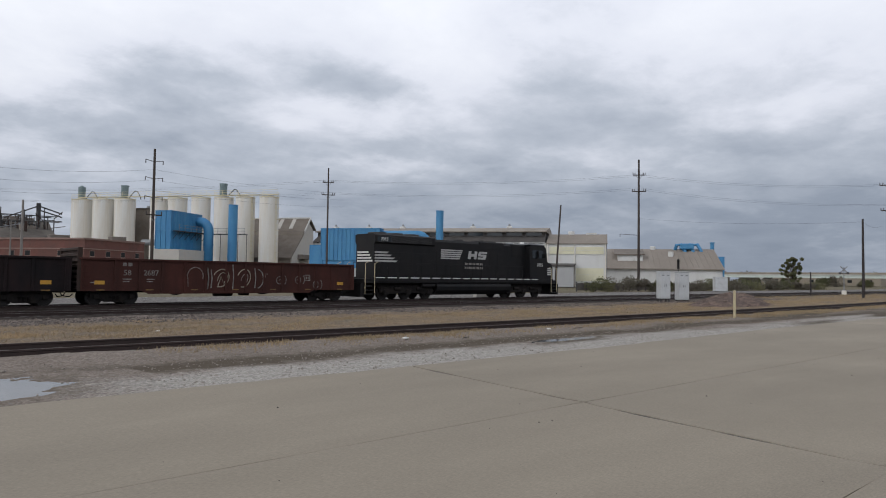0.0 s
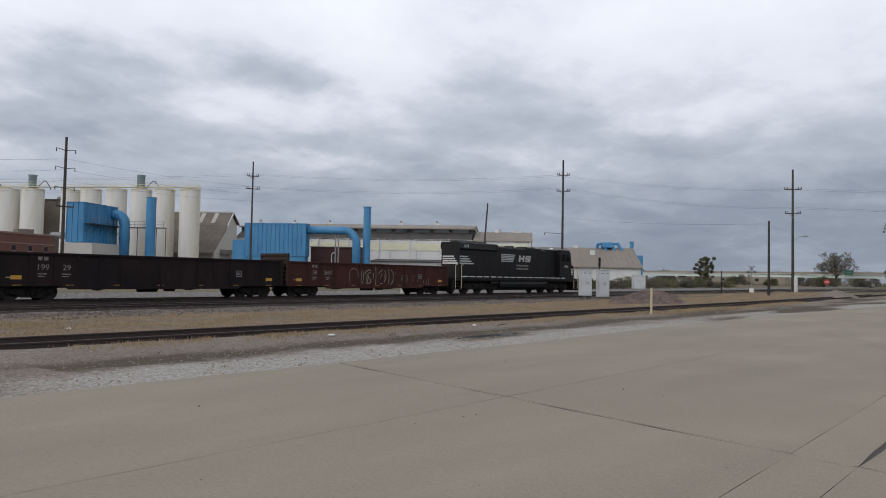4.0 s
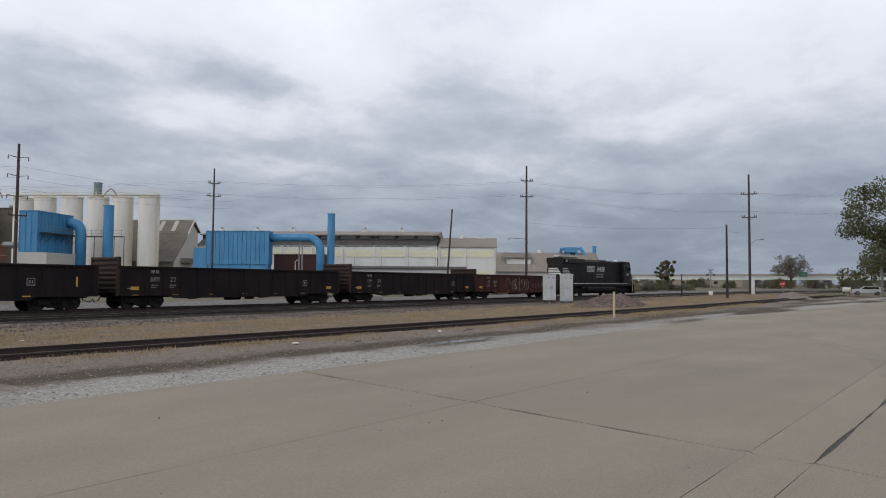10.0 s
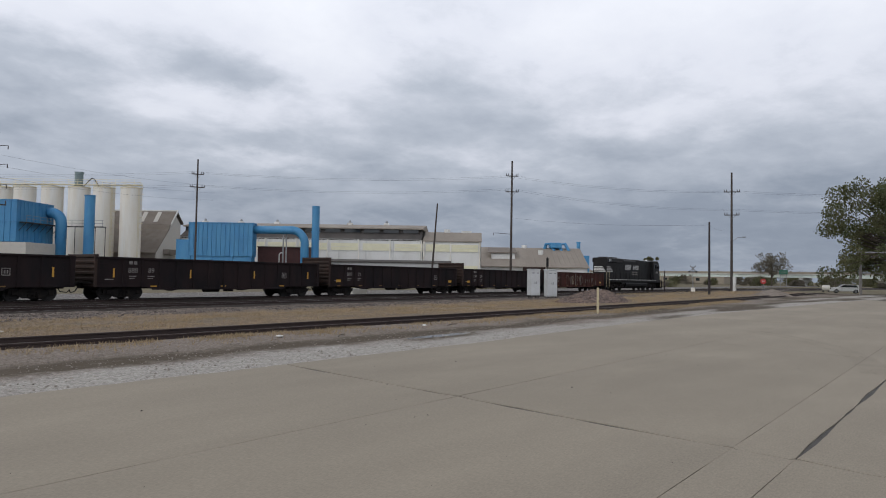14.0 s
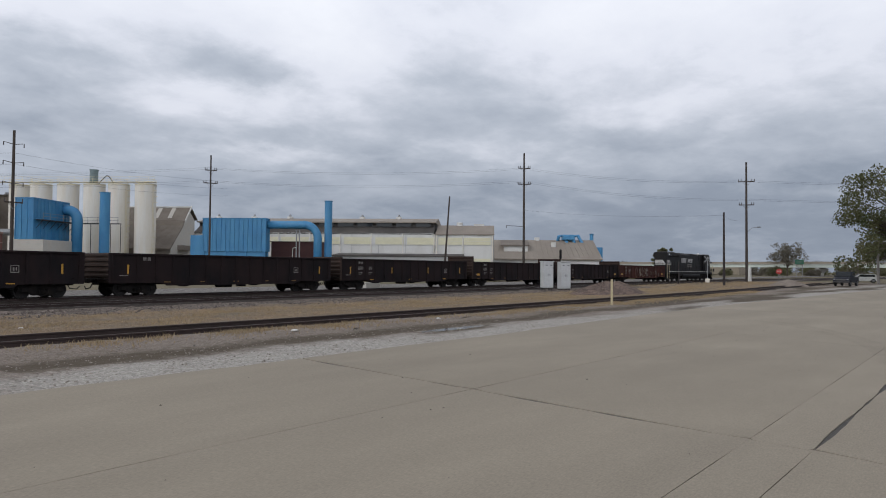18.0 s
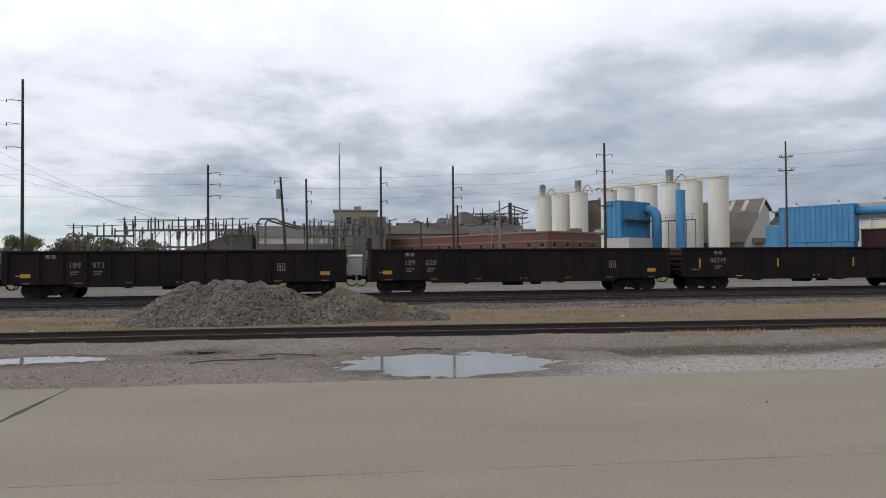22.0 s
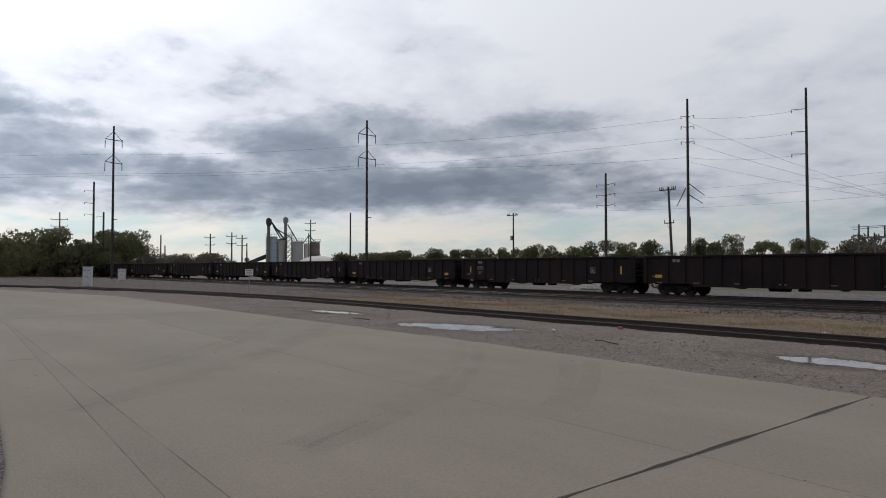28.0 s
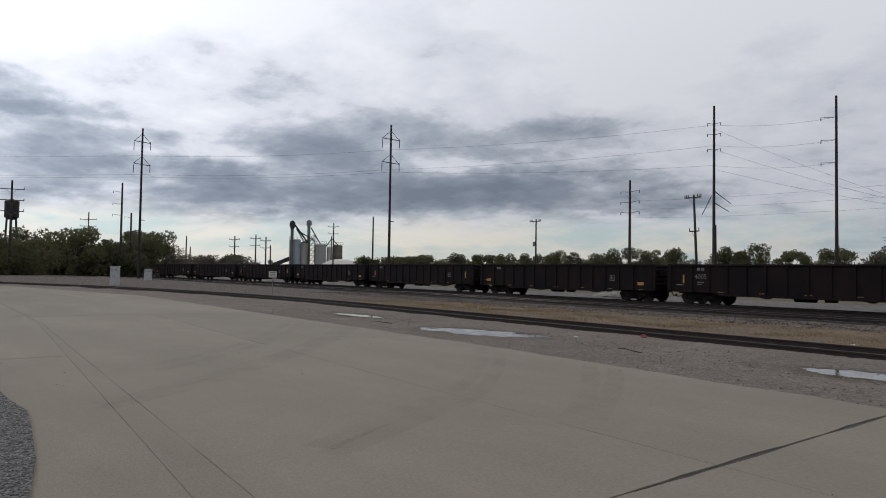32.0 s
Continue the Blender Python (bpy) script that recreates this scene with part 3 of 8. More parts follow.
def prism(bm, outline, axis, a, b):
    """Extrude a closed outline of 2D points along an axis from a to b."""
    def at(p, d):
        return {"x": (d, p[0], p[1]), "y": (p[0], d, p[1]), "z": (p[0], p[1], d)}[axis]
    r0 = [bm.verts.new(at(p, a)) for p in outline]
    r1 = [bm.verts.new(at(p, b)) for p in outline]
    n = len(outline)
    for i in range(n):
        bm.faces.new((r0[i], r0[(i + 1) % n], r1[(i + 1) % n], r1[i]))
    bm.faces.new(r0[::-1])
    bm.faces.new(r1)
    bmesh.ops.recalc_face_normals(bm, faces=bm.faces)
    return bm


def pr(*a):
    return prism(bmesh.new(), *a)


def raw(name, verts, faces):
    me = bpy.data.meshes.new(name)
    me.from_pydata([tuple(v) for v in verts], [], [tuple(f) for f in faces])
    me.update()
    return me


def text_mesh(words, size, depth=0.006):
    cu = bpy.data.curves.new("lettering", "FONT")
    cu.body, cu.size, cu.extrude, cu.align_x, cu.align_y = words, size, depth, "CENTER", "CENTER"
    ob = bpy.data.objects.new("lettering", cu)
    scene.collection.objects.link(ob)
    bpy.context.view_layer.update()
    me = bpy.data.meshes.new_from_object(ob.evaluated_get(bpy.context.evaluated_depsgraph_get()))
    bpy.data.objects.remove(ob)
    return me


def lettering(words, size, mat, parent, m):
    me = text_mesh(words, size)
    ob = part("number", me, mat, parent, "painted white numerals")
    ob.data.materials.clear()
    ob.data.materials.append(M[mat])
    ob.matrix_basis = m
    return ob


rng = random.Random(7)
nrng = np.random.default_rng(11)


# ---- ground ----
def edge_y(x):
    """The uneven edge of the concrete apron towards the track."""
    base = 10.75 if x < -12 else 10.75 - (min(x, 16.0) + 12) * 0.043
    if x > 26:
        base -= (x - 26) ** 1.35 * 0.018
    if x < -45:
        base -= (-45 - x) * 0.21
    return base + 0.10 * noise.noise((x * 0.7, 3.1, 0)) + 0.05 * noise.noise((x * 2.3, 1.1, 0))


def sheet(name, x0, x1, y0, y1, z, nx, ny, mat, label, amp=0.0, freq=0.5, near=None, far=None, dip=0.0):
    """A ground sheet with small unevenness; near and far give its edges as functions of x."""
    vs, fs = [], []
    for i in range(nx + 1):
        x = x0 + (x1 - x0) * i / nx
        a, b = (near(x) if near else y0), (far(x) if far else y1)
        for j in range(ny + 1):
            y = a + (b - a) * j / ny
            vs.append((x, y, z + amp * noise.noise((x * freq, y * freq, z)) - (dip if j in (0, ny) else 0.0)))
    for i in range(nx):
        for j in range(ny):
            k = i * (ny + 1) + j
            fs.append((k, k + ny + 1, k + ny + 2, k + 1))
    return solid(name, raw(name, vs, fs), mat, label, "ground", kind="structure")


sheet("ground", -3000, 3000, -3000, 3000, -0.16, 60, 60, "far_ground", "flat dry grass and dirt ground reaching the horizon")
NEAR_Y, NEAR_Z = 17.15, 0.10          # siding: centre line and rail top
FAR_Y, FAR_Z = 37.9, 0.06             # main track with the train
MID_Y = 31.5                          # empty main track


def near_y(x):
    """Centre line of the siding: a long easy bend to the east, a sharper one to the west."""
    if x >= 0:
        x = min(x, 75.0)
        return NEAR_Y - 0.06 * x + 0.0004 * x * x
    y = NEAR_Y + 0.25 * (1 - math.exp(x * 0.24))
    if x < -30:
        k = min(-30 - x, 50.0)
        y -= 0.0045 * k * k + 0.45 * max(0.0, -80 - x)
    return y


PUDDLES = [(1.70, 11.92, 1.66, 1.26, 0.03), (-5.7, 13.85, 1.05, 0.42, -0.03), (-16.0, 13.25, 1.75, 0.75, 0.22), (-24.3, 13.9, 1.4, 0.34, 0.08), (16.8, 11.7, 1.5, 0.20, -0.03), (-3.0, 14.5, 0.3, 0.08, 0)]


def damp_at(x, y):
    """How wet and muddy the verge is: round the puddles and along the low line by the siding."""
    v = 0.0
    for px, py, rx, ry, k in PUDDLES:
        q = math.hypot((x - px) / (rx + 0.7), (y - py - (x - px) * k) / (ry + 0.55))
        v = max(v, 1.35 - q * 0.95)
    low = edge_y(x) + 3.0 + 0.6 * noise.noise((x * 0.2, 0, 3))
    band = 1.2 - abs(y - low) * 0.95 + 0.35 * noise.noise((x * 0.3, y * 0.5, 8))
    if x > 26:
        v = max(v, min(1.0, (x - 26) * 0.1) * (0.35 + 2.4 * noise.noise((x * 0.09, y * 0.55, 12)) - max(0.0, y - 14) * 0.3))
    if x > 5:
        v = max(v, band)
    elif x > -8:
        v = max(v, 0.62 - abs(y - 13.6) * 0.5)
    return max(0.0, min(1.0, v))


def lime_at(x, y):
    """Where pale crushed limestone lies: along the concrete edge to the east."""
    wide = 2.3 + 0.6 * noise.noise((x * 0.3, 0, 0)) + 0.3 * noise.noise((x * 1.4, 0, 0)) - (0.9 if x > 24 else 0.0) + max(0.0, (x - 24) * 0.06)
    inside = 0.5 + (edge_y(x) + wide - y) * 0.65 + 0.35 * noise.noise((x * 0.5, y * 1.2, 4)) + 0.25 * noise.noise((x * 2.1, y * 3.0, 6))
    return max(0.0, min(1.0, inside)) * max(0.0, min(1.0, (x - 2.2) * 0.35))


def verge(x0, x1, nx, ny):
    vs, fs, damp, lime = [], [], [], []
    for i in range(nx + 1):
        x = x0 + (x1 - x0) * i / nx
        a_, b_ = edge_y(x) - 0.4, 20.5
        for j in range(ny + 1):
            y = a_ + (b_ - a_) * j / ny
            d_ = damp_at(x, y)
            z = -0.045 + 0.03 * noise.noise((x * 0.7, y * 0.7, 0)) + 0.012 * noise.noise((x * 3, y * 3, 4)) - 0.02 * d_
            for px, py, rx, ry, k in PUDDLES:
                q = math.hypot((x - px) / rx, (y - py - (x - px) * k) / ry)
                q += 0.34 * noise.noise((x * 1.3, y * 2.6, 1)) + 0.38 * noise.noise((x * 3.4, y * 7, 1))
                if q < 2.2:
                    bowl = -0.066 + 0.05 * min(1.0, max(0.0, (q - 0.7) / 0.6))
                    mixed = max(0.0, min(1.0, (q - 1.3) / 0.9))
                    z = bowl * (1 - mixed) + z * mixed + (0.35 * (z + 0.045) if q > 1 else 0.0)
            off = abs(y - near_y(x))
            z += 0.04 * max(0.0, min(1.0, 2.6 - off))
            if off < 0.86:
                z -= 0.12
            vs.append((x, y, z))
            damp.append(d_)
            lime.append(lime_at(x, y))
    for i in range(nx):
        for j in range(ny):
            k = i * (ny + 1) + j
            fs.append((k, k + ny + 1, k + ny + 2, k + 1))
    me = raw("gravel_verge", vs, fs)
    at = me.attributes.new("damp", "FLOAT", "POINT")
    at.data.foreach_set("value", damp)
    me.attributes.new("lime", "FLOAT", "POINT").data.foreach_set("value", lime)
    return solid("gravel_verge", me, "gravel", "grey gravel verge with muddy hollows beside the concrete", "ground", kind="structure")


verge(-160, -40, 120, 16)
verge(-40, 45, 520, 70)
verge(45, 130, 85, 16)
sheet("dry_grass_verge", -34, 130, 18.6, 26.2, 0.0, 400, 14, "grass_bed", "strip of dead tan grass between the tracks", 0.04, 0.6,
      near=lambda x: near_y(x) + 1.25 + 0.5 * noise.noise((x * 0.3, 0, 0)) + 0.3 * noise.noise((x * 1.3, 0, 5)), dip=0.13)
sheet("stony_verge", -150, -34, 18.6, 26.2, 0.0, 170, 12, "ballast", "grey stony ground between siding and main tracks", 0.04, 0.6,
      near=lambda x: near_y(x) + 1.25 + 0.5 * noise.noise((x * 0.3, 0, 0)), dip=0.13)
sheet("stone_verge", -200, 200, 24.3, 28.6, -0.005, 400, 10, "ballast", "coarse grey stone shoulder before the main tracks", 0.05, 0.8,
      near=lambda x: 24.4 + 0.7 * noise.noise((x * 0.4, 0, 9)) + 0.3 * noise.noise((x * 1.7, 0, 5)), dip=0.12)
sheet("yard_road", -400, 400, 40.6, 51.0, -0.06, 80, 4, "road", "pale gravel yard road behind the main tracks", 0.03, 0.2)


CUTS = [(-70, 0, .006), (-51.2, 0, .006), (-39.3, 0, .006), (-27.4, 0, .003), (-15.2, -0.05, .004), (-3.72, -0.02, .028), (7.42, 0.165, .027),
        (18.2, 0.43, .006), (31.0, 0.2, .005), (43.5, 0.2, .005), (56.0, 0.2, .005), (68.0, 0.2, .005), (82.0, 0.2, .005)]
ROWS_Y = [(-26.0, 0, .006), (-14.0, -0.03, .006), (-6.2, -0.03, .006), (1.45, -0.058, .020), (1.93, -0.042, .0035), (5.80, -0.04, .0055), (None, 0, 0)]


def slabs():
    """The concrete apron, cast in bays with sealed, slightly ragged joints."""
    def wob(x, y, w):
        return w * max(0.12, 1.0 + 1.5 * noise.noise((x * 0.9, y * 0.9, 9)) + 0.7 * noise.noise((x * 5, y * 5, 2)))

    for (a, ka, wa), (b, kb, wb) in zip(CUTS, CUTS[1:]):
        for (c, kc, wc), (e, ke, we) in zip(ROWS_Y, ROWS_Y[1:]):
            n = 40
            def px(t, y):
                l, r = a + ka * y, b + kb * y
                return l + (r - l) * t
            if c == 1.45 and b < 8:
                wc = 0.003
            if e == 1.45 and b < 8:
                we = 0.003
            def lower(t):
                x = px(t, c)
                return (x, min(c + kc * max(x, -24.0) + wob(x, c, wc), edge_y(x) - 0.06))
            def upper(t):
                yy = 10.0 if e is None else e
                x = px(t, yy)
                return (x, edge_y(x)) if e is None else (x, min(e + ke * max(x, -24.0) - wob(x, e, we), edge_y(x) - 0.03))
            lo = [lower(k / n) for k in range(n + 1)]
            hi = [upper(k / n) for k in range(n + 1)]
            m = 14
            right = []
            left = []
            for k in range(1, m):
                y = lo[-1][1] + (hi[-1][1] - lo[-1][1]) * k / m
                right.append((b + kb * y - wob(b, y, wb), y))
                y = hi[0][1] + (lo[0][1] - hi[0][1]) * k / m
                left.append((a + ka * y + wob(a, y, wa), y))
            lo[0], hi[0] = (lo[0][0] + wa, lo[0][1]), (hi[0][0] + wa, hi[0][1])
            lo[-1], hi[-1] = (lo[-1][0] - wb, lo[-1][1]), (hi[-1][0] - wb, hi[-1][1])
            bm = bmesh.new()
            prism(bm, lo + right + hi[::-1] + left, "z", -0.15, 0.0)
            bmesh.ops.translate(bm, verts=bm.verts, vec=(0, 0, rng.uniform(-0.002, 0.002)))
            part("slab", bm, "concrete", apron)


apron = thing("concrete_apron", "worn beige concrete apron cast in bays with dark joints", "pavement", kind="structure")
sheet("joint_bed", -80, 84, -27, 9.5, -0.012, 80, 4, "joint", "dark filler in the apron joints", far=lambda x: edge_y(x) - 0.25)


def rail_profile(y, z):
    """Head, web and foot of a rail; z is the running surface."""
    return [(y - 0.07, z - 0.17), (y + 0.07, z - 0.17), (y + 0.07, z - 0.15), (y + 0.012, z - 0.13), (y + 0.012, z - 0.05),
            (y + 0.036, z - 0.035), (y + 0.036, z), (y - 0.036, z), (y - 0.036, z - 0.035), (y - 0.012, z - 0.05), (y - 0.012, z - 0.13), (y - 0.07, z - 0.15)]


def curved_rail(track_y, off, z, x0, x1, step):
    bm = bmesh.new()
    prof, rings = rail_profile(0, z), []
    n = int((x1 - x0) / step)
    for i in range(n + 1):
        x = x0 + (x1 - x0) * i / n
        rings.append([bm.verts.new((x, track_y(x) + off + p[0], p[1])) for p in prof])
    for a, b in zip(rings, rings[1:]):
        for k in range(len(prof)):
            bm.faces.new((a[k], a[(k + 1) % len(prof)], b[(k + 1) % len(prof)], b[k]))
    bmesh.ops.recalc_face_normals(bm, faces=bm.faces)
    return bm


def far_y(x):
    return FAR_Y - (0.0004 * (x - 55) ** 2 if x > 55 else 0) - (0.0 if x > -60 else 0.0006 * (x + 60) ** 2)


def mid_y(x):
    return MID_Y - (0.0004 * (x - 55) ** 2 if x > 55 else 0) - (0.0 if x > -60 else 0.0006 * (x + 60) ** 2)


def ballast_bed(name, track_y, z, half, toe, x0, x1, label):
    vs, fs, rows = [], [], []
    n = int((x1 - x0) / 0.8)
    ys = [(-half - toe, -0.12), (-half - toe * 0.5, 0.0), (-half, 0.075), (-half * 0.5, 0.09), (0, 0.085), (half * 0.5, 0.09), (half, 0.075), (half + toe, -0.12)]
    for i in range(n + 1):
        x = x0 + (x1 - x0) * i / n
        for d, h in ys:
            j = noise.noise((x * 0.8, d * 2, 5)) * 0.03
            vs.append((x, track_y(x) + d + j * 3, z - 0.20 + h + j))
    m = len(ys)
    for i in range(n):
        for j in range(m - 1):
            k = i * m + j
            fs.append((k, k + m, k + m + 1, k + 1))
    return solid(name, raw(name, vs, fs), "ballast_dark", label, "ballast", kind="structure")


def track(name, track_y, z, x0, x1, label, span, sunk=0.0):
    t = thing(name, label, "railway track", "railway tracks", kind="structure")
    for off in (-0.7535, 0.7535):
        r = part("rail", curved_rail(track_y, off, z, x0, x1, 4.0), "rail", t)
        bm = bmesh.new()
        rings = []
        n = int((x1 - x0) / 4)
        for i in range(n + 1):
            x = x0 + (x1 - x0) * i / n
            rings.append([bm.verts.new((x, track_y(x) + off + d, z + h)) for d, h in ((-0.026, 0.0005), (-0.02, 0.003), (0.02, 0.003), (0.026, 0.0005))])
        for a, b in zip(rings, rings[1:]):
            for k in range(3):
                bm.faces.new((a[k], b[k], b[k + 1], a[k + 1]))
        part("running_surface", bm, "rusty_head" if sunk else "railtop", r, "dull rusty rail top" if sunk else "worn bright rail top")
    tie = mesh_of("tie", bx(-0.11, 0.11, -1.3, 1.3, -0.17, 0.0, bevel=0.012))
    rest = []
    x, count = x0, 0
    while x < x1:
        near = span[0] < x < span[1] and count < 290
        m = pose(x + rng.uniform(-0.03, 0.03), track_y(x) + rng.uniform(-0.06, 0.06), z - 0.105 - sunk + rng.uniform(-0.012, 0.006), 0, 0, rng.uniform(-1.5, 1.5))
        if near:
            ob = part("tie", tie, "tie", t)
            ob.matrix_basis = m
            count += 1
        else:
            rest.append(m)
        x += 0.54
    base = [v.co.copy() for v in tie.vertices]
    polys = [tuple(p.vertices) for p in tie.polygons]
    vs, fs = [], []
    for m in rest:
        k = len(vs)
        vs += [m @ v for v in base]
        fs += [tuple(i + k for i in p) for p in polys]
    if vs:
        ob = part("far_ties", raw("far_ties", vs, fs), "tie", t)
        ob["kind"] = "stuff"
    return t


ballast_bed("siding_ballast", near_y, NEAR_Z - 0.02, 0.74, 0.16, -150, 130, "grey stone ballast under the siding")
ballast_bed("main_ballast", lambda x: (far_y(x) + mid_y(x)) / 2, FAR_Z, 6.6, 1.3, -300, 300, "dark stone ballast under the two main tracks")
track("siding", near_y, NEAR_Z, -150, 118, "rusty siding rails on weathered timber ties", (-62, 92), 0.022)
track("main_track", far_y, FAR_Z, -300, 300, "main track rails with dark timber ties", (-60, 95))
track("empty_main_track", mid_y, FAR_Z, -300, 300, "empty main track beside the train with dark timber ties", (-60, 95))


# ---- loose ground cover ----
def stones(name, mat, label, spots, lo, hi, tumbled=False):
    """Loose angular stones, joined; tumbled ones lie at every angle."""
    vs, fs = [], []
    base = np.array([(1, 0, 0), (-1, 0, 0), (0, 1, 0), (0, -1, 0), (0, 0, 0.8), (0, 0, -0.5)], float)
    tri = [(0, 2, 4), (2, 1, 4), (1, 3, 4), (3, 0, 4), (2, 0, 5), (1, 2, 5), (3, 1, 5), (0, 3, 5)]
    for x, y, z in spots:
        s = lo + (hi - lo) * rng.random() ** 2.2
        a = rng.random() * 6.28
        ca, sa = math.cos(a), math.sin(a)
        k = len(vs)
        shape = base * nrng.uniform(0.6, 1.25, (6, 3))
        if tumbled:
            turn = np.linalg.qr(nrng.normal(0, 1, (3, 3)))[0]
            shape = shape * np.array((1.0, 0.75, 0.9)) @ turn
        for p in shape:
            vs.append((x + s * (p[0] * ca - p[1] * sa), y + s * (p[0] * sa + p[1] * ca), z + s * p[2] * 0.8))
        fs += [tuple(i + k for i in f) for f in tri]
    return solid(name, raw(name, vs, fs), mat, label, "gravel", kind="stuff")


def scatter(n, x0, x1, fy0, fy1, z, ok=None):
    spots = []
    while len(spots) < n:
        x = rng.uniform(x0, x1)
        y = rng.uniform(fy0(x), fy1(x))
        if ok is None or ok(x, y):
            spots.append((x, y, z))
    return spots


def dry(x, y):
    return not any(((x - px) / (rx + 0.05)) ** 2 + ((y - py) / (ry + 0.05)) ** 2 < 1 for px, py, rx, ry, _ in PUDDLES)


stones("loose_gravel", "stone", "loose pale gravel stones on the verge", scatter(9000, -30, 40, lambda x: edge_y(x) - 0.15, lambda x: 14.4, -0.035, dry), 0.006, 0.034)
stones("far_gravel", "stone", "loose gravel stones along the siding", scatter(5000, -50, 60, lambda x: 13.2, lambda x: 20.2, -0.02, lambda x, y: dry(x, y) and abs(y - near_y(x)) > 0.95), 0.010, 0.045)
stones("ballast_stones", "ballast", "loose ballast stones beside the main tracks", scatter(16000, -50, 75, lambda x: 24.2, lambda x: 27.8, 0.0), 0.03, 0.085)


def puddle(x, y, rx, ry, lean):
    n = 160
    pts = []
    for i in range(n):
        a = 2 * math.pi * i / n
        k = 1.32 + 0.12 * noise.noise((math.cos(a) * 1.6 + x, math.sin(a) * 1.6 + y, 0)) + 0.14 * noise.noise((math.cos(a) * 5 + x, math.sin(a) * 5, 2)) + 0.08 * noise.noise((math.cos(a) * 14 + x, math.sin(a) * 14, 2))
        px, py = rx * k * math.cos(a), ry * k * math.sin(a)
        pts.append((x + px, y + py + px * lean))
    bm = bmesh.new()
    f = bm.faces.new([bm.verts.new((px, py, 0.0)) for px, py in pts])
    bmesh.ops.triangulate(bm, faces=[f])
    return solid("puddle", bm, "water", "still rain puddle reflecting the grey sky on gravel", "puddle", "rain puddles", at=(0, 0, -0.036))


for p in PUDDLES:
    puddle(*p)


def grass(name, label, n, fx, fy, lo, hi, lean=1.6, mat="dry_grass"):
    """Dead grass blades, joined."""
    x = fx(3 * n)
    y = fy(x)
    thin = np.array([noise.noise((a * 0.45, b * 0.9, 2.0)) + 0.5 * noise.noise((a * 1.6, b * 2.2, 6.0)) for a, b in zip(x, y)])
    keep = np.argsort(-(thin + nrng.normal(0, 0.28, 3 * n)))[:n]
    x, y = x[keep], y[keep]
    h = lo + (hi - lo) * nrng.random(n) ** 2
    a = nrng.random(n) * 6.283
    w = 0.008 + 0.014 * nrng.random(n)
    tip = lean * h * nrng.random(n)
    b = nrng.random(n) * 6.283
    v = np.zeros((n, 3, 3))
    v[:, 0] = np.stack([x - w * np.cos(a), y - w * np.sin(a), -0.05 + 0 * x], -1)
    v[:, 1] = np.stack([x + w * np.cos(a), y + w * np.sin(a), -0.05 + 0 * x], -1)
    v[:, 2] = np.stack([x + tip * np.cos(b), y + tip * np.sin(b), h], -1)
    f = np.arange(3 * n).reshape(n, 3)
    return solid(name, raw(name, v.reshape(-1, 3).tolist(), f.tolist()), mat, label, "grass", kind="stuff")


def strip(lo, hi):
    return lambda x: nrng.triangular(lo, (lo + hi) / 2, hi, len(x))


grass("dry_grass", "dead tan grass between siding and main tracks", 126000, lambda n: np.maximum(nrng.uniform(-40, 75, n), nrng.uniform(-48, -22, n)), lambda x: np.array([near_y(v) + 1.1 for v in x]) + nrng.triangular(0.0, 0.5, 1.0, len(x)) * np.array([25.2 - near_y(v) - 1.1 for v in x]), 0.015, 0.10)
grass("far_dry_grass", "dead tan grass further along the tracks", 16000, lambda n: nrng.uniform(70, 125, n), strip(17.5, 31), 0.04, 0.2)
grass("siding_grass", "dead tan grass along the siding edge", 26000, lambda n: 6 + 58 * nrng.random(n) ** 0.8, lambda x: np.array([near_y(v) for v in x]) - 0.95 - np.abs(nrng.normal(0.0, 0.55, len(x))), 0.02, 0.10)


# ---- the train ----
SPEED = 4.35
WHEEL_R = 0.42


def wheelset_mesh():
    bm = bmesh.new()
    for s in (-1, 1):
        tube(bm, (0, s * 0.69, 0), (0, s * 0.82, 0), WHEEL_R, seg=24)
        tube(bm, (0, s * 0.66, 0), (0, s * 0.70, 0), WHEEL_R + 0.03, seg=24)
        tube(bm, (0, s * 0.82, 0), (0, s * 0.86, 0), 0.34, 0.33, seg=20)
        tube(bm, (0, s * 0.84, 0), (0, s * 1.06, 0), 0.09, seg=10)
        for k in range(5):
            a = k * 1.2566
            tube(bm, (0.21 * math.cos(a), s * 0.85, 0.21 * math.sin(a)), (0.21 * math.cos(a), s * 0.868, 0.21 * math.sin(a)), 0.045, seg=8)
    tube(bm, (0, -0.7, 0), (0, 0.7, 0), 0.085, seg=10)
    return mesh_of("wheelset", bm)


WHEELSET = None
ROLLING = []


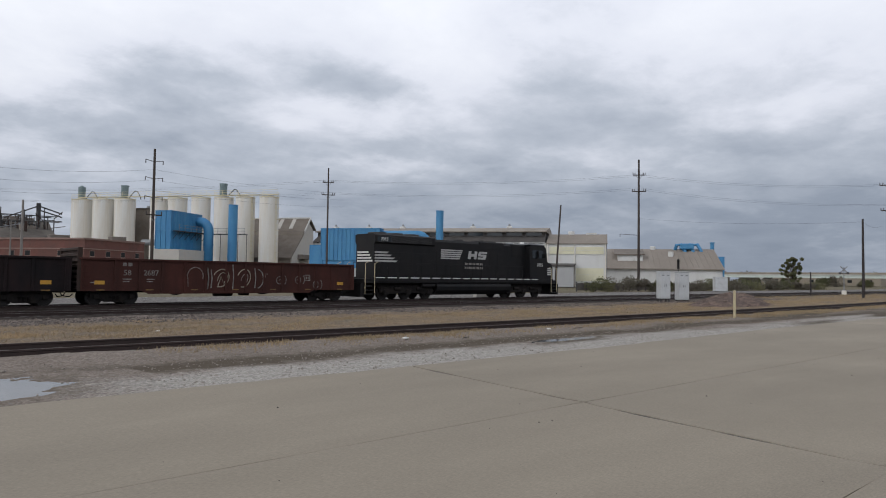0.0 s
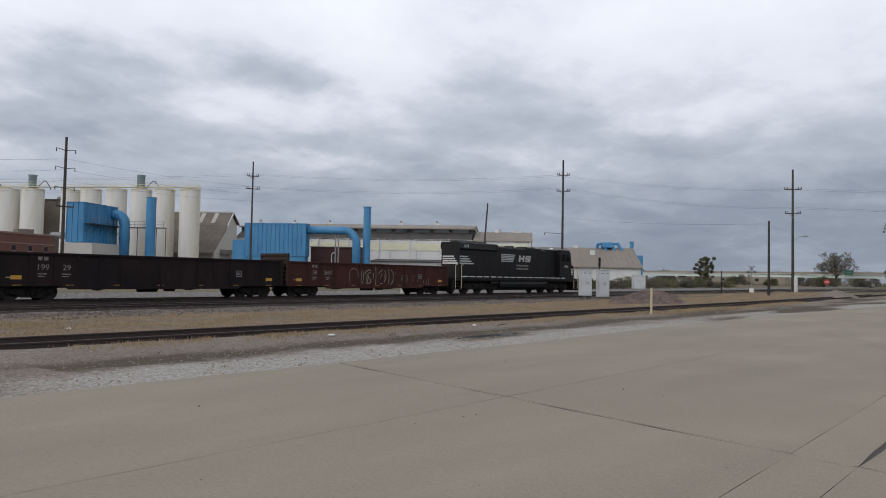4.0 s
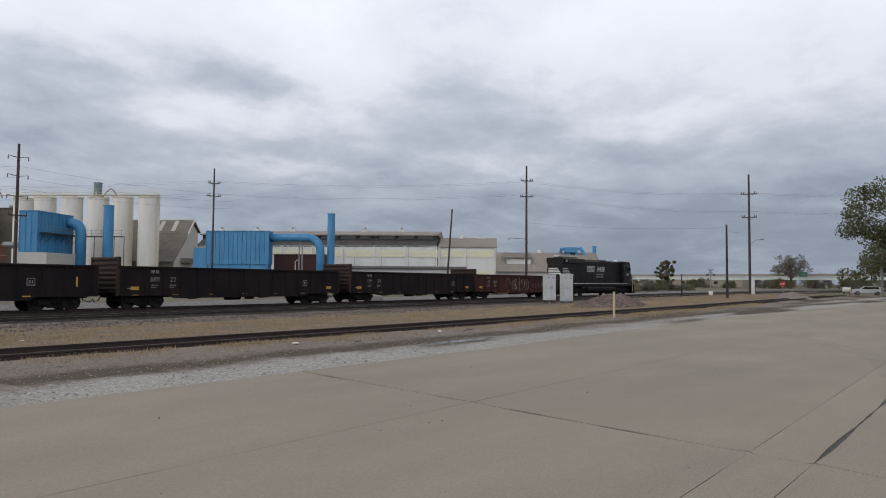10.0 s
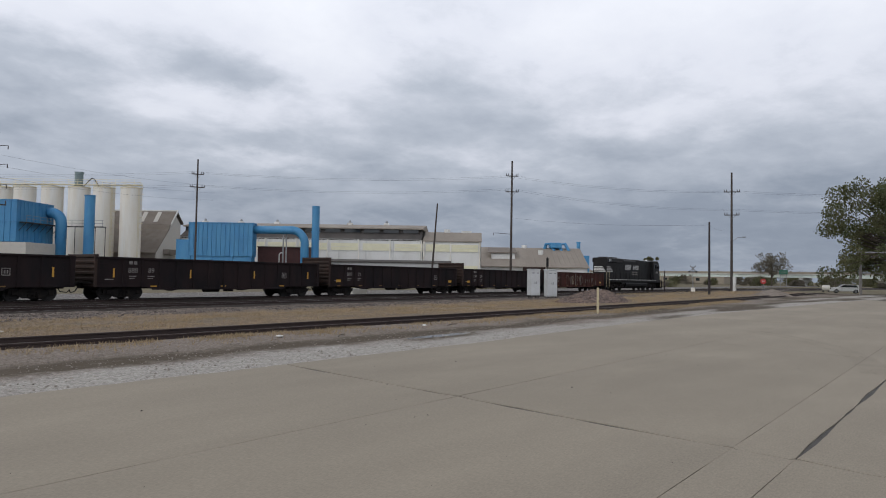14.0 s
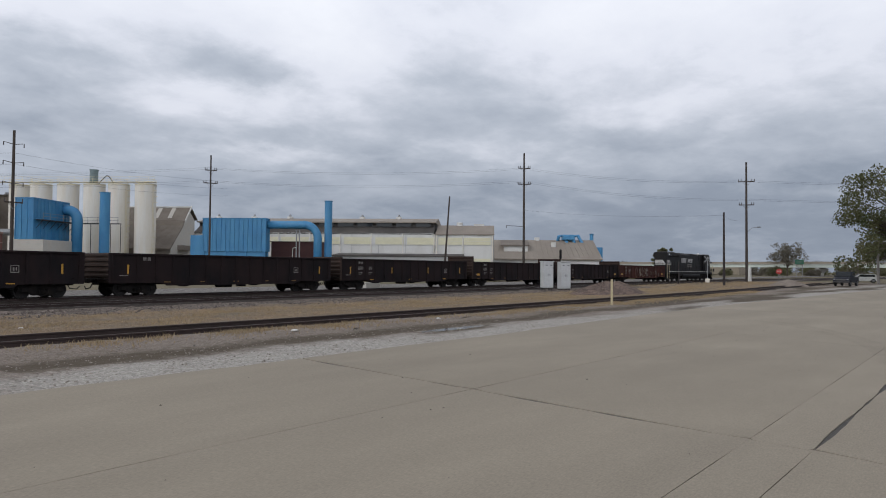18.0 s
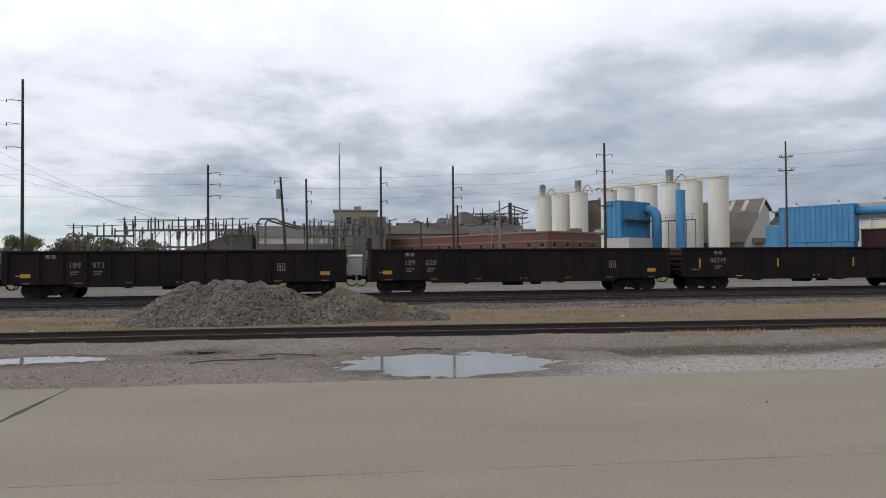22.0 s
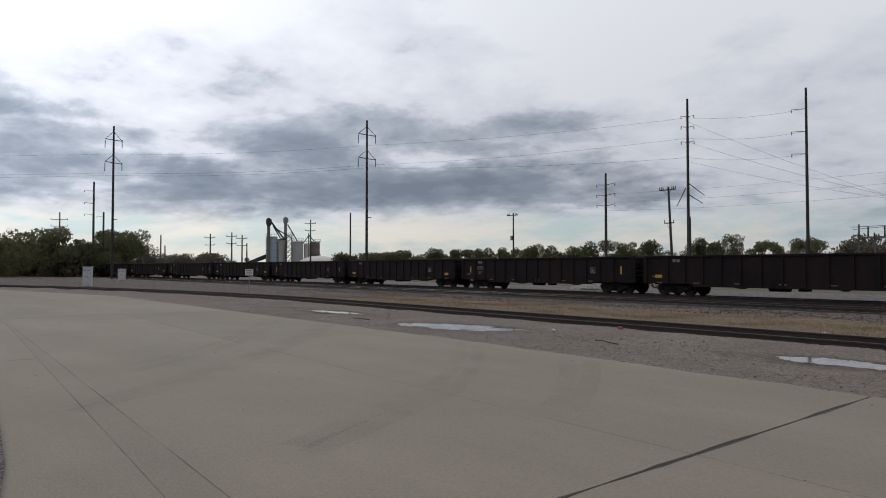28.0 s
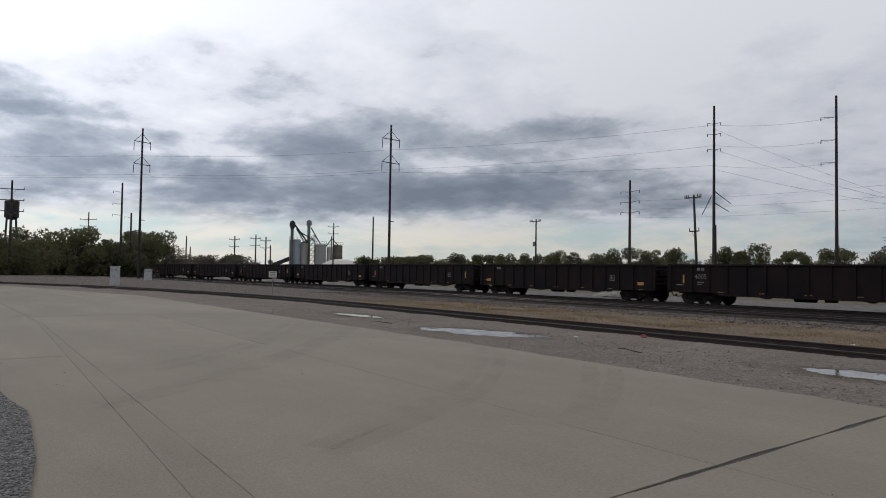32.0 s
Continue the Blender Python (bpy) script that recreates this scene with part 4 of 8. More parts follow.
def truck(parent, x, wheelbase=1.73, axles=2):
    """A bogie: side frames with springs, bolster, and its wheelsets."""
    t = part("truck", bx(-0.28, 0.28, -1.0, 1.0, 0.36, 0.62, bevel=0.03), "truck", parent)
    t.matrix_basis = pose(x, 0, 0)
    half = wheelbase / 2
    for s in (-1, 1):
        y = s * 1.0
        bm = bmesh.new()
        prism(bm, [(-half - 0.3, 0.36), (-half - 0.26, 0.58), (-half + 0.25, 0.60), (-0.42, 0.72), (0.42, 0.72), (half - 0.25, 0.60), (half + 0.26, 0.58), (half + 0.3, 0.36),
                   (half - 0.1, 0.33), (0.45, 0.16), (-0.45, 0.16), (-half + 0.1, 0.33)], "y", y - 0.07 * s, y + 0.07 * s)
        part("side_frame", bm, "truck", t)
        for k in (-0.2, 0, 0.2):
            part("spring", SPRING, "truck", t).matrix_basis = pose(k, y + 0.075 * s, 0.22)
        for q in (-half, half):
            part("axle_box", bx(q - 0.13, q + 0.13, min(y, y + 0.13 * s), max(y, y + 0.13 * s), 0.32, 0.54, bevel=0.02), "truck", t)
    for i in range(axles):
        q = -half + wheelbase * i / (axles - 1)
        w = part("wheelset", WHEELSET, "wheel", t)
        w.matrix_basis = pose(q, 0, WHEEL_R)
        ROLLING.append((w, q))
    return t


def gondola(u0, u1, paint, number="", bars=True, raised=(0, 0), posts=14, marks="patch", yellow_end=False, graffiti=False, top=2.38, shift=0, end_box=False, end_tag=False, pale_front=False):
    """An open-top gondola wagon from u0 (rear) to u1 (front) along the train."""
    L = u1 - u0
    h = L / 2
    colour = "red-brown oxide" if paint == "car_rust" else "black"
    extra = " and graffiti" if graffiti else (" and a raised ribbed end" if raised[0] else "")
    g = thing("gondola_wagon", f"{colour} gondola wagon with ribbed sides{extra}", "railway wagon", "wagons of the train")
    # floor and centre sill
    part("floor", bx(-h + 0.1, h - 0.1, -1.38, 1.38, 0.98, 1.06), paint, g)
    part("centre_sill", bx(-h - 0.15, h + 0.15, -0.22, 0.22, 0.62, 0.95, bevel=0.02), "truck", g)
    for s in (-1, 1):
        y = 1.40 * s
        a, b = sorted((y, y + 0.018 * s))
        bm = bmesh.new()
        # side sheet, drawn up at the trucks
        zz = [(-h, 0.72), (-h + 3.0, 0.72), (-h + 3.35, 0.58), (h - 3.35, 0.58), (h - 3.0, 0.72), (h, 0.72), (h, top - 0.06), (-h, top - 0.06)]
        prism(bm, zz, "y", a, b)
        side = part("side", bm, paint, g)
        part("top_chord", bx(-h - 0.02, h + 0.02, y - (0.03 if s > 0 else 0.11), y + (0.11 if s > 0 else 0.03), top - 0.11, top, bevel=0.015), paint, g)
        part("bottom_sill", bx(-h + 3.3, h - 3.3, min(y, y + 0.09 * s), max(y, y + 0.09 * s), 0.56, 0.66), paint, g)
        pitch = (L - 0.24) / (posts + 0.6)
        for k in range(posts + 1):
            x = -h + 0.12 + pitch * (0 if k == 0 else posts + 0.6 if k == posts else k + 0.3)
            z0 = 0.73 if abs(x) > h - 3.3 else 0.60
            bm = bmesh.new()
            prism(bm, [(x - 0.075, y + 0.018 * s), (x - 0.05, y + 0.095 * s), (x + 0.05, y + 0.095 * s), (x + 0.075, y + 0.018 * s)], "z", z0, top - 0.1)
            part("post", bm, paint, g)
        # ladder rungs and grab irons at both ends
        for e in (-1, 1):
            xx = e * (h - 0.32)
            for k in range(4):
                bm = bmesh.new()
                pipe(bm, [(xx - 0.2, y + 0.02 * s, 1.0 + k * 0.33), (xx - 0.2, y + 0.14 * s, 1.0 + k * 0.33), (xx + 0.2, y + 0.14 * s, 1.0 + k * 0.33), (xx + 0.2, y + 0.02 * s, 1.0 + k * 0.33)], 0.012, 5)
                part("grab_iron", bm, paint, g)
        n = 7
        for k in range(n):
            x = -h + 1.0 + (L - 2.0) * k / (n - 1)
            if yellow_end:
                r = bx(x - 0.05, x + 0.05, y + 0.02 * s if s > 0 else y - 0.024, y + 0.024 if s > 0 else y - 0.02, 1.25, 1.75) if (k in (0, n - 1) or (yellow_end == "all" and k % 2 == 0)) else bx(x - 0.2, x + 0.2, y + 0.02 if s > 0 else y - 0.024, y + 0.024 if s > 0 else y - 0.02, 0.74, 0.80)
            else:
                r = bx(x - 0.2, x + 0.2, y + 0.02 if s > 0 else y - 0.024, y + 0.024 if s > 0 else y - 0.02, 0.74, 0.80)
            if r:
                part("reflector", r, "reflector" if yellow_end and (k in (0, n - 1) or yellow_end == "all") else "strip_old", g, "yellow reflective strip")
    for e, up_ in ((-1, raised[0]), (1, raised[1])):
        x = e * h
        t = top + up_
        em = "end_rust" if (up_ or e < 0) else paint
        part("end", bx(min(x, x - 0.03 * e), max(x, x - 0.03 * e), -1.38, 1.38, 0.72, t), em, g, "rusty ribbed end panel")
        n = 6 if up_ < 0.2 else 8
        for k in range(n):
            z = 0.85 + (t - 0.95) * k / (n - 1)
            bm = bmesh.new()
            prism(bm, [(x, z - 0.09), (x + 0.09 * e, z - 0.05), (x + 0.09 * e, z + 0.05), (x, z + 0.09)], "y", -1.36, 1.36)
            part("end_rib", bm, em, g)
        for s in (-1, 1):
            part("corner_post", bx(min(x - 0.12 * e, x + 0.10 * e), max(x - 0.12 * e, x + 0.10 * e), min(s * 1.36, s * 1.46), max(s * 1.36, s * 1.46), 0.72, t, bevel=0.015), em if up_ else paint, g)
        bm = bmesh.new()
        tube(bm, (x, 0, 0.86), (x + 0.46 * e, 0, 0.86), 0.09, 0.08, seg=8)
        box(bm, min(x + 0.40 * e, x + 0.60 * e), max(x + 0.40 * e, x + 0.60 * e), -0.14, 0.14, 0.72, 1.0, 0.03)
        part("coupler", bm, "truck", g)
        bm = bmesh.new()
        pipe(bm, [(x, 0.35, 0.8), (x + 0.2 * e, 0.33, 0.45), (x + 0.5 * e, 0.2, 0.40), (x + 0.62 * e, 0.1, 0.55)], 0.03, 6)
        part("brake_hose", bm, "tyre", g)
        part("end_platform", bx(min(x, x + 0.28 * e), max(x, x + 0.28 * e), -1.3, 1.3, 0.92, 0.97), "truck", g)
    # brake wheel at the front end and piping below
    bm = bmesh.new()
    tube(bm, (h + 0.12, -0.8, 1.9), (h + 0.16, -0.8, 1.9), 0.25, seg=16)
    part("brake_wheel", bm, "truck", g)
    bm = bmesh.new()
    tube(bm, (-1.0, -0.75, 0.55), (0.1, -0.75, 0.55), 0.17, seg=12)
    box(bm, 0.6, 1.1, -1.0, -0.55, 0.42, 0.75, 0.02)
    part("brake_cylinder", bm, "truck", g)
    for x in (-h * 0.35, h * 0.3):
        part("cross_bearer", pr([(-1.3, 0.62), (-0.2, 0.45), (0.2, 0.45), (1.3, 0.62), (1.3, 0.7), (-1.3, 0.7)], "x", x - 0.06, x + 0.06), "truck", g)
    # markings on the side towards the camera
    y = -1.424
    panel = lambda k: -h + 0.12 + pitch * (k + 0.8)
    face = lambda x, z: Matrix.Translation((x, y, z)) @ pose(0, 0, 0, 90, 0, 0)
    if bars:
        for k in range(2):
            bm = bmesh.new()
            q = panel(1) - 0.24 + k * 0.27
            box(bm, q, q + 0.2, y - 0.003, y, 1.99, 2.17)
            part("mark_bar", bm, "stencil", g, "faded white initials")
    if number:
        groups = number.split()
        for k, word in enumerate(groups):
            lettering(word, 0.40, "stencil", g, face(panel(1 + k + shift), 1.64))
            for j in range(2):
                part("small_stencil", bx(panel(1 + k + shift) - 0.22, panel(1 + k + shift) + 0.2 - 0.1 * j, y - 0.003, y, 1.30 - j * 0.12, 1.35 - j * 0.12), "stencil", g, "faded data lines")
    part("small_stencil", bx(-h + 0.5, -h + 1.0, y - 0.003, y, 1.12, 1.17), "stencil", g, "faded data lines")
    px = -panel(2)
    fr = bmesh.new()
    for a in ((px - 0.2, px + 0.2, 1.63, 1.67), (px - 0.2, px + 0.2, 1.30, 1.34), (px - 0.2, px - 0.16, 1.3, 1.67), (px + 0.16, px + 0.2, 1.3, 1.67), (px - 0.1, px - 0.02, 1.4, 1.56), (px + 0.04, px + 0.1, 1.4, 1.56)):
        box(fr, a[0], a[1], y - 0.003, y, a[2], a[3])
    part("data_panel", fr, "stencil", g, "small white framed data panel")
    if marks == "patch" and not yellow_end:
        for x in (-h + 0.95, h - 1.0):
            part("marker_plate", bx(x - 0.24, x + 0.24, y - 0.004, y, 1.05, 1.24), "reflector", g, "yellow plate")
    if graffiti:
        def spray(pts, r, mat="chalk"):
            bm = bmesh.new()
            pipe(bm, [(gx_, y - 0.001, gz_) for gx_, gz_ in pts], r, 4)
            part("graffiti_stroke", bm, mat, g, "chalky spray-paint outline")

        def loop(cx, cz, rx_, rz_, a0, a1, lean_=0.0):
            return [(cx + rx_ * math.cos(radians(a)) + lean_ * math.sin(radians(a)), cz + rz_ * math.sin(radians(a))) for a in range(a0, a1 + 1, 20)]

        # a large pale arch, a filled tan piece, tall strokes, then three small tags
        x0 = panel(4)
        spray(loop(x0, 1.52, 0.45, 0.48, -20, 200), 0.03)
        spray([(x0 - 0.42, 1.4), (x0 - 0.40, 0.95)], 0.022)
        for k, (dx_, lo_, hi_) in enumerate(((0.72, 0.80, 1.98), (0.92, 0.86, 1.9), (2.22, 0.78, 2.2), (3.62, 0.85, 2.0))):
            spray([(x0 + dx_, lo_), (x0 + dx_ + 0.05, (lo_ + hi_) / 2), (x0 + dx_ - 0.02, hi_)], 0.035, "stencil")
        for k, (dx_, rx_, rz_) in enumerate(((1.5, 0.48, 0.50), (1.55, 0.24, 0.36), (2.9, 0.42, 0.52), (2.95, 0.2, 0.3))):
            spray(loop(x0 + dx_, 1.42 - 0.05 * (k % 2), rx_, rz_, -100 + 60 * (k % 2), 170 + 40 * (k % 2), 0.08), 0.032 - 0.006 * (k % 2), "tan" if k < 3 else "chalk")
        spray([(x0 + 1.3, 0.9), (x0 + 1.5, 1.5), (x0 + 1.7, 1.0), (x0 + 1.95, 1.65)], 0.03, "tan")
        spray(loop(x0 + 3.75, 1.4, 0.42, 0.56, -80, 80), 0.035, "stencil")
        spray([(x0 + 4.25, 1.2), (x0 + 4.32, 1.7), (x0 + 4.45, 1.68)], 0.022)
        for k, (dx_, cz) in enumerate(((5.25, 1.32), (6.55, 1.34), (7.85, 1.06))):
            spray(loop(x0 + dx_, cz, 0.2, 0.22, 20, 340), 0.018, "stencil")
            spray([(x0 + dx_ - 0.15, cz), (x0 + dx_ + 0.2, cz + 0.05), (x0 + dx_ + 0.1, cz - 0.2)], 0.014, "stencil")
            spray(loop(x0 + dx_ + 0.3, cz + 0.02, 0.16, 0.28, -70, 80), 0.018, "stencil")
    if end_box:
        part("equipment_box", bx(h + 0.12, h + 0.98, 0.3, 1.35, 0.98, 1.98, bevel=0.03), "silo", g, "white-painted equipment box")
        part("equipment_box_lid", pr([(0.25, 1.98), (0.25, 2.03), (0.82, 2.13), (1.4, 2.03), (1.4, 1.98)], "x", h + 0.10, h + 1.0), "silo", g)
    if pale_front:
        part("end_panel", bx(h + 0.092, h + 0.115, -1.34, -0.2, 0.95, 2.3), "galv", g, "pale silver-painted end panel")
    if end_tag:
        part("end_tag", bx(-h - 0.125, -h - 0.095, -1.3, -0.5, 1.85, 2.35), "blue", g, "blue spray-painted patch")
        part("end_tag", bx(-h - 0.12, -h - 0.095, -1.0, -0.6, 1.5, 1.75), "stencil", g, "white spray-painted patch")
    truck(g, -h + 1.78)
    truck(g, h - 1.78)
    return g, (u0 + u1) / 2


WHEELSET = wheelset_mesh()
SPRING = mesh_of("spring", pipe(bmesh.new(), [(0.075 * math.cos(a), 0.075 * math.sin(a), 0.0104 * a) for a in (i * 1.047 for i in range(24))], 0.022, 4))
TRAIN = [
    gondola(10.95, 27.55, "car_rust", "58 2687", raised=(0.5, 0), posts=13, graffiti=True),
    gondola(-5.95, 10.5, "car_black", "199 29", raised=(0.55, 0)),
    gondola(-23.9, -7.2, "car_black", "889 22", raised=(0.5, 0)),
    gondola(-41.5, -25.1, "car_black", "888 89", yellow_end="all", raised=(0.12, 0)),
    gondola(-59.0, -42.7, "car_black", "", yellow_end=True),
    gondola(-76.9, -60.5, "car_black", "88349", yellow_end="all"),
    gondola(-94.5, -77.8, "car_black", "189 028", raised=(0.6, 0), end_tag=True),
    gondola(-112.3, -95.8, "car_black", "189 973", shift=1, end_box=True),
    gondola(-129.6, -113.1, "car_black", "41 38", yellow_end=True, pale_front=True),
    gondola(-147.4, -130.6, "car_black", ""),
    gondola(-164.8, -148.2, "car_black", "4005", yellow_end=True),
    gondola(-182.6, -165.9, "car_black", ""),
    gondola(-200.3, -183.7, "car_black", "", yellow_end=True),
    gondola(-218.0, -201.4, "car_black", ""),
    gondola(-235.6, -219.0, "car_black", "", yellow_end=True),
    gondola(-253.3, -236.7, "car_black", ""),
    gondola(-271.0, -254.4, "car_black", ""),
]


def locomotive(u0, u1):
    """A six-axle diesel, cab leading towards +x, long hood trailing."""
    L = u1 - u0
    h = L / 2
    g = thing("diesel_locomotive", "black six-axle diesel locomotive with white stripes on its hood", "locomotive")
    B = "loco"
    part("underframe", bx(-h + 0.35, h - 0.35, -1.5, 1.5, 1.18, 1.50, bevel=0.03), B, g)
    for s in (-1, 1):
        part("side_sill", bx(-h + 0.9, h - 0.9, min(s * 1.5, s * 1.56), max(s * 1.5, s * 1.56), 1.28, 1.60, bevel=0.02), B, g)
        dash = mesh_of("sill_stripe", bx(0, 0.8, min(s * 1.561, s * 1.565), max(s * 1.561, s * 1.565), 1.52, 1.59))
        for k in range(17):
            part("sill_stripe", dash, "white", g, "thin white sill dash").matrix_basis = pose(-h + 1.3 + k * (L - 5.2) / 16, 0, 0)
    # long hood: engine section, then the flared radiator section at the rear
    x_cab0 = h - 4.15
    part("engine_hood", pr([(-1.0, 1.50), (-1.0, 4.28), (-0.84, 4.46), (0.84, 4.46), (1.0, 4.28), (1.0, 1.50)], "x", -h + 7.2, x_cab0), B, g)
    part("rear_hood", pr([(-1.0, 1.50), (-1.0, 3.9), (-1.13, 4.02), (-1.13, 4.5), (-0.95, 4.6), (0.95, 4.6), (1.13, 4.5), (1.13, 4.02), (1.0, 3.9), (1.0, 1.50)], "x", -h + 1.55, -h + 7.2), B, g, "flared radiator hood")
    for k in range(3):
        part("radiator_fan", tb((-h + 2.6 + k * 1.55, 0, 4.6), (-h + 2.6 + k * 1.55, 0, 4.74), 0.68, 0.66, seg=20), "dark_steel", g)
    for s in (-1, 1):
        bm = bmesh.new()
        for k in range(9):
            box(bm, -h + 1.9, -h + 6.9, min(s * 1.13, s * 1.145), max(s * 1.13, s * 1.145), 4.02 + k * 0.05, 4.045 + k * 0.05)
        part("radiator_grille", bm, "dark_steel", g)
        for k in range(8):
            x = -h + 7.5 + k * 0.98
            part("hood_door", bx(x, x + 0.92, min(s * 1.0, s * 1.02), max(s * 1.0, s * 1.02), 1.75, 3.6, bevel=0.01), B, g)
        for k in range(5):
            x = -h + 1.8 + k * 1.05
            part("hood_door", bx(x, x + 0.98, min(s * 1.0, s * 1.02), max(s * 1.0, s * 1.02), 1.75, 3.35, bevel=0.01), B, g)
    part("exhaust_stack", bx(-h + 10.2, -h + 11.1, -0.28, 0.28, 4.46, 4.62, bevel=0.03), "dark_steel", g)
    part("dynamic_brake", bx(-h + 12.2, -h + 15.2, -1.012, 1.012, 3.9, 4.5, bevel=0.06), B, g)
    for k in range(2):
        part("brake_fan", tb((-h + 13.0 + k * 1.4, 0, 4.5), (-h + 13.0 + k * 1.4, 0, 4.62), 0.58, seg=18), "dark_steel", g)
    part("inertial_filter", bx(x_cab0 - 1.9, x_cab0, -1.02, 1.02, 3.4, 4.47, bevel=0.05), B, g)
    # cab, full width, with short nose
    part("cab", pr([(x_cab0, 1.6), (x_cab0, 4.25), (x_cab0 + 0.25, 4.48), (x_cab0 + 1.95, 4.48), (x_cab0 + 2.25, 4.25), (x_cab0 + 2.45, 3.3), (x_cab0 + 2.45, 1.6)], "y", -1.5, 1.5), B, g)
    part("cab_roof", bx(x_cab0 - 0.05, x_cab0 + 2.2, -1.42, 1.42, 4.46, 4.60, bevel=0.05), "galv", g, "pale weathered cab roof")
    part("nose", pr([(x_cab0 + 2.45, 1.55), (x_cab0 + 2.45, 3.25), (x_cab0 + 3.5, 2.9), (x_cab0 + 3.68, 2.6), (x_cab0 + 3.68, 1.55)], "y", -1.15, 1.15), B, g)
    for s in (-1, 1):
        y0, y1 = sorted((s * 1.5, s * 1.515))
        part("side_window", bx(x_cab0 + 0.35, x_cab0 + 1.0, y0, y1, 3.35, 4.05), "glass", g)
        part("side_window", bx(x_cab0 + 1.15, x_cab0 + 1.85, y0, y1, 3.35, 4.05), "glass", g)
        part("cab_door", bx(x_cab0 + 0.02, x_cab0 + 0.3, y0, y1, 1.8, 3.9), B, g)
        part("windscreen", bx(x_cab0 + 2.36, x_cab0 + 2.43, min(s * 0.2, s * 1.25), max(s * 0.2, s * 1.25), 3.45, 4.1), "glass", g)
        part("wind_deflector", bx(x_cab0 + 0.98, x_cab0 + 1.05, min(s * 1.5, s * 1.68), max(s * 1.5, s * 1.68), 3.35, 3.95), B, g)
        part("mirror", bx(x_cab0 + 1.9, x_cab0 + 1.96, min(s * 1.5, s * 1.72), max(s * 1.5, s * 1.72), 3.4, 3.75), B, g)
        # front nose stripes
        for k in range(4):
            part("nose_stripe", bx(x_cab0 + 2.55, x_cab0 + 3.45, min(s * 1.15, s * 1.156), max(s * 1.15, s * 1.156), 1.95 + k * 0.17, 2.05 + k * 0.17), "white", g)
    for z in (3.05, 3.25):
        part("headlight", tb((x_cab0 + 2.46, 0, z + 1.05), (x_cab0 + 2.56, 0, z + 1.05), 0.09, seg=12), "white", g)
    for k in range(3):
        part("air_horn", tb((x_cab0 - 1.2, -0.2 + k * 0.2, 4.52), (x_cab0 - 0.75, -0.2 + k * 0.2, 4.58), 0.03, 0.09, seg=10), "galv", g)
    part("antenna_dome", tb((x_cab0 + 0.8, 0, 4.6), (x_cab0 + 0.8, 0, 4.78), 0.25, 0.15, seg=12), "white", g)
    # rear stripes and number panel on the hood end
    for k in range(4):
        part("rear_stripe", bx(-h + 1.535, -h + 1.55, -0.85 + 0.15 * k, 0.85, 2.65 + k * 0.2, 2.77 + k * 0.2), "white", g)
        part("rear_side_stripe", pr([(-h + 1.6, 2.65 + k * 0.2), (-h + 3.35 - k * 0.28 + 0.15, 2.65 + k * 0.2), (-h + 3.35 - k * 0.28 + 0.35, 2.77 + k * 0.2), (-h + 1.6, 2.77 + k * 0.2)], "y", -1.030, -1.022), "old_white", g)
    num = lambda word, size, x, z, yy: lettering(word, size, "white", g, Matrix.Translation((x, yy, z)) @ pose(0, 0, 0, 90, 0, 0))
    part("number_board", bx(-h + 1.75, -h + 2.95, -1.152, -1.135, 4.06, 4.40), "glass", g)
    num("7015", 0.34, -h + 2.35, 4.22, -1.158)
    num("7015", 0.42, x_cab0 + 1.4, 2.78, -1.506)
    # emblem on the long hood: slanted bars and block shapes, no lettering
    for k in range(5):
        z = 3.02 + k * 0.155
        part("emblem_bar", pr([(-3.13, z), (-1.16 + 0.08 * k, z), (-1.10 + 0.08 * k, z + 0.105), (-3.13, z + 0.105)], "y", -1.030, -1.022), "old_white", g)
    for k in range(2):
        x = -0.20 + k * 1.12
        rows_ = ((0.0, 0.30, 0.0, 0.62), (0.68, 0.98, 0.0, 0.62), (0.28, 0.70, 0.2, 0.42)) if k == 0 else ((0.0, 0.92, 0.0, 0.16), (0.02, 0.96, 0.24, 0.40), (0.06, 1.0, 0.46, 0.62), (0.62, 0.94, 0.14, 0.26), (0.02, 0.34, 0.38, 0.48))
        for j, (a, b, z0, z1) in enumerate(rows_):
            out_ = 0.0006 * j
            part("emblem_block", pr([(x + a + z0 * 0.18, 3.08 + z0), (x + b + z0 * 0.18, 3.08 + z0), (x + b + z1 * 0.18, 3.08 + z1), (x + a + z1 * 0.18, 3.08 + z1)], "y", -1.030 - out_, -1.022), "old_white", g)
    for k in range(2):
        for j in range(5):
            part("emblem_name_bar", bx(-0.52 + j * 0.43, -0.52 + j * 0.43 + 0.34, -1.030, -1.022, 2.60 - k * 0.30, 2.78 - k * 0.30), "stencil", g)
    # fuel tank, trucks, pilots, steps and handrails
    part("fuel_tank", pr([(-1.45, 0.66), (-1.5, 0.95), (-1.42, 1.17), (1.42, 1.17), (1.5, 0.95), (1.45, 0.66), (1.2, 0.40), (0.9, 0.32), (-0.9, 0.32), (-1.2, 0.40)], "x", -3.9, 4.5), B, g)
    part("air_reservoir", tb((-5.3, -1.3, 1.02), (-4.05, -1.3, 1.02), 0.15, seg=12), B, g)
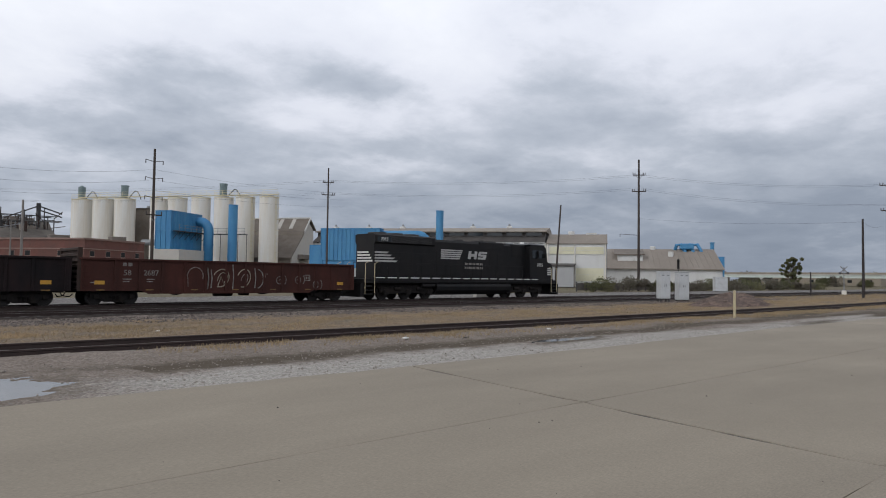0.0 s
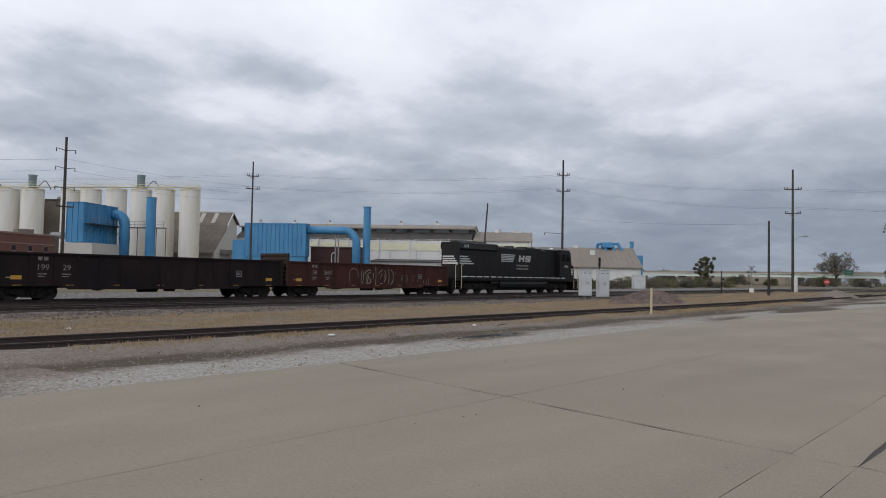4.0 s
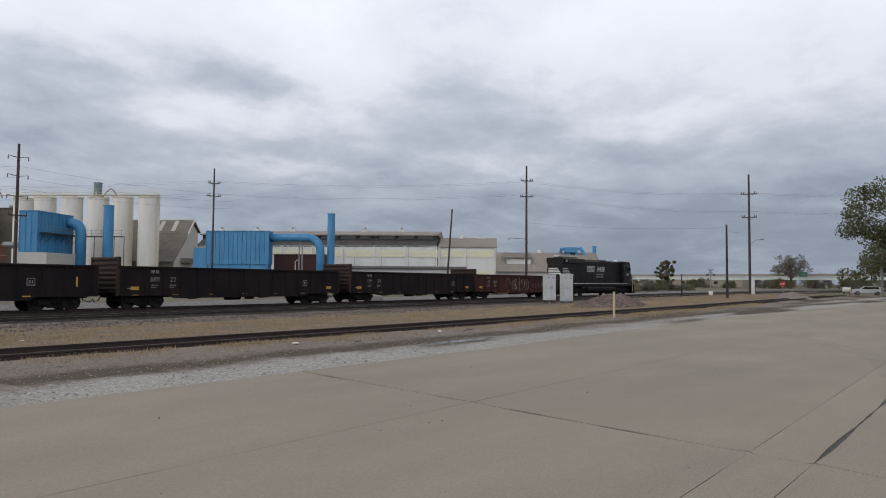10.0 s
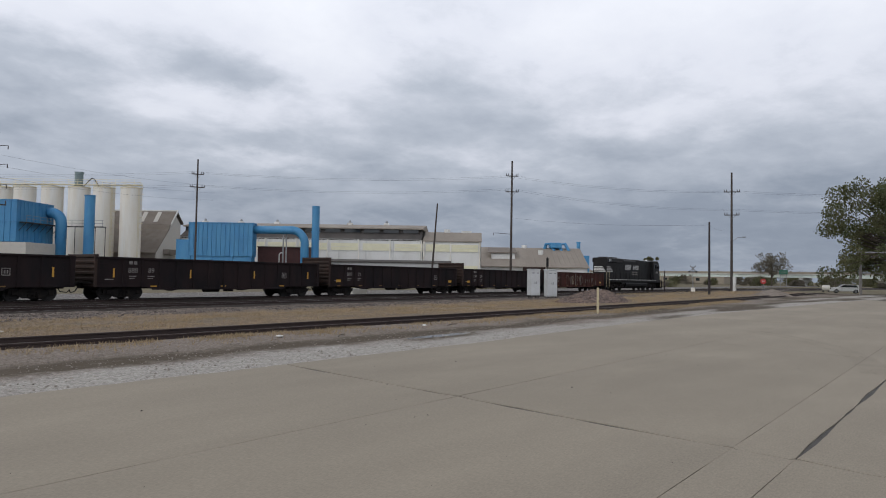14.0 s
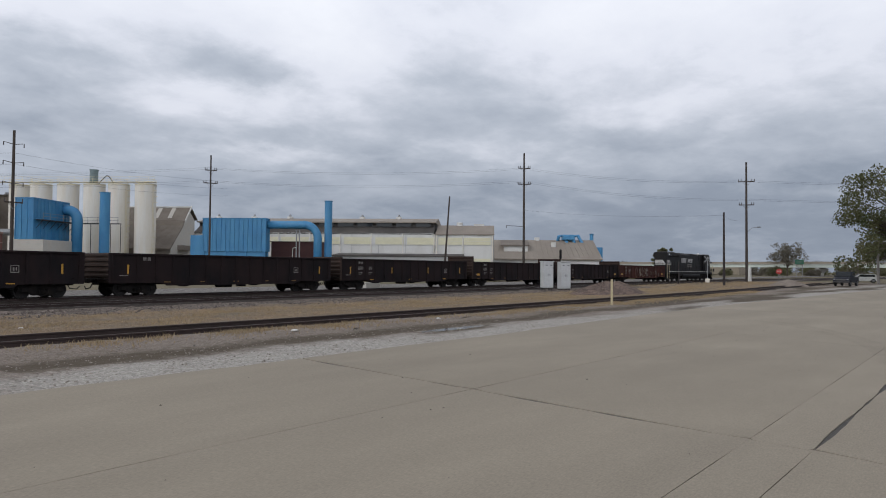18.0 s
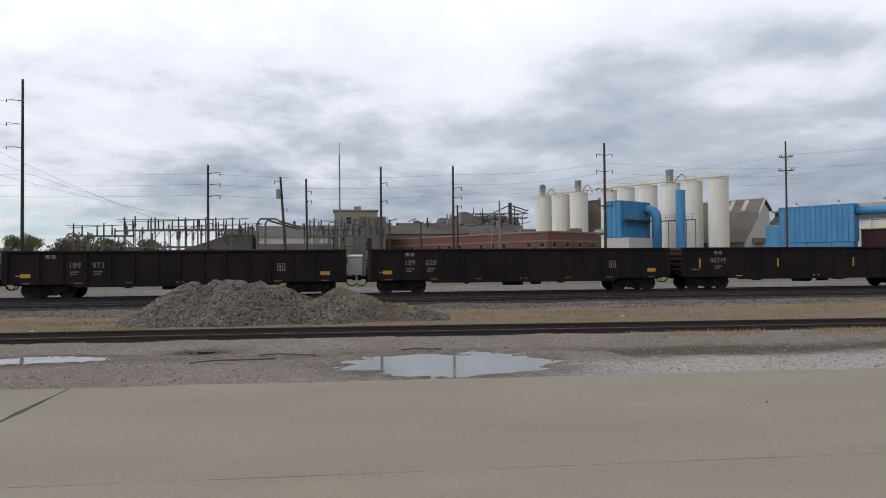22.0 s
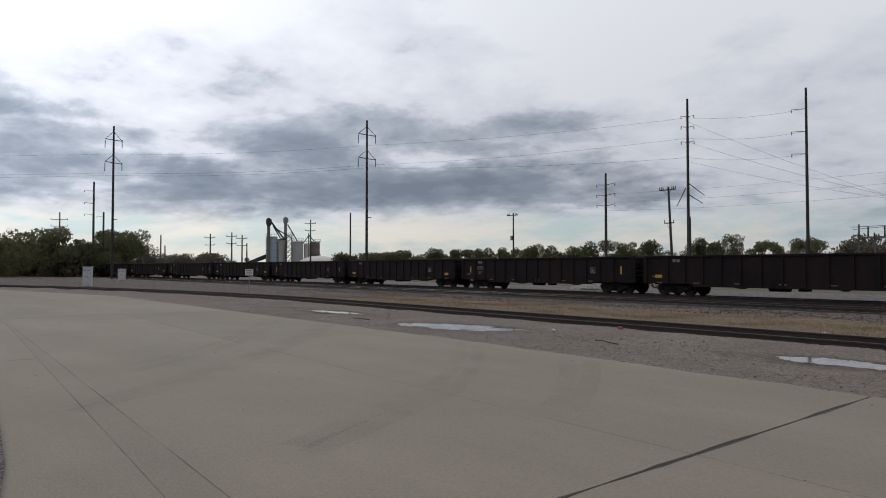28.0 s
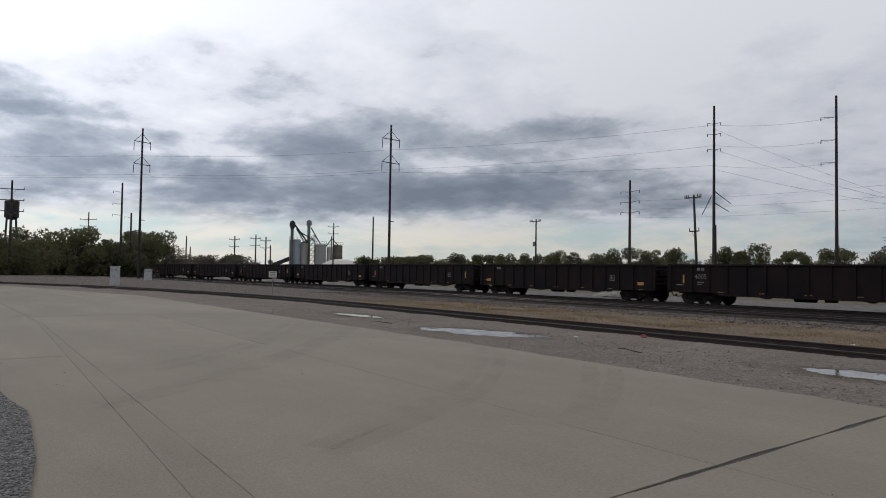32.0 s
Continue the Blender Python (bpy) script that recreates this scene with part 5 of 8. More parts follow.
    for tx in (-h + 4.55, h - 4.55):
        t = part("truck", bx(-2.3, 2.3, -0.7, 0.7, 0.55, 0.95, bevel=0.04), "truck", g)
        t.matrix_basis = pose(tx, 0, 0)
        part("bolster", bx(-2.75, 2.75, -1.05, 1.05, 0.86, 1.2), "truck", t)
        for s in (-1, 1):
            y = s * 1.08
            part("side_frame", pr([(-2.55, 0.55), (-2.45, 0.85), (-1.0, 0.92), (1.0, 0.92), (2.45, 0.85), (2.55, 0.55), (1.5, 0.42), (0.6, 0.5), (-0.6, 0.5), (-1.5, 0.42)], "y", y - 0.09, y + 0.09), "truck", t)
            for q in (-2.05, 0, 2.05):
                part("axle_box", bx(q - 0.2, q + 0.2, min(y, y + 0.2 * s), max(y, y + 0.2 * s), 0.34, 0.72, bevel=0.03), "truck", t)
            for q in (-1.05, 1.05):
                part("brake_cylinder", tb((q - 0.28, y + 0.14 * s, 0.78), (q + 0.28, y + 0.14 * s, 0.78), 0.12, seg=10), "truck", t)
        for q in (-2.05, 0, 2.05):
            w = part("wheelset", WHEELSET, "wheel", t)
            w.matrix_basis = pose(q, 0, 0.5, 0, 0, 0) @ Matrix.Diagonal((1.19, 1, 1.19, 1))
    for e in (-1, 1):
        x = e * (h - 0.35)
        part("pilot", pr([(-1.45, 0.25), (1.45, 0.25), (1.5, 1.2), (-1.5, 1.2)], "x", min(x, x + 0.25 * e), max(x, x + 0.25 * e)), B, g)
        part("coupler", bx(min(x, x + 0.75 * e), max(x, x + 0.75 * e), -0.15, 0.15, 0.72, 1.02, bevel=0.04), "truck", g)
        for s in (-1, 1):
            for k in range(4):
                part("step", bx(x - 0.75 * (e > 0) + 0.05, x + 0.75 * (e < 0) - 0.05, min(s * 1.2, s * 1.55), max(s * 1.2, s * 1.55), 0.42 + k * 0.27, 0.46 + k * 0.27), "dark_steel", g)
            for xx in (x - 0.85 * e, x - 0.05 * e):
                bm = bmesh.new()
                pipe(bm, [(xx, s * 1.56, 0.5), (xx, s * 1.56, 2.5), (xx - 0.25 * e, s * 1.56, 2.62)], 0.03, 6)
                part("step_handrail", bm, "post_yellow", g, "cream-yellow stair handrail")
    for s in (-1, 1):
        xs = [-h + 1.7 + k * 1.7 for k in range(10)]
        for x in xs:
            part("stanchion", tb((x, s * 1.52, 1.55), (x, s * 1.52, 2.6), 0.018, seg=6), B, g)
        part("handrail", tb((xs[0], s * 1.52, 2.6), (xs[-1], s * 1.52, 2.6), 0.018, seg=6), B, g)
    return g, (u0 + u1) / 2


TRAIN.append(locomotive(28.1, 50.2))


# ---- the plant beyond the tracks, laid out on its own street grid ----
GRID = -57.3
DX, DY = Vector((0.54, -0.8417, 0)), Vector((0.8417, 0.54, 0))


def grid(s, d, z=0.0):
    p = DX * s + DY * d
    return (p.x, p.y, z)


def on_grid(name, label, category, s, d, group=""):
    return thing(name, label, category, group, grid(s, d), GRID)


def ribbed(bm, x0, x1, y, z0, z1, step, depth=0.06, face=-1):
    """Upright ribs on a sheet wall that faces local -y."""
    n = max(1, int((x1 - x0) / step))
    for k in range(n + 1):
        x = x0 + (x1 - x0) * k / n
        box(bm, x - 0.04, x + 0.04, min(y, y + depth * face), max(y, y + depth * face), z0, z1)
    return bm


SILO_H = 17.9


def silo(s, d, vent=0, ladder=False, SILO_R=2.0):
    g = on_grid("silo", "tall white-painted steel silo with rust-stained top rim", "silo", s, d, "silos of the plant")
    bm = tb((0, 0, 0), (0, 0, SILO_H), SILO_R, seg=36)
    part("shell", bm, "silo", g, smooth=False)
    for z in (3.2, 6.4, 9.6, 12.8, 16.0):
        part("seam_band", tb((0, 0, z), (0, 0, z + 0.10), SILO_R + 0.012, seg=36, caps=False), "silo", g)
    part("roof", tb((0, 0, SILO_H), (0, 0, SILO_H + 0.35), SILO_R + 0.05, 0.6, seg=36), "silo", g)
    part("rim", tb((0, 0, SILO_H - 0.12), (0, 0, SILO_H + 0.05), SILO_R + 0.07, seg=36), "yellow_rail", g, "stained cream rim")
    bm = bmesh.new()
    for k in range(10):
        a = k * 0.628
        tube(bm, (SILO_R * math.cos(a), SILO_R * math.sin(a), SILO_H), (SILO_R * math.cos(a), SILO_R * math.sin(a), SILO_H + 1.0), 0.025, seg=5)
    for z in (0.5, 1.0):
        pts = [(SILO_R * math.cos(a), SILO_R * math.sin(a), SILO_H + z) for a in (k * 0.314 for k in range(21))]
        pipe(bm, pts, 0.022, 5)
    part("guard_rail", bm, "yellow_rail", g, "cream guard rail")
    if vent:
        v = part("dust_collector", tb((-0.2, 0, SILO_H + 0.2), (-0.2, 0, SILO_H + 2.9), 0.78, seg=14), "teal", g, "teal dust collector")
        part("collector_cap", tb((-0.2, 0, SILO_H + 2.9), (-0.2, 0, SILO_H + 3.25), 0.5, 0.2, seg=14) if vent == 1 else bx(-0.8, 0.5, -0.6, 0.6, SILO_H + 2.85, SILO_H + 3.1), "teal", v)
        part("filler_pipe", pipe(bmesh.new(), [(0.5, 0.3, SILO_H), (1.0, 0.3, SILO_H + 0.7), (2.2, 0.3, SILO_H + 1.9), (2.7, 0.3, SILO_H + 1.8), (3.6, 0.3, SILO_H + 0.6), (3.7, 0.3, SILO_H)], 0.10, 8), "dark_steel", g, "dark bent filler pipe")
    if ladder:
        bm = bmesh.new()
        for x in (-0.25, 0.25):
            tube(bm, (SILO_R * 0.9 + 0.25, x - 0.9, 2), (SILO_R * 0.9 + 0.25, x - 0.9, SILO_H + 1.2), 0.03, seg=5)
        for k in range(50):
            tube(bm, (SILO_R * 0.9 + 0.25, -1.15, 2.2 + k * 0.32), (SILO_R * 0.9 + 0.25, -0.65, 2.2 + k * 0.32), 0.02, seg=4)
        for k in range(12):
            z = 4 + k * 1.15
            pipe(bm, [(SILO_R * 0.9 + 0.25, -1.2, z), (SILO_R + 0.75, -1.25, z), (SILO_R + 0.9, -0.9, z), (SILO_R + 0.75, -0.55, z), (SILO_R * 0.9 + 0.25, -0.6, z)], 0.02, 4)
        part("caged_ladder", bm, "yellow_rail", g, "cream caged ladder")
    return g


for k, (s, vent, lad) in enumerate(((-113.8, 1, False), (-108.25, 0, False), (-102.7, 2, False), (-94.8, 0, False), (-89.55, 0, False), (-83.9, 0, False), (-78.45, 2, False), (-73.4, 0, True), (-67.9, 0, True))):
    silo(s, 131.85 + (1.2 if k == 3 else 0), vent, lad, 2.18 if k < 3 else 1.98)
# walkway over the silo tops
g = on_grid("silo_walkway", "cream steel walkway with rails along the silo tops", "walkway", 0, 131.2)
for a, b in ((-114, -98.5), (-98.5, -82), (-82, -65.5)):
    part("deck", bx(a, b, -0.45, 0.45, SILO_H + 0.42, SILO_H + 0.52), "yellow_rail", g)
    for z in (1.0, 1.5):
        part("rail_bar", tb((a, -0.45, SILO_H + z), (b, -0.45, SILO_H + z), 0.03, seg=5), "yellow_rail", g)
    k = a
    while k <= b:
        part("rail_post", tb((k, -0.45, SILO_H + 0.5), (k, -0.45, SILO_H + 1.5), 0.03, seg=5), "yellow_rail", g)
        k += 1.9


def collector(s0, s1, d, depth, z0, z1, split, label):
    """A blue baghouse of ribbed sheet panels on legs."""
    g = on_grid("baghouse", label, "dust collector", 0, d, "blue dust collectors")
    part("casing", bx(s0, s1, 0, depth, z0, z1, bevel=0.04), "blue", g)
    n = max(3, int((s1 - s0) / 0.86))
    for k in range(n + 1):
        x = s0 + (s1 - s0) * k / n
        part("rib", bx(x - 0.06, x + 0.06, -0.10, 0, z0, z1), "blue", g)
    m = max(3, int(depth / 1.0))
    for k in range(m + 1):
        y = depth * k / m
        for x, q in ((s0, -0.1), (s1, 0.1)):
            part("rib", bx(min(x, x + q), max(x, x + q), y - 0.06, y + 0.06, z0, z1), "blue", g)
    part("waist_band", bx(s0 - 0.13, s1 + 0.13, -0.13, depth, split, split + 0.14), "blue", g)
    part("top_band", bx(s0 - 0.1, s1 + 0.1, -0.12, depth + 0.1, z1 - 0.02, z1 + 0.12), "blue", g)
    return g


# first baghouse with its block-built base, side platform, duct and stack
g = collector(-81.6, -78.4, 113.5, 10.1, 6.26, 13.4, 9.75, "blue ribbed steel baghouse on a pale block base")
part("base", bx(-81.9, -76.4, -0.2, 10.4, 0, 6.2), "block", g, "pale painted block base")
part("platform", bx(-78.25, -77.0, 0.6, 10.6, 9.6, 9.75), "dark_steel", g)
part("platform", bx(-78.25, -69.1, 10.6, 11.8, 9.6, 9.75), "dark_steel", g)
for k in range(6):
    y = 0.7 + k * 1.9
    part("platform_post", tb((-77.05, y, 9.75), (-77.05, y, 10.85), 0.04, seg=5), "galv", g)
    part("platform_brace", tb((-77.1, y, 9.6), (-78.35, y, 8.2), 0.05, seg=5), "dark_steel", g)
for k in range(5):
    x = -77.0 + k * 1.95
    part("platform_post", tb((x, 10.65, 9.75), (x, 10.65, 10.85), 0.04, seg=5), "galv", g)
    part("platform_leg", tb((x, 11.7, 0), (x, 11.7, 9.6), 0.07, seg=6), "dark_steel", g)
for z in (10.3, 10.85):
    part("platform_rail", tb((-77.05, 0.6, z), (-77.05, 10.6, z), 0.035, seg=5), "galv", g)
    part("platform_rail", tb((-77.0, 10.65, z), (-69.1, 10.65, z), 0.035, seg=5), "galv", g)
bend = [(-78.4, 8.9, 12.0), (-77.9, 8.9, 12.0)] + [(-77.9 + 1.9 * math.sin(a), 8.9, 10.1 + 1.9 * math.cos(a)) for a in (k * math.pi / 16 for k in range(1, 9))] + [(-76.0, 8.9, 0)]
part("duct", pipe(bmesh.new(), bend, 0.95, 16), "blue", g, "blue bent air duct", smooth=True)
for z in (3.0, 7.4):
    part("duct_flange", tb((-76.0, 8.9, z), (-76.0, 8.9, z + 0.12), 1.06, seg=16), "blue", g)
part("side_pipe", tb((-85.2, 1.2, 7.5), (-81.6, 1.2, 7.5), 0.6, seg=14), "galv", g)
g = on_grid("exhaust_stack", "round blue steel exhaust stack on the ground", "stack", -71.5, 123.7, "blue exhaust stacks")
part("shaft", tb((0, 0, 0), (0, 0, 15.5), 0.9, seg=24), "blue", g)
for z in (0.4, 5.0, 10.2, 15.38):
    part("flange", tb((0, 0, z), (0, 0, z + 0.12), 0.98, seg=24), "blue", g)

g = collector(-54.4, -42.2, 128, 2.2, 4.7, 11.0, 8.2, "large blue ribbed steel baghouse standing on legs")
part("hopper", bx(-54.2, -42.4, 0.2, 2.0, 3.2, 4.7), "blue", g)
part("low_casing", bx(-57.0, -54.4, 0.3, 2.2, 3.5, 7.8), "blue", g)
for x in (-54.2, -50, -46, -42.4):
    for y in (0.1, 2.0):
        part("leg", bx(x - 0.12, x + 0.12, y - 0.12, y + 0.12, 0, 4.7), "blue", g)
bend = [(-42.2, 1.1, 9.9), (-35.0, 1.1, 9.9)] + [(-35.0 + 2.6 * math.sin(a), 1.1, 7.3 + 2.6 * math.cos(a)) for a in (k * math.pi / 18 for k in range(1, 10))] + [(-32.4, 1.1, 0)]
part("duct", pipe(bmesh.new(), bend, 0.78, 16), "blue", g, "long blue bent air duct", smooth=True)
for z in (7.2, 3.0):
    part("duct_flange", tb((-32.4, 1.1, z), (-32.4, 1.1, z + 0.12), 0.9, seg=16), "blue", g)
for x in (-36.6, -36.0):
    part("duct_support", bx(x - 0.1, x + 0.1, 1.2, 1.4, 0, 9.3), "galv", g)
g = on_grid("exhaust_stack", "tall round blue steel exhaust stack", "stack", -30.6, 130, "blue exhaust stacks")
part("shaft", tb((0, 0, 0), (0, 0, 14.6), 0.72, seg=24), "blue", g)
for z in (4.6, 9.6, 14.48):
    part("flange", tb((0, 0, z), (0, 0, z + 0.12), 0.8, seg=24), "blue", g)
g = on_grid("maroon_shed", "maroon sheet-metal equipment shed", "shed", 0, 134)
part("outer_wall", bx(-43, -33, 0, 5, 0, 6.8), "maroon", g)
part("roof", bx(-43.2, -32.8, -0.2, 5.2, 6.8, 6.95), "shed", g)
part("pipe_hood", pipe(bmesh.new(), [(-38.6, -0.3, 3), (-38.6, -0.3, 5.4), (-38.3, -0.3, 5.7), (-38.0, -0.3, 5.7)], 0.10, 8), "silo", g)


def window_strip(g, s0, s1, y, z0, z1):
    part("strip_frame", bx(s0 - 0.08, s1 + 0.08, y - 0.10, y, z0 - 0.08, z1 + 0.08), "wall_white", g)
    mid = (z0 + z1) / 2
    part("strip_panel", bx(s0, s1, y - 0.13, y - 0.10, z0, mid - 0.03), "cream", g, "cream translucent panel")
    part("strip_panel", bx(s0, s1, y - 0.13, y - 0.10, mid + 0.03, z1), "cream", g, "cream translucent panel")


# long white works hall with roof monitor
g = on_grid("works_hall", "long white sheet-clad works hall with brown roof monitor", "factory hall", 0, 150)
part("front_wall", bx(-66, -11.9, 0, 0.3, 0, 9.5), "wall_white", g)
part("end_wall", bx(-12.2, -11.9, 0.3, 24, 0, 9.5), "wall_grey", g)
part("lower_roof", pr([(0.0, 9.45), (3.2, 11.0), (24, 11.0), (24, 9.2), (0.0, 9.2)], "x", -66, -11.9), "roof_dark", g)
part("monitor_wall", bx(-66, -12.0, 3.2, 20, 10.9, 12.1), "roof_dark", g)
for k in range(12):
    part("monitor_opening", bx(-64.6 + k * 4.4, -61.2 + k * 4.4, 3.1, 3.2, 11.15, 11.95), "glass", g)
part("monitor_roof", pr([(2.2, 11.9), (2.2, 12.15), (11.6, 13.5), (21, 12.15), (21, 11.9)], "x", -66.3, -11.6), "roof_tan", g)
for k in range(6):
    v = part("ridge_vent", bx(-65.4 + k * 8.74, -64.2 + k * 8.74, 11.1, 12.1, 13.35, 13.9, bevel=0.05), "wall_white", g)
    part("vent_cowl", tb((-64.8 + k * 8.74, 11.6, 13.9), (-64.8 + k * 8.74, 11.6, 14.45), 0.35, 0.2, seg=10), "galv", v)
for k in range(7):
    a = -60.0 + k * 7.05
    window_strip(g, a, a + 6.3, 0, 7.0, 8.55)
for k in range(8):
    part("downpipe", tb((-60.4 + k * 6.95, -0.2, 4.5), (-60.4 + k * 6.95, -0.2, 9.4), 0.12, seg=8), "silo", g)
part("canopy", pr([(-7, 4.2), (-7, 4.45), (0, 5.0), (0, 4.7)], "x", -33, -5.2), "roof_dark", g, "low grey lean-to roof")
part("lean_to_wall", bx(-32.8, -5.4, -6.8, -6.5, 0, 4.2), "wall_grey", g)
for k in range(9):
    part("wall_rib", bx(-60.0 + k * 6 - 0.06, -60.0 + k * 6 + 0.06, -0.06, 0, 0, 9.4), "wall_grey", g)

g = on_grid("annex_hall", "white sheet-clad annex hall with pale gabled roof", "factory hall", 0, 150)
part("front_wall", bx(-11.5, 1.2, -0.15, 0.15, 0, 9.3), "wall_white", g)
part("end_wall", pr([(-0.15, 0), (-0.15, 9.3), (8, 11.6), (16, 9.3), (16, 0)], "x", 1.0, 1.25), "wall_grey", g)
part("roof", pr([(-0.4, 9.15), (-0.4, 9.35), (8, 11.75), (16.3, 9.3), (16.3, 9.1), (8, 11.5)], "x", -11.5, 1.4), "roof_tan", g)
bm = bmesh.new()
for k in range(16):
    x = -11.3 + k * 0.83
    prism(bm, [(-0.4, 9.36), (-0.4, 9.42), (8, 11.82), (8, 11.76)], "x", x - 0.04, x + 0.04)
part("roof_seams", bm, "roof_tan", g)
part("roof_vent", tb((-6.5, 8, 11.6), (-6.5, 8, 12.4), 0.7, seg=14), "wall_white", g)
part("roof_vent", bx(-3.2, -0.9, 7.4, 8.6, 11.6, 12.05), "wall_white", g)
window_strip(g, -10.8, -5.6, -0.15, 7.0, 8.55)
window_strip(g, -5.2, 0.6, -0.15, 7.0, 8.55)
window_strip(g, -5.2, 0.6, -0.15, 1.2, 4.0)
for x in (-11.2, -5.4, 1.0):
    part("downpipe", tb((x, -0.3, 0.3), (x, -0.3, 9.2), 0.12, seg=8), "silo", g)
part("door_canopy", bx(-10.8, -6.0, -2.0, -0.15, 3.6, 3.8), "shed", g)

g = on_grid("tan_roofed_hall", "low white hall with a broad tan sheet roof", "factory hall", 0, 175)
part("front_wall", bx(1.2, 28.4, 0, 0.3, 0, 4.4), "wall_white", g)
part("end_wall", pr([(0, 0), (0, 4.4), (16, 9.5), (32, 4.4), (32, 0)], "x", 28.1, 28.4), "wall_white", g)
part("roof", pr([(-0.6, 4.2), (-0.6, 4.45), (16, 9.9), (32.6, 4.4), (32.6, 4.2), (16, 9.6)], "x", 1.0, 28.8), "roof_tan", g)
bm = bmesh.new()
for k in range(22):
    x = 1.6 + k * 1.27
    prism(bm, [(-0.5, 4.5), (-0.5, 4.56), (16, 9.97), (16, 9.9)], "x", x - 0.05, x + 0.05)
part("roof_seams", bm, "roof_tan", g)
part("dormer", pr([(5.5, 6.2), (5.5, 8.0), (13.0, 9.3), (13.0, 6.4)], "x", 4.2, 10.4), "wall_white", g, "white roof dormer")
part("dormer_roof", pr([(5.0, 7.9), (5.0, 8.15), (13.5, 9.75), (13.5, 9.5)], "x", 3.4, 10.8), "shed", g)
for x, y, z in ((13.5, 16, 9.8), (17.5, 10, 8.2), (8.5, 6, 6.4)):
    part("roof_vent", tb((x, y, z - 0.5), (x, y, z + 0.8), 0.7, seg=12), "wall_white", g)
for k in range(3):
    part("blue_duct", pipe(bmesh.new(), [(19.0 + k * 2, 16, 9.0), (19.4 + k * 2, 15, 10.9), (20.6 + k * 2, 15, 11.1), (21.6 + k * 2, 14, 9.0)], 0.45, 10), "blue", g)
part("roof_fan", bx(20.3, 23.6, 13.5, 17, 9.8, 11.3, bevel=0.2), "blue", g)
g = on_grid("exhaust_stack", "slim blue exhaust stack behind the tan roof", "stack", 30.5, 205, "blue exhaust stacks")
part("shaft", tb((0, 0, 0), (0, 0, 12.4), 0.55, seg=16), "blue", g)
part("casing", bx(1.2, 3.0, -1.5, 1.5, 0, 8.4, bevel=0.05), "blue", g)
part("flange", tb((0, 0, 12.2), (0, 0, 12.45), 0.65, seg=16), "blue", g)

# brown gabled shed beside the silos: a steep two-stage roof towards the tracks, pale gable end
g = on_grid("gabled_shed", "brown sheet-metal shed with skylights and a pale gable end", "shed", 0, 136.8)
part("body", pr([(0, 0), (0, 5.5), (5.5, 10.5), (6.1, 11.5), (8.5, 14.2), (11.3, 12.0), (11.3, 0)], "x", -86, -65.2), "shed", g)
part("gable_end", pr([(0.2, 0), (0.2, 5.5), (5.6, 10.4), (8.5, 13.9), (11.2, 11.9), (11.2, 0)], "x", -65.2, -64.9), "block", g, "pale sheet gable end")
part("lower_roof", pr([(-0.4, 5.2), (-0.4, 5.45), (5.6, 10.75), (5.6, 10.45)], "x", -86.2, -64.8), "shed", g)
part("eave_band", bx(-86.2, -64.8, 5.45, 5.75, 10.6, 11.5), "roof_tan", g)
part("upper_roof", pr([(5.5, 11.3), (5.5, 11.55), (8.5, 14.75), (11.8, 12.25), (11.8, 12.0), (8.5, 14.4)], "x", -86.3, -64.5), "shed", g)
part("ridge_cap", bx(-86.3, -64.4, 8.3, 8.7, 14.6, 14.85), "wall_white", g)
for x in (-75.2, -71.6, -68.6):
    part("skylight", pr([(6.0, 12.12), (6.0, 12.18), (8.1, 14.42), (8.1, 14.36)], "x", x, x + 0.9), "block", g, "pale translucent skylight")
part("rake_trim", pr([(5.4, 11.2), (5.4, 11.7), (8.5, 14.95), (8.5, 14.5)], "x", -64.5, -64.3), "wall_white", g)
part("outlet_hood", bx(-65.5, -63.5, 3.0, 8.0, 5.2, 6.2), "shed", g)
g = on_grid("brown_tower", "brown sheet-clad elevator tower behind the silos", "tower", 0, 136.5)
part("body", bx(-104.8, -99.2, 0, 4, 0, 16.2), "shed", g)
part("roof", bx(-105.0, -99.0, -0.2, 4.2, 16.2, 16.45), "roof_tar", g)
part("vent", tb((-101.6, 2, 16.4), (-101.6, 2, 17.1), 0.5, 0.4, seg=12), "galv", g)

# brick building with pale bands and small windows; its side follows the street grid
g = thing("brick_building", "low red brick building with pale bands and small windows", "building")
C1, C2 = Vector((25.7, 85.0, 0)), Vector((34.6, 90.7, 0))
C0, C3 = C1 - DX * 36, C2 - DX * 36
foot = [(C0.x, C0.y), (C1.x, C1.y), (C2.x, C2.y), (C3.x, C3.y)]
part("outer_wall", pr(foot, "z", 0, 5.55), "brick", g)
part("roof", pr([(p[0], p[1] + 0.02) for p in foot], "z", 5.55, 5.62), "roof_tar", g)


def along(a, b, u0, u1, z0, z1, out_, name, mat, label=""):
    """A flat block on the wall from a to b, between distances u0 and u1."""
    d = (b - a).normalized()
    n = Vector((d.y, -d.x, 0))
    p = [a + d * u0, a + d * u1, a + d * u1 + n * out_, a + d * u0 + n * out_]
    part(name, pr([(q.x, q.y) for q in p], "z", z0, z1), mat, g, label)


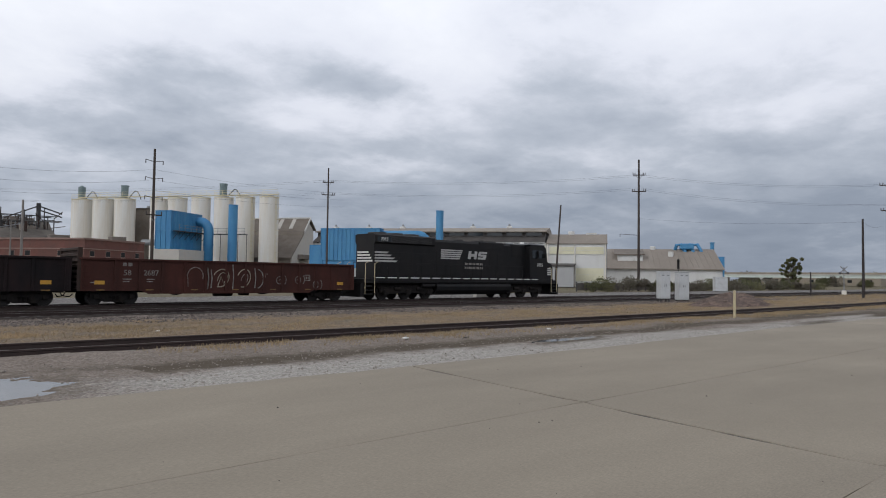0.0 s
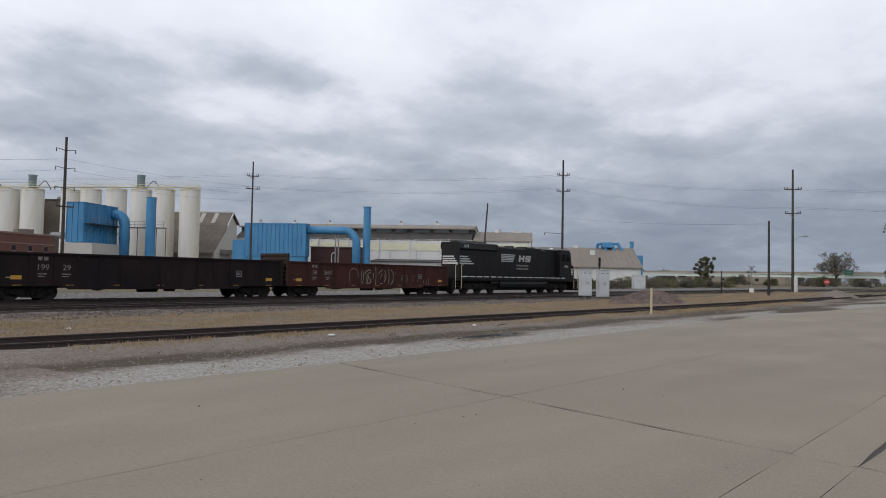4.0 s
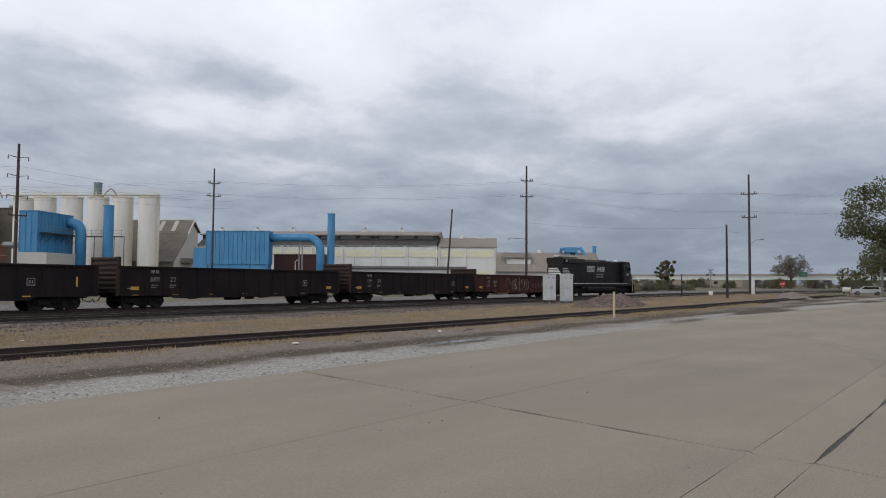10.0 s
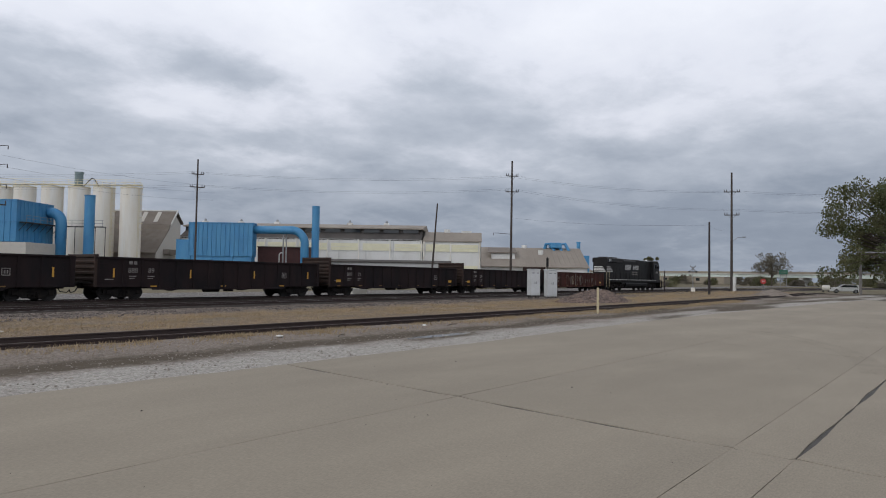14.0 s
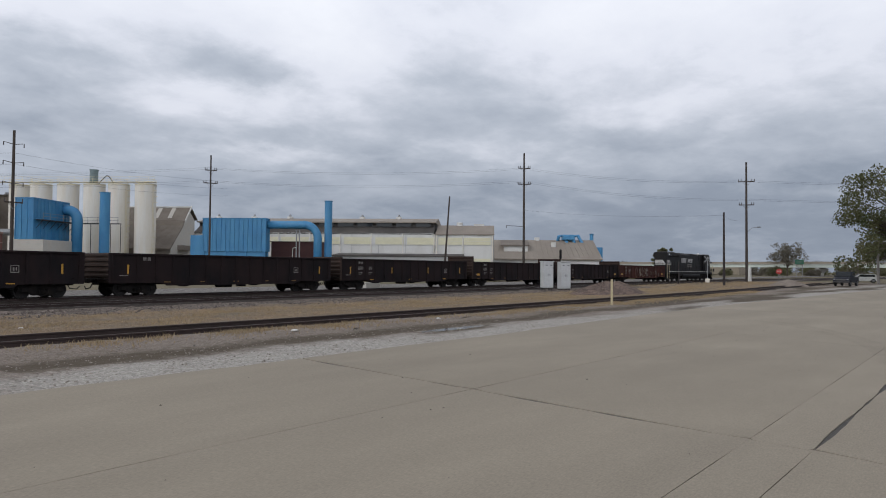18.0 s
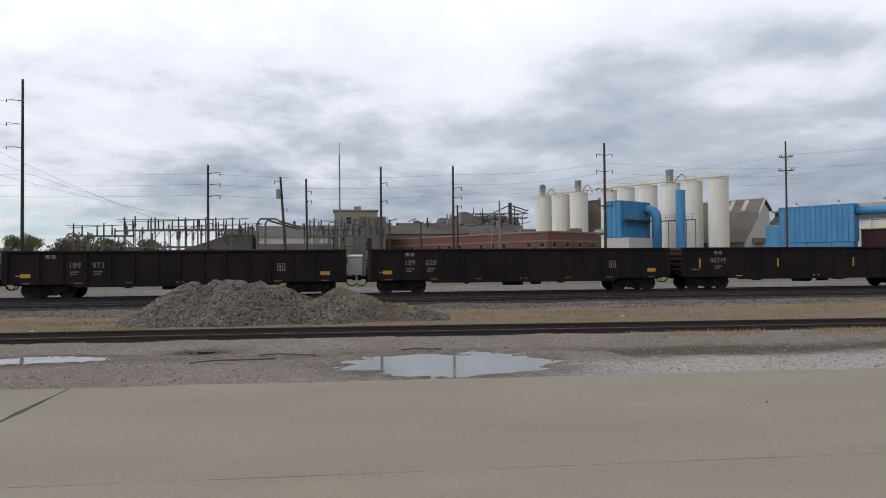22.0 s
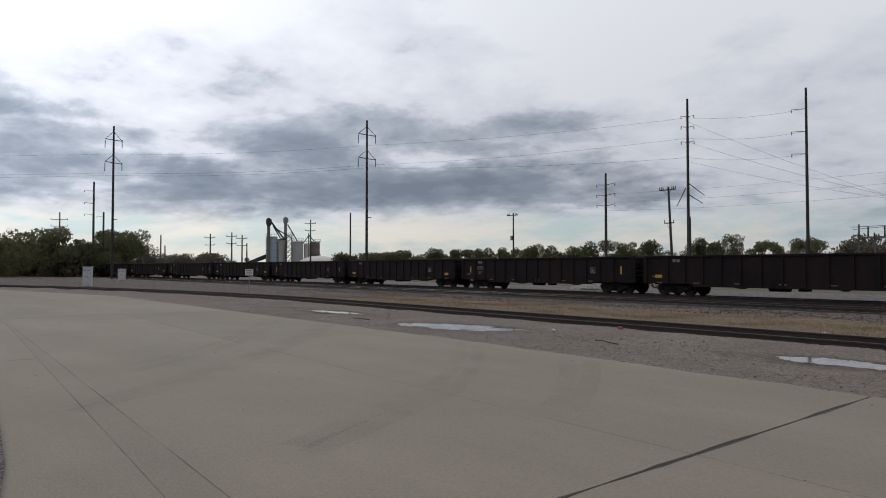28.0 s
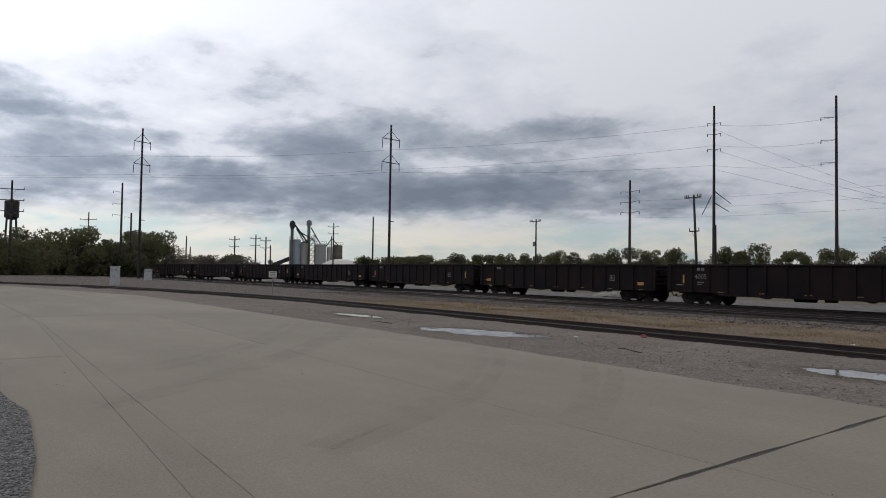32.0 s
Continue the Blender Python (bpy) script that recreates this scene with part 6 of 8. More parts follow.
for a, b in ((C0, C1), (C1, C2)):
    L = (b - a).length
    along(a, b, 0, L, 5.46, 5.66, 0.10, "parapet", "brick_band", "pale parapet band")
    along(a, b, 0, L, 4.35, 4.47, 0.06, "band", "brick_band")
    along(a, b, 0, L, 3.05, 3.2, 0.06, "band", "brick_band")
    n = int(L / 2.2)
    for k in range(n):
        u = 0.9 + k * L / n
        if a is C0 and k % 4 == 1:
            continue
        along(a, b, u - 0.06, u + 0.74, 3.52, 4.22, 0.015, "window_frame", "brick_band")
        along(a, b, u, u + 0.68, 3.58, 4.16, 0.03, "window", "pane")
        along(a, b, u - 0.08, u + 0.76, 3.44, 3.52, 0.08, "sill", "brick_band")
        if k % 2:
            along(a, b, u, u + 0.95, 0.9, 2.1, 0.02, "window", "pane")
for k, (x, y, w) in enumerate(((24.5, 94, 2.2), (19, 103, 1.5), (31.0, 92, 1.8), (13, 113, 1.4))):
    part("roof_unit", bx(x, x + w, y, y + 1.4, 5.6, 6.3, bevel=0.05), "shed", g)

# hall roofs behind the brick building
for k, (x0, x1, y, z0, z1) in enumerate(((-20, 5.5, 120, 6.2, 7.6), (4.5, 33, 124, 6.9, 8.6), (11, 35, 135, 7.9, 9.7), (21, 38, 146, 9.0, 11.4))):
    g = thing("plant_roof", "weathered brown sawtooth plant roof behind the brick building", "factory hall", "brown plant roofs")
    part("outer_wall", bx(x0, x1, y, y + 10, 0, z0), "shed", g)
    part("roof", pr([(y - 0.3, z0), (y + 3, z1), (y + 7, z1), (y + 10.3, z0)], "x", x0 - 0.3, x1 + 0.3), "roof_tar", g)
    rv = random.Random(k + 40)
    for j in range(16):
        xx, yy = rv.uniform(x0 + 1, x1 - 2), rv.uniform(y + 1, y + 6)
        w, hh = rv.uniform(0.3, 1.8), rv.uniform(0.5, 1.5)
        if j % 3 == 0:
            part("roof_stack", tb((xx, yy, z0 - 0.2), (xx, yy, z1 + hh), 0.12 + 0.1 * (j % 2), seg=8), rv.choice(("galv", "dark_steel", "end_rust")), g)
        elif j % 3 == 1:
            part("roof_unit", bx(xx, xx + w, yy, yy + 1.0, z0 - 0.2, z1 + hh * 0.5, bevel=0.04), rv.choice(("shed", "shed", "roof_tan")), g)
        else:
            part("roof_pipe", tb((xx, yy, z1 + 0.2), (xx + rv.uniform(1, 4), yy, z1 + rv.uniform(0.1, 1.2)), 0.09, seg=6), rv.choice(("galv", "dark_steel")), g)
    for j in range(4):
        xx = x0 + 3 + j * (x1 - x0 - 6) / 3
        part("roof_vent", bx(xx, xx + 1.2, y + 4.4, y + 5.6, z1, z1 + 0.6, bevel=0.05), "shed", g)
g = thing("conveyor_gallery", "dark lattice conveyors and vents above the plant roofs", "conveyor")
part("head_house", pr([(22.0, 9), (22.0, 11.3), (23.2, 11.3), (26.0, 9.8), (26.0, 9)], "y", 129, 133), "shed", g)
rr = random.Random(3)
for k in range(16):
    x, y = 24.5 + k * 0.72, 134 + rr.uniform(-2, 2)
    part("vent_stub", tb((x, y, 8.0), (x, y, 10.4 + rr.uniform(0, 1.2)), 0.10, seg=6), rr.choice(("galv", "dark_steel")), g)
for a, b in (((33.8, 138, 13.4), (28.2, 138, 10.8)), ((33.8, 138, 13.4), (37.6, 138, 12.2)), ((28.2, 138, 10.3), (37.6, 138, 10.8)), ((33.8, 138, 12.7), (37.6, 138, 11.6))):
    part("boom", tb(a, b, 0.12, seg=6), "dark_steel", g)
part("mast", bx(33.5, 34.1, 137.7, 138.3, 9, 13.9), "dark_steel", g)
for k in range(70):
    x, y, z = rr.uniform(23.0, 34.0), rr.uniform(128, 141), rr.uniform(9.0, 11.5)
    run = rr.choice(((rr.uniform(0.8, 3.2), 0.0, rr.uniform(-0.5, 0.5)), (0.05, 0.0, rr.uniform(0.9, 2.2)), (rr.uniform(-1.6, 1.6), 0.0, rr.uniform(0.4, 1.4))))
    part("roof_pipe", tb((x, y, z - 0.8), (x + run[0], y + run[1], z - 0.8 + run[2]), rr.uniform(0.04, 0.10), seg=5), rr.choice(("dark_steel", "dark_steel", "lattice", "end_rust")), g)
for x in (27.0, 30.5, 33.5):
    part("pipe_bent", bx(x - 0.07, x + 0.07, 133, 133.14, 7.5, 12.0 + (x % 2) * 0.4), "dark_steel", g)
    part("pipe_bent", bx(x - 1.1, x + 1.1, 133, 133.14, 11.0, 11.14), "dark_steel", g)
part("pipe_run", tb((23.5, 133.3, 11.25), (35.5, 133.3, 11.3), 0.09, seg=6), "dark_steel", g)
part("pipe_run", tb((26.0, 133.6, 10.3), (36.0, 133.6, 10.4), 0.11, seg=6), "lattice", g)

# tan control house and pale hall behind the substation
g = thing("tan_control_house", "tan rendered block building above the substation", "building")
part("outer_wall", bx(-1.6, 5.2, 110, 118, 0, 10.0), "tan", g)
part("parapet", bx(-1.8, 5.4, 109.8, 118.2, 10.0, 10.2), "tan", g)
part("lower_block", bx(2.2, 6.4, 108.5, 110, 0, 9.0), "shed", g)
part("window", bx(0.3, 1.0, 109.9, 110.0, 7.9, 9.0), "glass", g)
part("roof_hatch", bx(1.5, 2.6, 111, 112, 10.15, 10.8), "galv", g)
g = thing("pale_hall", "pale concrete hall with dark pipes behind the substation", "building")
part("outer_wall", bx(-13.0, -1.8, 105, 115, 0, 4.7), "shed", g)
part("pale_band", bx(-13.05, -1.75, 104.95, 115, 4.7, 5.6), "block", g)
part("roof", pr([(104.8, 5.6), (110, 7.6), (115.2, 5.6)], "x", -13.2, -1.7), "roof_tar", g)
part("grey_gable", pr([(-24, 0), (-24, 4.0), (-17.5, 6.2), (-14.0, 6.2), (-14.0, 0)], "y", 108, 116), "roof_tar", g)


# ---- poles and wires ----
def pole(x, y, h, r, label, arms=(), turn=0.0, lean=(0, 0), mat="wood", group="utility poles", name="utility_pole", brackets=(), drops=()):
    """A tapered pole; arms: (height, half length, insulators each side), brackets: (height, reach, side)."""
    g = thing(name, label, "utility pole", group, (x, y, 0), turn)
    part("shaft", tb((0, 0, -0.2), (lean[0], lean[1], h), r * 1.05, r * 0.66, seg=10), mat, g)
    for z, half, n in arms:
        k = z / h
        cx, cy = lean[0] * k, lean[1] * k
        part("crossarm", bx(cx - half, cx + half, cy - 0.10 - r, cy + 0.02 - r, z - 0.07, z + 0.07), mat, g)
        for i in range(n):
            for s in (-1, 1):
                q = s * half * (0.97 - 0.62 * i / max(1, n))
                part("insulator", tb((cx + q, cy - r - 0.04, z + 0.06), (cx + q, cy - r - 0.04, z + 0.42), 0.07, 0.05, seg=7), "insulator", g)
        for s in (-1, 1):
            part("brace", tb((cx + s * half * 0.55, cy - r - 0.04, z), (cx, cy - r, z - 0.75), 0.025, seg=4), "galv", g)
    for z, reach, s in brackets:
        k = z / h
        cx = lean[0] * k
        part("bracket", tb((cx, 0, z), (cx + s * reach, 0, z + 0.18), 0.045, 0.03, seg=6), mat, g)
        part("insulator", tb((cx + s * reach, 0, z + 0.18), (cx + s * reach, 0, z - 0.22), 0.045, 0.06, seg=7), "insulator", g)
    for z, w, hh in drops:
        part("transformer", tb((lean[0] * z / h - 0.4, -0.1, z), (lean[0] * z / h - 0.4, -0.1, z + hh), w, seg=12), "galv", g)
    return g


def wire(pts, sag, group="overhead wires", r=0.009):
    """A sagging conductor through points."""
    cu = []
    for a, b in zip(pts, pts[1:]):
        a, b = Vector(a), Vector(b)
        for i in range(12):
            t = i / 12
            p = a.lerp(b, t)
            p.z -= sag * 4 * t * (1 - t)
            cu.append(p)
    cu.append(Vector(pts[-1]))
    return solid("overhead_wire", pipe(bmesh.new(), cu, r, 4), "wire", "thin dark overhead wire slung between poles", "wire", group)


P2, P3, P4 = grid(-47.3, 114), grid(6.1, 117), (122.2, 27.2, 0)
two = ((18.2, 0.95, 2), (16.0, 1.15, 2))
pole(P2[0], P2[1], 20.8, 0.18, "dark wooden utility pole with two crossarms", two, -30)
pole(P3[0], P3[1], 21.5, 0.22, "tall wooden utility pole with two crossarms and a lamp arm", ((18.9, 1.0, 2), (16.2, 1.1, 2)), -50, brackets=((9.0, 3.0, -1),))
g4 = pole(P4[0], P4[1], 20.0, 0.22, "tall wooden utility pole with two crossarms and a street lamp", ((16.7, 1.25, 2), (12.8, 1.15, 2)), -70)
part("lamp_arm", pipe(bmesh.new(), [(0.2, 0, 8.4), (0.9, 0, 9.0), (1.7, 0, 9.1)], 0.04, 6), "galv", g4)
part("lamp_head", bx(1.6, 2.2, -0.12, 0.12, 9.02, 9.18, bevel=0.04), "galv", g4)
part("base_sleeve", tb((0.42, -0.3, 0), (0.42, -0.3, 2.4), 0.28, seg=10), "wall_white", g4, "white base marker")
pole(87.0, 21.9, 8.85, 0.15, "bare brown wooden pole beside the siding", lean=(0, 0), mat="steel_pole")
pl = grid(-7.0, 110)
pole(pl[0], pl[1], 13.4, 0.17, "leaning bare dark wooden pole", lean=(0.75, -0.5))
pole(95.5, 30.0, 3.0, 0.10, "short dark marker post by the tracks", mat="steel_pole")
for dz, lat in ((18.5, -0.95), (18.5, 0.95), (16.3, -1.1), (16.3, 1.1)):
    o = Vector((lat * 0.8, lat * 0.5, 0))
    far = Vector((P2[0], P2[1], 0)) - (Vector((P3[0], P3[1], 0)) - Vector((P2[0], P2[1], 0))) * 1.4
    pts = [far + o + Vector((0, 0, dz - 0.6)), Vector((P2[0], P2[1], dz + 0.05)) + o, Vector((P3[0], P3[1], dz + 0.4)) + o, Vector((P4[0], P4[1], dz - 1.7 - (0.9 if dz < 17 else 0))) + o, Vector((150, -40, dz - 3.0)) + o]
    wire([tuple(p) for p in pts], 0.9)

wing = "thin steel line pole with side brackets beside the plant"
b3 = ((11.9, 1.3, 1), (10.6, 1.3, 1), (9.3, 1.3, 1))
b6 = tuple((z, 1.0, s) for z in (14.6, 12.6, 10.4) for s in (-1, 1))
pole(31.4, 80, 16.1, 0.20, "dark pole with three pairs of side brackets", brackets=b6, arms=((8.4, 0.9, 1),))
pole(12.66, 80, 13.1, 0.17, wing, brackets=tuple((z, 1.0, 1) for z in (10.4, 9.3, 8.2)))
pole(4.16, 80, 12.9, 0.17, wing, brackets=((10.9, 0.7, 1), (8.8, 0.7, 1), (6.9, 0.7, 1)))
pole(-15.2, 80, 12.9, 0.18, wing, brackets=b3)
pole(-6.9, 85, 12.2, 0.2, "wooden substation pole carrying a transformer", lean=(-0.8, 0), drops=((9.6, 0.3, 1.1),), brackets=((11.6, 0.7, -1), (8.2, 0.5, 1)))
pole(-4.5, 85, 12.0, 0.18, "wooden substation pole with switch gear", lean=(-0.15, 0), brackets=((10.4, 0.6, 1), (9.2, 0.6, 1)))
pole(18.7, 82, 9.2, 0.16, "bleached wooden pole by the brick building", mat="pale_wood")
pole(17.9, 83, 7.0, 0.09, "slim bleached pole by the brick building", mat="pale_wood")
pole(13.5, 82, 8.6, 0.15, "short wooden pole by the brick building")
pole(5.3, 82.5, 6.9, 0.15, "short wooden pole by the brick building")
pole(9.1, 82.5, 6.6, 0.13, "short wooden pole by the brick building")
g = thing("radio_mast", "slim galvanised radio mast above the plant", "mast", at=(-0.7, 98, 0))
part("shaft", tb((0, 0, 0), (0, 0, 17.0), 0.16, 0.10, seg=8), "galv", g)
part("tip", tb((0, 0, 17.0), (0, 0, 18.8), 0.05, 0.03, seg=6), "galv", g)

tall = "very tall dark steel transmission pole with side arms"
Q1, Q2, R1, S1 = (-50.3, 81.6), (-38.0, 88.0), (-88.0, 55.8), (-116.5, 27.0)


def line_pole(x, y, h, zs, reach, sides, label=tall, turn=0.0):
    return pole(x, y, h, 0.21, label, brackets=tuple((z, reach, s) for z in zs for s in sides), mat="steel_pole", turn=turn, group="transmission poles", name="transmission_pole")


tall_pole = line_pole(*Q1, 24.0, (21.6, 20.2, 18.2), 0.8, (-1, 1), turn=30)
for z, x0, x1, dz_ in ((12.8, 0.1, 2.0, 1.66), (11.3, 0.1, 1.8, 1.2), (12.2, -0.3, -1.4, 2.4)):
    part("strain_insulator", tb((x0, 0, z), (x1, -0.4, z - dz_), 0.07, 0.05, seg=6), "insulator", tall_pole)
line_pole(*Q2, 24.0, (21.4, 18.6, 15.8), 1.8, (-1,), turn=0)
for x, y, h in ((*R1, 24.0), (*S1, 24.0)):
    g = pole(x, y, h, 0.21, "very tall dark steel transmission pole with braced double arms", mat="steel_pole", turn=55, group="transmission poles", name="transmission_pole")
    for z in (22.0, 18.4):
        part("arm", tb((-1.3, 0, z), (1.3, 0, z - 0.4), 0.06, seg=6), "steel_pole", g)
        part("arm_brace", tb((0, 0, z + 1.1), (1.3, 0, z - 0.4), 0.04, seg=6), "steel_pole", g)
        part("arm_brace", tb((0, 0, z + 1.1), (-1.3, 0, z), 0.04, seg=6), "steel_pole", g)
        for s in (-1.3, 1.3):
            part("insulator", tb((s, 0, z - 0.2), (s, 0, z - 1.5), 0.06, seg=6), "insulator", g)
    part("bracket", tb((0, 0, 9.3), (0.7, 0, 9.3), 0.06, seg=5), "steel_pole", g)
for z1, z2, z3, zz in ((21.5, 21.4, 20.2, 19.6), (18.8, 18.6, 17.2, 16.6), (16.2, 15.8, 16.8, 16.2)):
    wire([(-190, -60, zz), (*S1, zz), (*R1, z3), (*Q1, z1), (*Q2, z2)], 0.5, "transmission wires", 0.012)
for k, z in enumerate((21.0, 18.3, 15.7)):
    wire([(*Q1, z), (-24 + k * 2.0, 91, 7.6)], 0.6, "transmission wires", 0.012)
for z in (11.9, 10.7, 9.5):
    wire([(-62, 80, z + 0.4), (-15.2, 80, z), (12.7, 80, z + 0.2), (31.4, 80, z + 1.8), (70, 96, z + 4)], 0.5)
pole(-62.4, 80, 15.3, 0.22, "dark line pole with three pairs of brackets", brackets=tuple((z, 1.6, s) for z in (13.6, 12.1, 10.6) for s in (-1, 1)))
pole(-51.6, 80, 12.4, 0.20, "leaning wooden pole with double crossarms", lean=(-0.6, 0), arms=((12.0, 1.2, 3), (7.6, 0.7, 1)))
pole(-47.0, 76.5, 8.0, 0.22, "short bare pole stub beside a transmission pole", mat="steel_pole")
pole(-101.5, 100, 13.0, 0.20, "wooden utility pole with a wide crossarm", arms=((12.5, 1.6, 3),), drops=((7.4, 0.3, 0.9),))
pole(-146.5, 12.0, 17.2, 0.24, "dark line pole with three crossarms", arms=((15.6, 2.0, 1), (13.6, 2.0, 1), (11.6, 2.0, 1)), turn=80)
pole(-147.0, 30.6, 18.5, 0.24, "dark line pole with side brackets", brackets=tuple((z, 1.6, -1) for z in (16.6, 14.2, 12.0)), turn=80)
pole(-152.0, 33.5, 13.0, 0.24, "shorter line pole beside a tall one", brackets=((12.0, 1.2, -1),), turn=80)
pole(-196.0, 33.0, 15.8, 0.22, "distant wooden pole with two crossarms", arms=((13.9, 2.0, 1), (12.2, 2.0, 1)), turn=60)


def far_pole(px, h, r=220, arms=True):
    a = radians(px)
    pole(-r * math.sin(a), r * math.cos(a), h, 0.26, "distant wooden utility pole with crossarms", arms=((h - 1.2, 1.8, 2), (h - 3.4, 1.6, 1)) if arms else (), turn=40)


far_pole(73.6, 11.5, 220, False)
far_pole(73.3, 8.9, 240, False)
far_pole(69.98, 12.0)
far_pole(68.36, 12.5)
far_pole(67.57, 11.9)
far_pole(67.2, 9.3, 220, False)
far_pole(62.18, 16.8)
far_pole(58.95, 16.0, 180, False)

# ---- substation ----
g = thing("substation", "grey lattice steel substation racks with busbars and insulators", "substation")
rs = random.Random(21)


def rack(x0, x1, y, z, posts):
    for k in range(posts):
        x = x0 + (x1 - x0) * k / (posts - 1)
        part("rack_post", bx(x - 0.06, x + 0.06, y - 0.06, y + 0.06, 0, z), "lattice", g)
        if k < posts - 1:
            w = (x1 - x0) / (posts - 1)
            part("rack_lattice", tb((x, y, z * 0.3), (x + w, y, z * 0.62), 0.035, seg=4), "lattice", g)
            part("rack_lattice", tb((x, y, z * 0.62), (x + w, y, z * 0.3), 0.035, seg=4), "lattice", g)
            part("bushing", tb((x + w * 0.5, y + 0.3, z), (x + w * 0.5, y + 0.3, z + 1.2), 0.10, 0.08, seg=7), "dark_steel", g)
        part("rack_brace", tb((x, y, z - 1.0), (x + 0.8, y, z), 0.035, seg=4), "lattice", g)
        if k % 2 == 0:
            part("bushing", tb((x, y, z), (x, y, z + 1.5), 0.10, 0.08, seg=7), "dark_steel", g)
    part("rack_beam", bx(x0, x1, y - 0.4, y + 0.4, z - 0.2, z), "lattice", g)
    part("rack_beam", bx(x0, x1, y - 0.08, y + 0.08, z * 0.62, z * 0.62 + 0.15), "lattice", g)
    part("busbar", tb((x0 - 0.5, y - 0.3, z + 0.9), (x1 + 0.5, y - 0.3, z + 1.35), 0.035, seg=5), "lattice", g)
    part("busbar", tb((x0 - 1.0, y + 0.3, z + 1.22), (x1 + 0.2, y + 0.3, z + 1.3), 0.035, seg=5), "lattice", g)


rack(-33, -26, 90, 5.4, 5)
rack(-26.5, -14, 88, 6.0, 8)
rack(-25, -13, 94, 6.4, 8)
rack(-16, -11, 91, 5.6, 4)
rack(-5, 4, 87, 5.2, 7)
rack(-4, 5, 92, 6.2, 6)
for k in range(44):
    x = rs.choice((rs.uniform(-31, -12), rs.uniform(-5, 5)))
    y = rs.uniform(87, 95)
    z = rs.uniform(4.6, 6.6)
    part("switch_post", tb((x, y, 0), (x, y, z), 0.06, 0.05, seg=6), "lattice", g)
    part("bushing", tb((x, y, z), (x, y, z + rs.uniform(0.7, 1.4)), 0.10, 0.08, seg=7), "dark_steel", g)
for k in range(12):
    x = rs.choice((rs.uniform(-30, -14), rs.uniform(-5, 3)))
    y = rs.uniform(87, 95)
    part("bus_pipe", tb((x, y, 5.9 + rs.random()), (x + rs.uniform(2, 5), y + rs.uniform(-1, 1), 6.0 + rs.random()), 0.05, seg=5), "lattice", g)
for x in (-10.6, -9.6):
    part("pipe_riser", pipe(bmesh.new(), [(x, 86, 0), (x, 86, 6.6), (x + 0.4, 86, 7.2), (x + 1.2, 86, 7.2), (x + 1.7, 86, 6.9), (x + 5, 88, 6.0)], 0.12, 8), "lattice", g)
for x in (-21, -8, 1):
    part("transformer_tank", bx(x, x + 2.6, 92, 94, 0, 3.6, bevel=0.1), "lattice", g)


# ---- trees ----
def crown(spots, n, leaf, rnd, flat=0.85):
    """Leaf clumps around the given spots: (centre, radius)."""
    vs, fs = [], []
    tot = sum(r ** 2 for _, r in spots)
    for c, r in spots:
        m = max(6, int(n * r * r / tot))
        for _ in range(m):
            v = Vector((rnd.gauss(0, 1), rnd.gauss(0, 1), rnd.gauss(0, 1)))
            v.normalize()
            p = Vector(c) + Vector((v.x, v.y, v.z * flat)) * r * (0.35 + 0.65 * rnd.random() ** 0.5) * (1 + 0.25 * noise.noise(v * 2.2 + Vector(c)))
            q = Euler((rnd.random() * 6, rnd.random() * 6, rnd.random() * 6)).to_matrix()
            s = leaf * rnd.uniform(0.6, 1.4)
            k = len(vs)
            for a, b in ((-1, -0.5), (0.9, -0.7), (1.2, 0.5), (-0.2, 1.0)):
                vs.append(p + q @ Vector((a * s, b * s, 0.25 * s * (a * b))))
            fs.append((k, k + 1, k + 2, k + 3))
    return raw("crown", vs, fs)


def tree(x, y, h, w, seed, label, leaf=0.28, n=2500, mat="leaf_dark", trunk=0.3, name="tree", base=0.25, lumps=0):
    rnd = random.Random(seed)
    g = thing(name, label, "tree", "trees", (x, y, 0))
    bm = bmesh.new()
    tube(bm, (0, 0, -0.2), (rnd.uniform(-.2, .2), 0, h * 0.45), trunk, trunk * 0.6, seg=8)
    spots = []
    k = lumps or max(8, int(w * 2.6))
    for i in range(k):
        a, rr_ = rnd.random() * 6.28, w * 0.5 * rnd.random() ** 0.6
        low_ = base + (0.12 if base > 0.1 else 0.05)
        z = h * (low_ + (0.86 - low_) * rnd.random())
        rr_ *= 1.1 - 0.6 * (abs(z / h - 0.55) if base > 0.1 else max(0.0, z / h - 0.4))
        c = (rr_ * math.cos(a), rr_ * math.sin(a), z)
        r = w * (rnd.uniform(0.045, 0.105) if lumps else rnd.uniform(0.10, 0.19) if base > 0.1 else rnd.uniform(0.14, 0.24))
        spots.append((c, r))
        tube(bm, (0, 0, h * rnd.uniform(0.2, 0.42)), c, trunk * 0.35, trunk * 0.08, seg=5)
    part("trunk", bm, "bark", g)
    part("crown", crown(spots, n, leaf, rnd), mat, g)
    return g


tree(126.5, 1.6, 20.8, 23.5, 5, "large leafy cottonwood tree with open crown by the road", 0.12, 64000, "leaf", 0.55, base=0.10, lumps=190)
tree(129.0, -3.5, 8.0, 9, 77, "leafy undergrowth round the cottonwood trunk", 0.12, 14000, "leaf", 0.2, base=0.02, lumps=30)
tree(131, -8, 15.5, 15, 6, "leafy green roadside tree by the road", 0.15, 22000, "leaf", 0.4, base=0.12, lumps=60)
tree(330, 57, 15.4, 14, 8, "thinning grey-brown distant tree beyond the overpass", 0.20, 3400, "leaf_brown", 0.4)
tree(252, 85, 11.2, 7.6, 12, "distant rounded tree behind the tracks", 0.15, 7000, "leaf_dark", 0.35, base=0.1, lumps=46)
